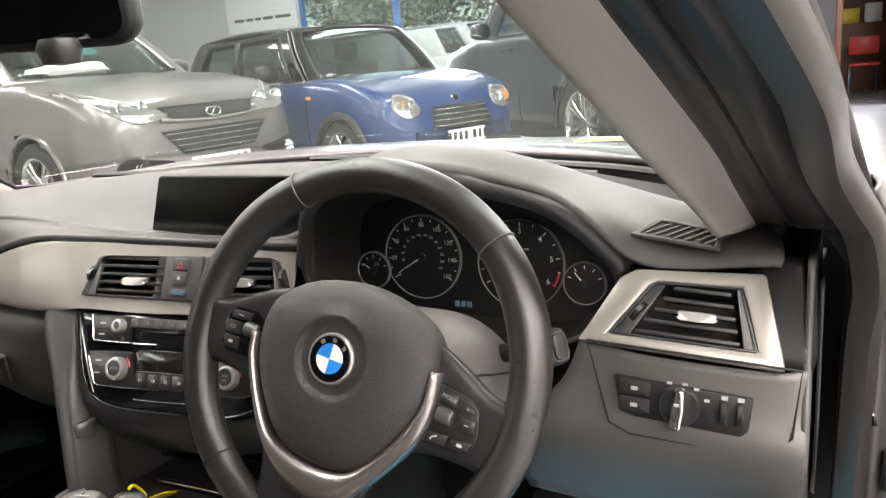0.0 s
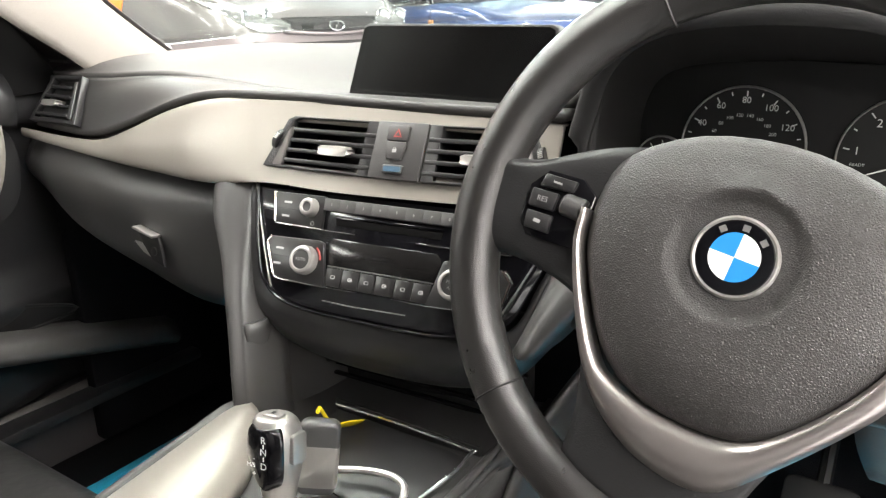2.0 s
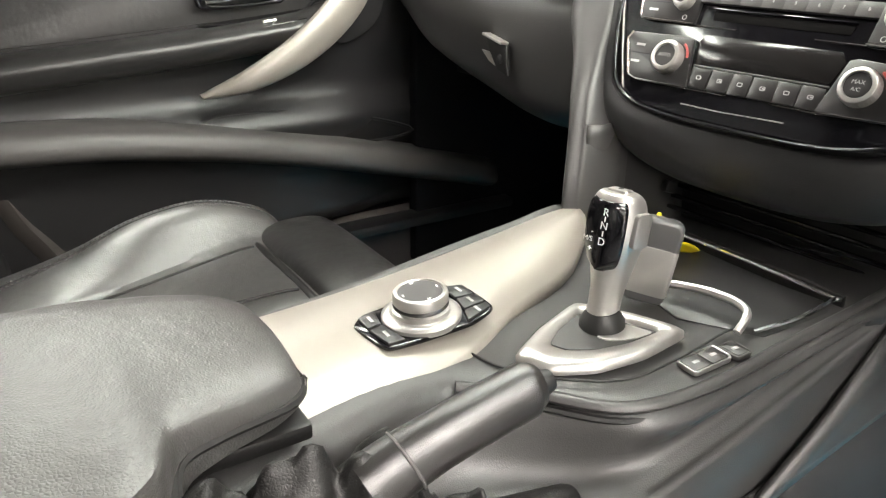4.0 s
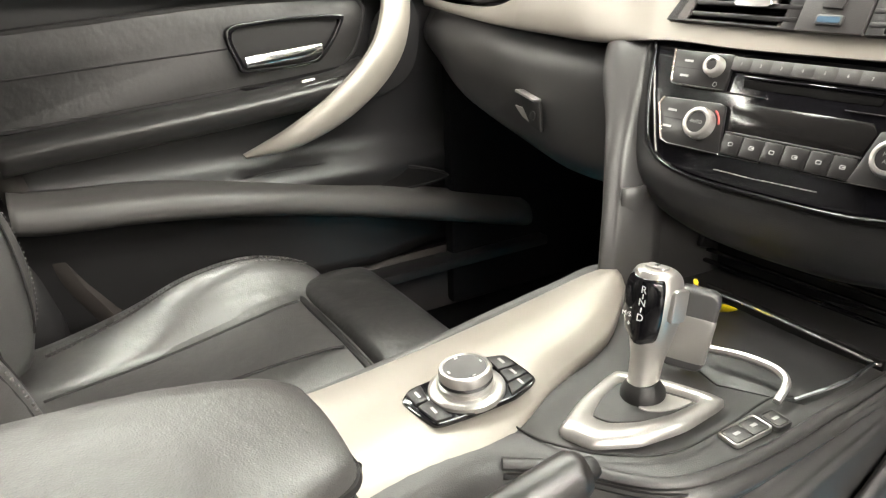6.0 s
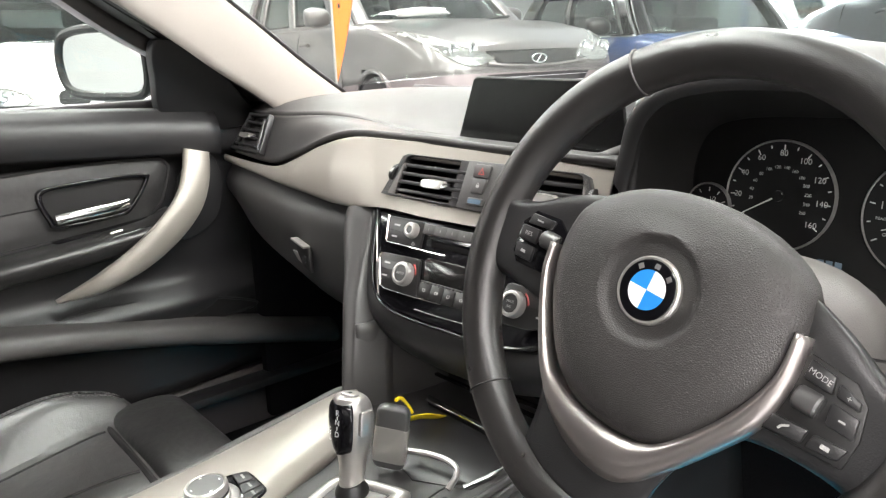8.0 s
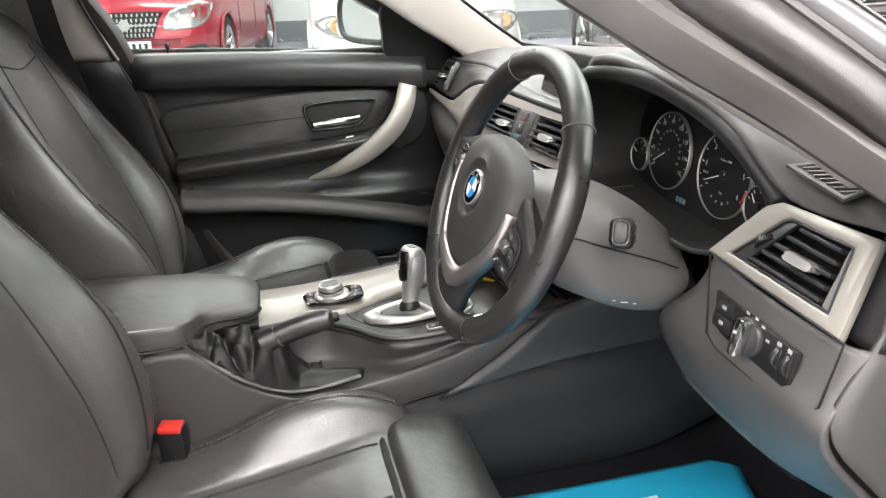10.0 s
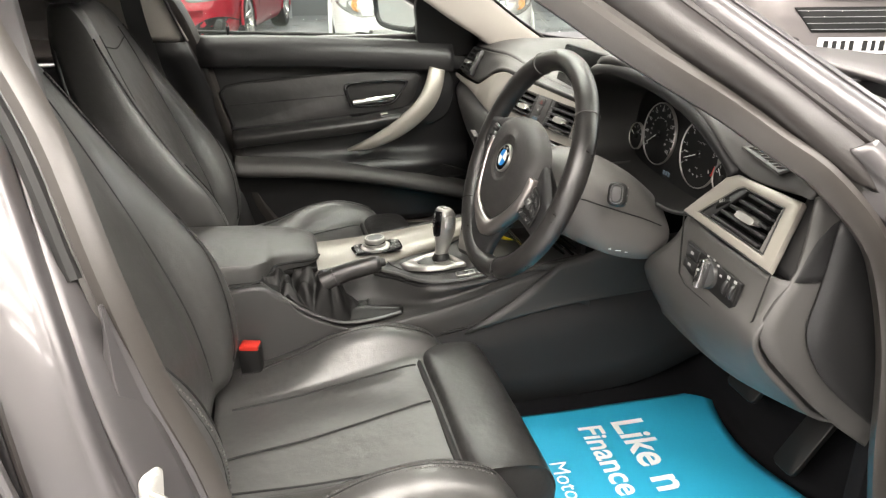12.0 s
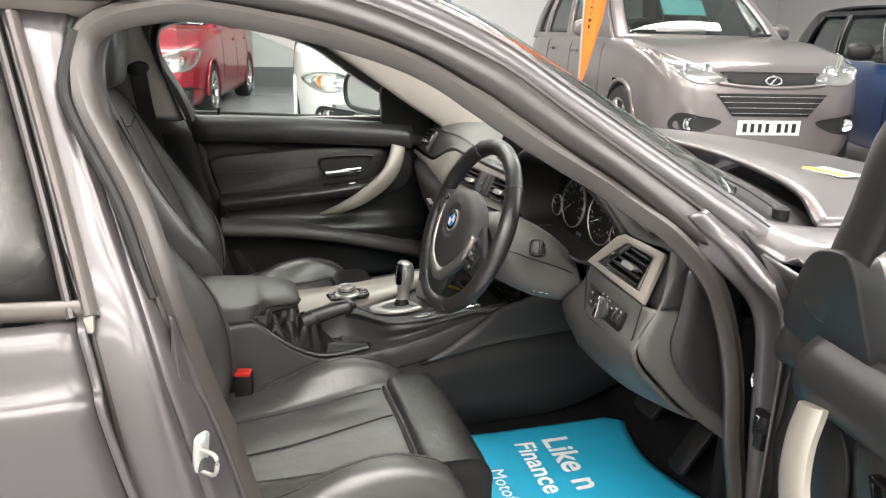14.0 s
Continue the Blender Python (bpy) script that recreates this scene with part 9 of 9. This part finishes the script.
def lamp(th, s, sx, pts, z0, bulge=0.05, amber=False, material=None, tilt=0.3):
    """A headlamp: a swept-back lens over bright reflectors. pts are x, height pairs on the nose."""
    P = cr2(pts, 4)
    cx = sum(x for x, _ in P) / len(P)
    cz = sum(z for _, z in P) / len(P)

    def pt(x, z, out):
        return V(sx * x, on_nose(s, sx * x, z) + out, z)
    rows_ = [[pt(cx + (x - cx) * k, cz + (z - cz) * k, o) for x, z in P] for k, o in ((1.04, -0.01), (1.0, 0.016), (0.9, 0.026), (0.6, 0.032), (0.2, 0.034))]
    bm = grid(rows_, True)
    cap_ends(bm, len(rows_))
    base_rows = [[pt(cx + (x - cx) * k, cz + (z - cz) * k, o) for x, z in P] for k, o in ((1.07, -0.01), (1.03, 0.008), (0.97, 0.012), (0.93, 0.004), (0.6, 0.003), (0.2, 0.003))]
    hb2 = grid(base_rows, True)
    cap_ends(hb2, len(base_rows))
    h = part("headlamp", hb2, LAMPBED, th, "clear headlamp with bright reflectors", local=True)
    ln = part("lens", bm, LENS, h, local=True)
    ln.visible_shadow = False
    xs_ = sorted(x for x, _ in P)
    span = xs_[-1] - xs_[0]
    for k, rr in ((0.32, 0.055), (0.66, 0.05)):
        x = xs_[0] + span * k
        m = fr(pt(x, cz, 0.006), (-1, -0.5 * sx, 0), (0, -0.2, 1))
        part("reflector", lathe([(rr, 0.012), (rr * 0.9, 0.016), (rr * 0.75, 0.004), (rr * 0.4, -0.004), (0.001, 0.006)], m, 24), CHROME if not (amber and k > 0.5) else AMBER, h, local=True)
    top_edge = sorted((q for q in P if q[1] > cz + 0.25 * (max(z for _, z in P) - cz)), key=lambda q: q[0])
    part("lamp_brow", tube([pt(x, z - 0.008, 0.016) for x, z in top_edge], 0.010, 6), SILVER, h, "bright strip along the lamp", local=True)
    return h


def number_plate(th, y, z, material, rear=False, tilt=0, w=0.52):
    m = fr((0, y, z), (-1 if not rear else 1, 0, 0), (0, 0, 1))
    p = part("number_plate", box(w, 0.112, 0.008, m, 0.003), material, th, "number plate with plain dark bars", local=True)
    for k, ww in enumerate((0.045, 0.04, 0.04, 0.04, 0.045, 0.035, 0.045)):
        x = -0.20 + 0.062 * k + (0.035 if k > 3 else 0)
        part("plate_bar", box(ww * 0.8, 0.07, 0.003, m @ pose(x, 0, 0.005), 0), SEAM, p, local=True)
    return p


def slats(th, s, z0, z1, w0, w1, n, material, back=SEAM, out=0.0, label="", th_=0.010):
    """A grille: a dark opening on the nose with bars across."""
    zs_ = [z0 + (z1 - z0) * k / 6 for k in range(7)]
    rows_ = []
    for z in zs_:
        w = w0 + (w1 - w0) * (z - z0) / (z1 - z0)
        rows_.append([V(x, on_nose(s, x, z) + out + 0.006, z) for x in [w * (2 * j / 12 - 1) for j in range(13)]])
    g = part("grille", grid(rows_), back, th, label, local=True, solid=0.004)
    for k in range(n):
        z = z0 + (z1 - z0) * (k + 0.5) / n
        w = (w0 + (w1 - w0) * (z - z0) / (z1 - z0)) * 0.99
        part("grille_bar", sweep([V(x, on_nose(s, x, z) + out + 0.012, z) for x in [w * (2 * j / 12 - 1) for j in range(13)]], oval(th_, th_ * 0.8, 8)), material, g, local=True)
    edge = [V(x, on_nose(s, x, z) + out + 0.010, z) for x, z in [(w0 * (2 * j / 10 - 1), z0) for j in range(11)] + [(w1 * (1 - 2 * j / 10), z1) for j in range(11)]]
    part("grille_rim", tube(edge, th_ * 0.9, 6, (0, 1, 0), True), SEAM, g, local=True)
    return g


def nose_panel(name, th, s, sx, pts, material, label="", out=0.006):
    """A panel that follows the nose inside an outline of x, height pairs."""
    P = cr2(pts, 4)
    cx, cz = sum(x for x, _ in P) / len(P), sum(z for _, z in P) / len(P)
    rows_ = [[V(sx * (cx + (x - cx) * k), on_nose(s, sx * (cx + (x - cx) * k), cz + (z - cz) * k) + o, cz + (z - cz) * k) for x, z in P] for k, o in ((1.0, -0.01), (0.98, out), (0.9, out * 0.6), (0.5, out * 0.5), (0.1, out * 0.5))]
    bm = grid(rows_, True)
    cap_ends(bm, len(rows_))
    return part(name, bm, material, th, label, local=True)


def fog(th, s, sx, x, z, r=0.055, w=0.17, h=0.07):
    rec = nose_panel("fog_recess", th, s, sx, [(x - w * 1.45, z + h * 0.25), (x - w * 0.5, z + h * 0.75), (x + w * 0.35, z + h), (x + w * 0.62, z - h * 0.2), (x + w * 0.3, z - h * 0.95), (x - w * 0.7, z - h * 0.75)], BLACK, "black fog lamp recess")
    m = fr((sx * x, on_nose(s, sx * x, z) + 0.004, z), (-1, -0.35 * sx, 0), (0, 0, 1))
    part("fog_lamp", lathe([(r, 0.010), (r * 0.95, 0.02), (r * 0.8, 0.012), (r * 0.4, 0.008), (0.001, 0.018)], m, 24), CHROME, rec, local=True)


# silver-grey crossover
GREY = dict(w=0.91, fo=0.89, wb=2.64, r=0.345, belt=1.07, roof=1.66, sill=0.22, wb_=-0.40, wt=-1.25, rr=-3.15, rb=-3.42, round=0.33, spokes=5, gr=0.68,
            line=[(-3.50, 0.98, 0.86), (-3.40, 1.06, 0.94), (-2.9, 1.09, 0.99), (-1.5, 1.10, 1.0), (-0.6, 1.12, 1.0), (-0.1, 1.10, 0.995), (0.35, 1.03, 0.975), (0.62, 0.955, 0.93), (0.77, 0.89, 0.86), (0.85, 0.80, 0.77), (0.89, 0.64, 0.66)],
            panes=((0.16, 0.46), (0.50, 0.78), (0.82, 0.93)), doors=(-0.55, -1.55, -2.45))


def grey_face(th, s):
    for sx in (1, -1):
        lamp(th, s, sx, [(0.36, 0.825), (0.47, 0.775), (0.62, 0.775), (0.74, 0.85), (0.84, 1.005), (0.70, 0.955), (0.52, 0.875)], 0.80, tilt=0.9)
        fog(th, s, sx, 0.66, 0.47, 0.05, 0.19, 0.08)
    slats(th, s, 0.765, 0.858, 0.33, 0.41, 0, BLACK, label="dark upper grille", th_=0.006)
    part("grille_lip", sweep([V(x, on_nose(s, x, 0.750) + 0.010, 0.750 + 0.14 * x * x) for x in [0.44 * (2 * j / 16 - 1) for j in range(17)]], oval(0.016, 0.012, 8)), PAINT_SILVER, th, "silver lip under the grille", local=True)
    slats(th, s, 0.535, 0.70, 0.31, 0.455, 4, CHROME, label="dark lower grille with bright bars", th_=0.0034)
    m = fr((0, on_nose(s, 0, 0.800) + 0.022, 0.800), (-1, 0, 0), (0, -0.15, 1))
    part("badge", hollow(oval(0.070, 0.037, 24), oval(0.058, 0.026, 24), 0.008, m, 0.002), CHROME, th, "oval chrome badge", local=True)
    part("badge_bar", prism([(-0.03, -0.025), (-0.018, -0.025), (0.03, 0.025), (0.018, 0.025)], 0.006, m, 0.001), CHROME, th, local=True)
    number_plate(th, s["fo"] + 0.010, 0.445, PLATE_W)
    part("lower_intake", box(1.0, 0.05, 0.07, pose(0, s["fo"] - 0.03, 0.325), 0.02), BLACK, th, local=True)
    part("price_card", box(0.50, 0.006, 0.045, pose(0.18, -0.46, 1.165, -40, 0, 4), 0), PLATE_W, th, local=True)
    part("screen_card", prism(round_rect(0.42, 0.20, 0.01), 0.003, fr((0.04, -0.80, 1.37), (-1, 0, 0), (0, -0.72, 0.68)), 0), TEAL, th, "teal sales card in the windscreen", local=True)
    for sx in (0.1, -0.45):
        part("wiper", tube(cr([V(sx + 0.25, -0.36, 1.075), V(sx, -0.40, 1.11), V(sx - 0.25, -0.46, 1.14)], 4), 0.012, 6), BLACK, th, local=True)
    for k in (-1, 1):
        part("bonnet_crease", tube(cr([V(k * 0.50, 0.55, 0.945), V(k * 0.58, 0.2, 1.03), V(k * 0.66, -0.3, 1.085)], 5), 0.006, 6), PAINT_SILVER, th, local=True)


def car_pose(x, y, yaw):
    return pose(x, y, FLOOR, 0, 0, yaw)


parked("crossover_car", car_pose(-3.97, 3.78, 261), GREY, "silver-grey metallic crossover parked nose-out with a teal windscreen card", PAINT_SILVER, grey_face)

# dark blue hatchback with a black roof
BLUECAR = dict(w=0.842, fo=0.62, wb=2.467, r=0.305, belt=0.93, roof=1.375, sill=0.2, wb_=-0.48, wt=-0.92, rr=-2.75, rb=-2.98, round=0.24, spokes=7, twin=False, gr=0.74,
            line=[(-3.05, 0.86, 0.86), (-2.95, 0.93, 0.93), (-2.4, 0.95, 0.99), (-1.2, 0.95, 1.0), (-0.5, 0.96, 1.0), (-0.1, 0.935, 0.99), (0.22, 0.875, 0.96), (0.42, 0.80, 0.88), (0.54, 0.68, 0.76), (0.60, 0.52, 0.62)],
            panes=((0.10, 0.50), (0.54, 0.84)), doors=(-0.45, -1.75), roofmat=GLOSS, pillars=GLOSS, lipmat=BLACK, lip=0.03, mirrormat=BLACK, handle=CHROME)


def bluecar_face(th, s):
    for sx in (1, -1):
        lamp(th, s, sx, [(0.42, 0.65), (0.50, 0.60), (0.60, 0.61), (0.65, 0.69), (0.61, 0.77), (0.51, 0.78), (0.44, 0.73)], 0.70, amber=True, tilt=0.35)
        part("side_repeater", box(0.012, 0.07, 0.03, pose(sx * 0.846, -0.40, 0.80), 0.004), AMBER, th, local=True)
    slats(th, s, 0.49, 0.66, 0.33, 0.29, 4, CHROME, label="dark grille with chrome bars", th_=0.008)
    number_plate(th, s["fo"] + 0.02, 0.41, PLATE_W, w=0.42)
    part("lower_intake", box(0.8, 0.05, 0.10, pose(0, s["fo"] - 0.04, 0.34), 0.02), BLACK, th, local=True)
    part("bonnet_badge", lathe([(0.03, 0), (0.028, 0.006), (0.001, 0.008)], fr((0, on_nose(s, 0, 0.72) + 0.004, 0.72), (-1, 0, 0), (0, -0.5, 1)), 20), CHROME, th, local=True)
    part("waist_line", sweep([V(sx * 0.80, -0.5 - 2.4 * k / 8, 0.935) for sx in (1,) for k in range(9)], oval(0.006, 0.009, 6)), CHROME, th, local=True)


parked("hatchback_car", car_pose(-2.42, 5.42, 248.0), BLUECAR, "dark blue small hatchback with a black roof parked nose-out", PAINT_BLUE, bluecar_face)

# white hatchback
WHITEC = dict(w=0.875, fo=0.75, wb=2.66, r=0.315, belt=0.98, roof=1.44, sill=0.2, wb_=-0.55, wt=-1.20, rr=-3.05, rb=-3.35, round=0.28, gr=0.68,
              line=[(-3.45, 0.84, 0.86), (-3.35, 0.94, 0.94), (-2.8, 0.96, 0.99), (-1.4, 0.99, 1.0), (-0.6, 1.01, 1.0), (-0.1, 0.985, 0.99), (0.30, 0.91, 0.96), (0.54, 0.82, 0.89), (0.68, 0.71, 0.78), (0.74, 0.54, 0.64)],
              panes=((0.14, 0.46), (0.50, 0.80)), doors=(-0.6, -1.6, -2.5))


def white_face(th, s):
    for sx in (1, -1):
        lamp(th, s, sx, [(0.36, 0.665), (0.48, 0.60), (0.63, 0.585), (0.76, 0.64), (0.80, 0.70), (0.68, 0.755), (0.48, 0.745)], 0.66, amber=True, tilt=0.6)
        m = fr((sx * 0.125, on_nose(s, 0.12, 0.655) + 0.008, 0.655), (-1, 0, 0), (0, -0.1, 1))
        part("kidney_grille", hollow(round_rect(0.20, 0.125, 0.05), round_rect(0.18, 0.105, 0.042), 0.015, m, 0.003), CHROME, th, local=True)
        part("kidney_back", prism(round_rect(0.18, 0.105, 0.042), 0.004, m, 0), BLACK, th, local=True)
        fog(th, s, sx, 0.60, 0.40, 0.045)
    number_plate(th, s["fo"] + 0.02, 0.47, PLATE_W)
    part("lower_intake", box(1.0, 0.05, 0.10, pose(0, s["fo"] - 0.04, 0.34), 0.02), BLACK, th, local=True)


parked("white_hatchback", car_pose(-5.25, 1.09, 264.5), WHITEC, "white five-door hatchback parked nose-out by the wall", PAINT_WHITE, white_face)

# red hatchback
REDC = dict(w=0.89, fo=0.86, wb=2.70, r=0.325, belt=1.03, roof=1.55, sill=0.18, wb_=-0.62, wt=-1.42, rr=-3.0, rb=-3.4, round=0.34, gr=0.64, handle=PAINT_RED,
            line=[(-3.5, 0.90, 0.84), (-3.4, 1.02, 0.93), (-2.8, 1.07, 0.99), (-1.4, 1.07, 1.0), (-0.65, 1.08, 1.0), (-0.1, 1.03, 0.99), (0.35, 0.93, 0.96), (0.62, 0.84, 0.89), (0.78, 0.72, 0.77), (0.85, 0.54, 0.64)],
            panes=((0.14, 0.46), (0.50, 0.80)), doors=(-0.6, -1.6, -2.5))


def red_face(th, s):
    for sx in (1, -1):
        lamp(th, s, sx, [(0.40, 0.575), (0.58, 0.565), (0.76, 0.60), (0.82, 0.74), (0.80, 0.82), (0.62, 0.80), (0.46, 0.73)], 0.70, tilt=0.7)
        nose_panel("side_intake", th, s, sx, [(0.42, 0.26), (0.58, 0.38), (0.76, 0.40), (0.86, 0.33), (0.84, 0.22), (0.60, 0.20)], BLACK, "black side intake", 0.008)
    g = slats(th, s, 0.49, 0.735, 0.28, 0.385, 1, SILVER, label="studded grille with a bright bar")
    for i in range(5):
        for j in range(14):
            x = (-0.34 + 0.0523 * j) * (0.80 + 0.05 * i)
            part("stud", box(0.016, 0.006, 0.036, pose(x, on_nose(s, x, 0.515 + 0.049 * i) + 0.014, 0.515 + 0.049 * i), 0), SILVER, g, local=True)
    m = fr((0, on_nose(s, 0, 0.615) + 0.02, 0.615), (-1, 0, 0), (0, 0, 1))
    part("badge", lathe([(0.058, 0), (0.056, 0.008), (0.046, 0.010), (0.001, 0.008)], m, 28), SILVER, th, local=True)
    number_plate(th, s["fo"] + 0.03, 0.40, PLATE_W)
    part("lower_intake", box(1.1, 0.05, 0.10, pose(0, s["fo"] - 0.05, 0.27), 0.02), BLACK, th, local=True)
    part("screen_card", prism(round_rect(0.50, 0.17, 0.01), 0.003, fr((-0.30, -0.96, 1.31), (-1, 0, 0), (0, -0.78, 0.62)), 0), TEAL, th, "teal sales card in the windscreen", local=True)


parked("red_hatchback", car_pose(-8.2, -1.36, 259.0), REDC, "bright red hatchback with a studded grille parked nose-out", PAINT_RED, red_face)

# dark teal off-roader, tail towards the saloon
ROVER = dict(w=0.96, fo=0.86, wb=2.75, r=0.40, belt=1.20, roof=1.80, sill=0.36, wb_=-0.45, wt=-1.15, rr=-3.32, rb=-3.44, round=0.25, gr=0.80, spokes=7, lipmat=PAINT_BLACK, glass=GLASS_CAR,
             line=[(-3.56, 0.92, 0.86), (-3.54, 1.06, 0.92), (-3.46, 1.18, 0.96), (-3.0, 1.22, 0.99), (-1.5, 1.22, 1.0), (-0.5, 1.23, 1.0), (0.0, 1.18, 0.995), (0.45, 1.12, 0.97), (0.70, 1.04, 0.92), (0.82, 0.88, 0.85), (0.86, 0.68, 0.78)],
             panes=((0.14, 0.40), (0.43, 0.68), (0.71, 0.92)), doors=(-0.55, -1.60, -2.5), handle=PAINT_TEAL)


def rover_tail(th, s):
    number_plate(th, -3.585, 1.06, PLATE_Y, True)
    for sx in (1, -1):
        lamp_ = part("tail_lamp", box(0.30, 0.16, 0.13, pose(sx * 0.70, -3.51, 1.06), 0.035, 3), TAIL, th, "red tail lamp", local=True)
        part("lamp_strip", box(0.28, 0.02, 0.035, pose(sx * 0.68, -3.588, 1.005), 0.006), SILVER, lamp_, local=True)
        part("reflector", box(0.17, 0.03, 0.045, pose(sx * 0.58, -3.562, 0.56), 0.010), TAIL, th, local=True)
        part("exhaust", lathe([(0.04, 0.0), (0.042, 0.08), (0.034, 0.08), (0.03, 0.0)], pose(sx * 0.55, -3.52, 0.36, 90, 0, 0), 18), CHROME, th, local=True)
    part("bumper_crease", sweep([V(0.88 * (2 * k / 12 - 1), -3.575 + 0.10 * abs(2 * k / 12 - 1) ** 4, 0.74) for k in range(13)], oval(0.006, 0.012, 8)), PAINT_TEAL, th, local=True)
    part("rear_valance", box(1.5, 0.06, 0.12, pose(0, -3.52, 0.41), 0.02), BLACK, th, local=True)


parked("off_roader", car_pose(-2.36, 8.42, 46.0), ROVER, "dark teal off-roader with bright alloy wheels by the glazing", PAINT_TEAL, rover_tail)

# orange feather banner by the crossover
BX, BY = -3.5, 2.19
bn = thing("feather_banner", (BX, BY, FLOOR), "orange feather banner on a thin pole", "banner")
part("pole", tube([(BX, BY, FLOOR), (BX, BY, 2.9)], 0.008, 8, (1, 0, 0)), SILVER, bn)
part("pole_foot", lathe([(0.16, 0.0), (0.16, 0.02), (0.03, 0.04), (0.012, 0.12)], pose(BX, BY, FLOOR), 20), SKIRT, bn)
part("cloth", patch([[V(BX, BY, z0), V(BX + w * 0.3, BY + w * 0.9, z1)] for z0, z1, w in ((0.80, 0.81, 0.012), (1.05, 1.07, 0.09), (1.40, 1.42, 0.17), (1.9, 1.9, 0.24), (2.45, 2.43, 0.27), (2.88, 2.80, 0.16))], 5, 5), ORANGE, bn, "orange cloth with dark marks", solid=0.001)
for k in range(16):
    w = 0.045 + 0.0042 * k
    part("cloth_mark", box(0.003, 0.006 + 0.022 * ((k * 7) % 5) / 5, 0.012 + 0.022 * ((k * 3) % 4) / 4, fr((BX + 0.3 * w + 0.002, BY + 0.9 * w, 1.22 + 0.045 * k), (0.95, -0.3, 0), (0.3, 0.95, 0)), 0), SEAM, bn)
# ---- outside: hedge, trees and pale vehicles in the glare ----
LEAF = mat("foliage", (0.075, 0.12, 0.045), 0.7, grain=0.3, scale=30, vary=0.35, vary_scale=3)
BARK = mat("bark", (0.10, 0.075, 0.05), 0.9, grain=0.3, scale=40, vary=0.2, vary_scale=5, bump=0.6, bump_scale=50)


def tree(x, y, h, seed):
    rnd = random.Random(seed)
    t = thing("tree", (x, y, FLOOR - 0.1), "leafy green tree outside the showroom", "tree", "trees outside")
    part("trunk", tube(cr([V(x, y, FLOOR - 0.1), V(x + 0.1, y, h * 0.3), V(x - 0.05, y + 0.1, h * 0.6)], 5), 0.16, 10, (1, 0, 0), sizes=[1.3 - 0.08 * i for i in range(11)]), BARK, t)
    for k in range(5):
        a = k * 1.3
        part("limb", tube(cr([V(x, y, h * (0.3 + 0.05 * k)), V(x + 0.7 * math.cos(a), y + 0.7 * math.sin(a), h * (0.5 + 0.05 * k)), V(x + 1.3 * math.cos(a), y + 1.3 * math.sin(a), h * (0.6 + 0.06 * k))], 4), 0.06, 8, (1, 0.3, 0), sizes=[1 - 0.08 * i for i in range(9)]), BARK, t)
    vv, ff = [], []
    for k in range(2600):
        while True:
            p = V(rnd.uniform(-1, 1), rnd.uniform(-1, 1), rnd.uniform(-1, 1))
            if p.length < 1 and noise.noise(p * 2.2 + V(seed, 0, 0)) > -0.12:
                break
        c = V(x + p.x * h * 0.42, y + p.y * h * 0.42, h * 0.62 + p.z * h * 0.40)
        u = V(rnd.uniform(-1, 1), rnd.uniform(-1, 1), rnd.uniform(-0.6, 0.6)).normalized()
        w = u.cross(V(rnd.uniform(-1, 1), rnd.uniform(-1, 1), 1)).normalized()
        L = rnd.uniform(0.10, 0.20)
        i = len(vv)
        vv += [c - u * L, c + w * L * 0.45, c + u * L, c - w * L * 0.45]
        ff += [(i, i + 1, i + 2, i + 3)]
    me = bpy.data.meshes.new("crown")
    me.from_pydata([v - at_world(t).translation for v in vv], [], ff)
    me.materials.append(LEAF)
    ob = new("crown", me)
    ob.parent = t
    tagged(ob, "crown of many small leaves", kind="stuff")


for i, (x, y, h) in enumerate(((-10.5, 22, 5.5), (-7.5, 25, 6.5), (-13.5, 24, 6), (-4.0, 27, 6), (-17, 26, 7))):
    tree(x, y, h, 10 + i)
vv, ff = [], []
rnd = random.Random(3)
for k in range(5200):
    c = V(rnd.uniform(-26, 10), 21 + rnd.uniform(-0.6, 0.6), FLOOR + rnd.uniform(0, 2.0) * (0.8 + 0.25 * math.sin(k)))
    u = V(rnd.uniform(-1, 1), rnd.uniform(-1, 1), rnd.uniform(-1, 1)).normalized()
    w = u.cross(V(rnd.uniform(-1, 1), rnd.uniform(-1, 1), 1)).normalized()
    L = rnd.uniform(0.12, 0.24)
    i = len(vv)
    vv += [c - u * L, c + w * L * 0.5, c + u * L, c - w * L * 0.5]
    ff += [(i, i + 1, i + 2, i + 3)]
me = bpy.data.meshes.new("hedge")
me.from_pydata(vv, [], ff)
me.materials.append(LEAF)
tagged(new("hedge", me), "green hedge outside the showroom", "hedge", kind="stuff")
VAN = dict(w=0.95, fo=0.85, wb=3.0, r=0.33, belt=1.25, roof=1.95, sill=0.22, wb_=-0.2, wt=-0.9, rr=-3.9, rb=-3.95, round=0.28, gr=0.85,
           line=[(-4.0, 1.2, 0.92), (-3.9, 1.26, 0.96), (-2.0, 1.27, 1.0), (-0.4, 1.28, 1.0), (0.1, 1.2, 0.99), (0.5, 1.05, 0.95), (0.74, 0.9, 0.86), (0.84, 0.65, 0.7)], panes=((0.08, 0.30),), doors=(-0.5, -1.5), pillars=PAINT_WHITE)


def van_face(th, s):
    for sx in (1, -1):
        lamp(th, s, sx, [(0.5, 0.72), (0.65, 0.70), (0.80, 0.82), (0.78, 0.95), (0.6, 0.88)], 0.75, tilt=0.6)
    number_plate(th, s["fo"] + 0.02, 0.46, PLATE_W)


parked("white_van", pose(-5.6, 16.5, FLOOR - 0.08, 0, 0, 250), VAN, "white van in the sun outside the showroom", PAINT_WHITE, van_face)
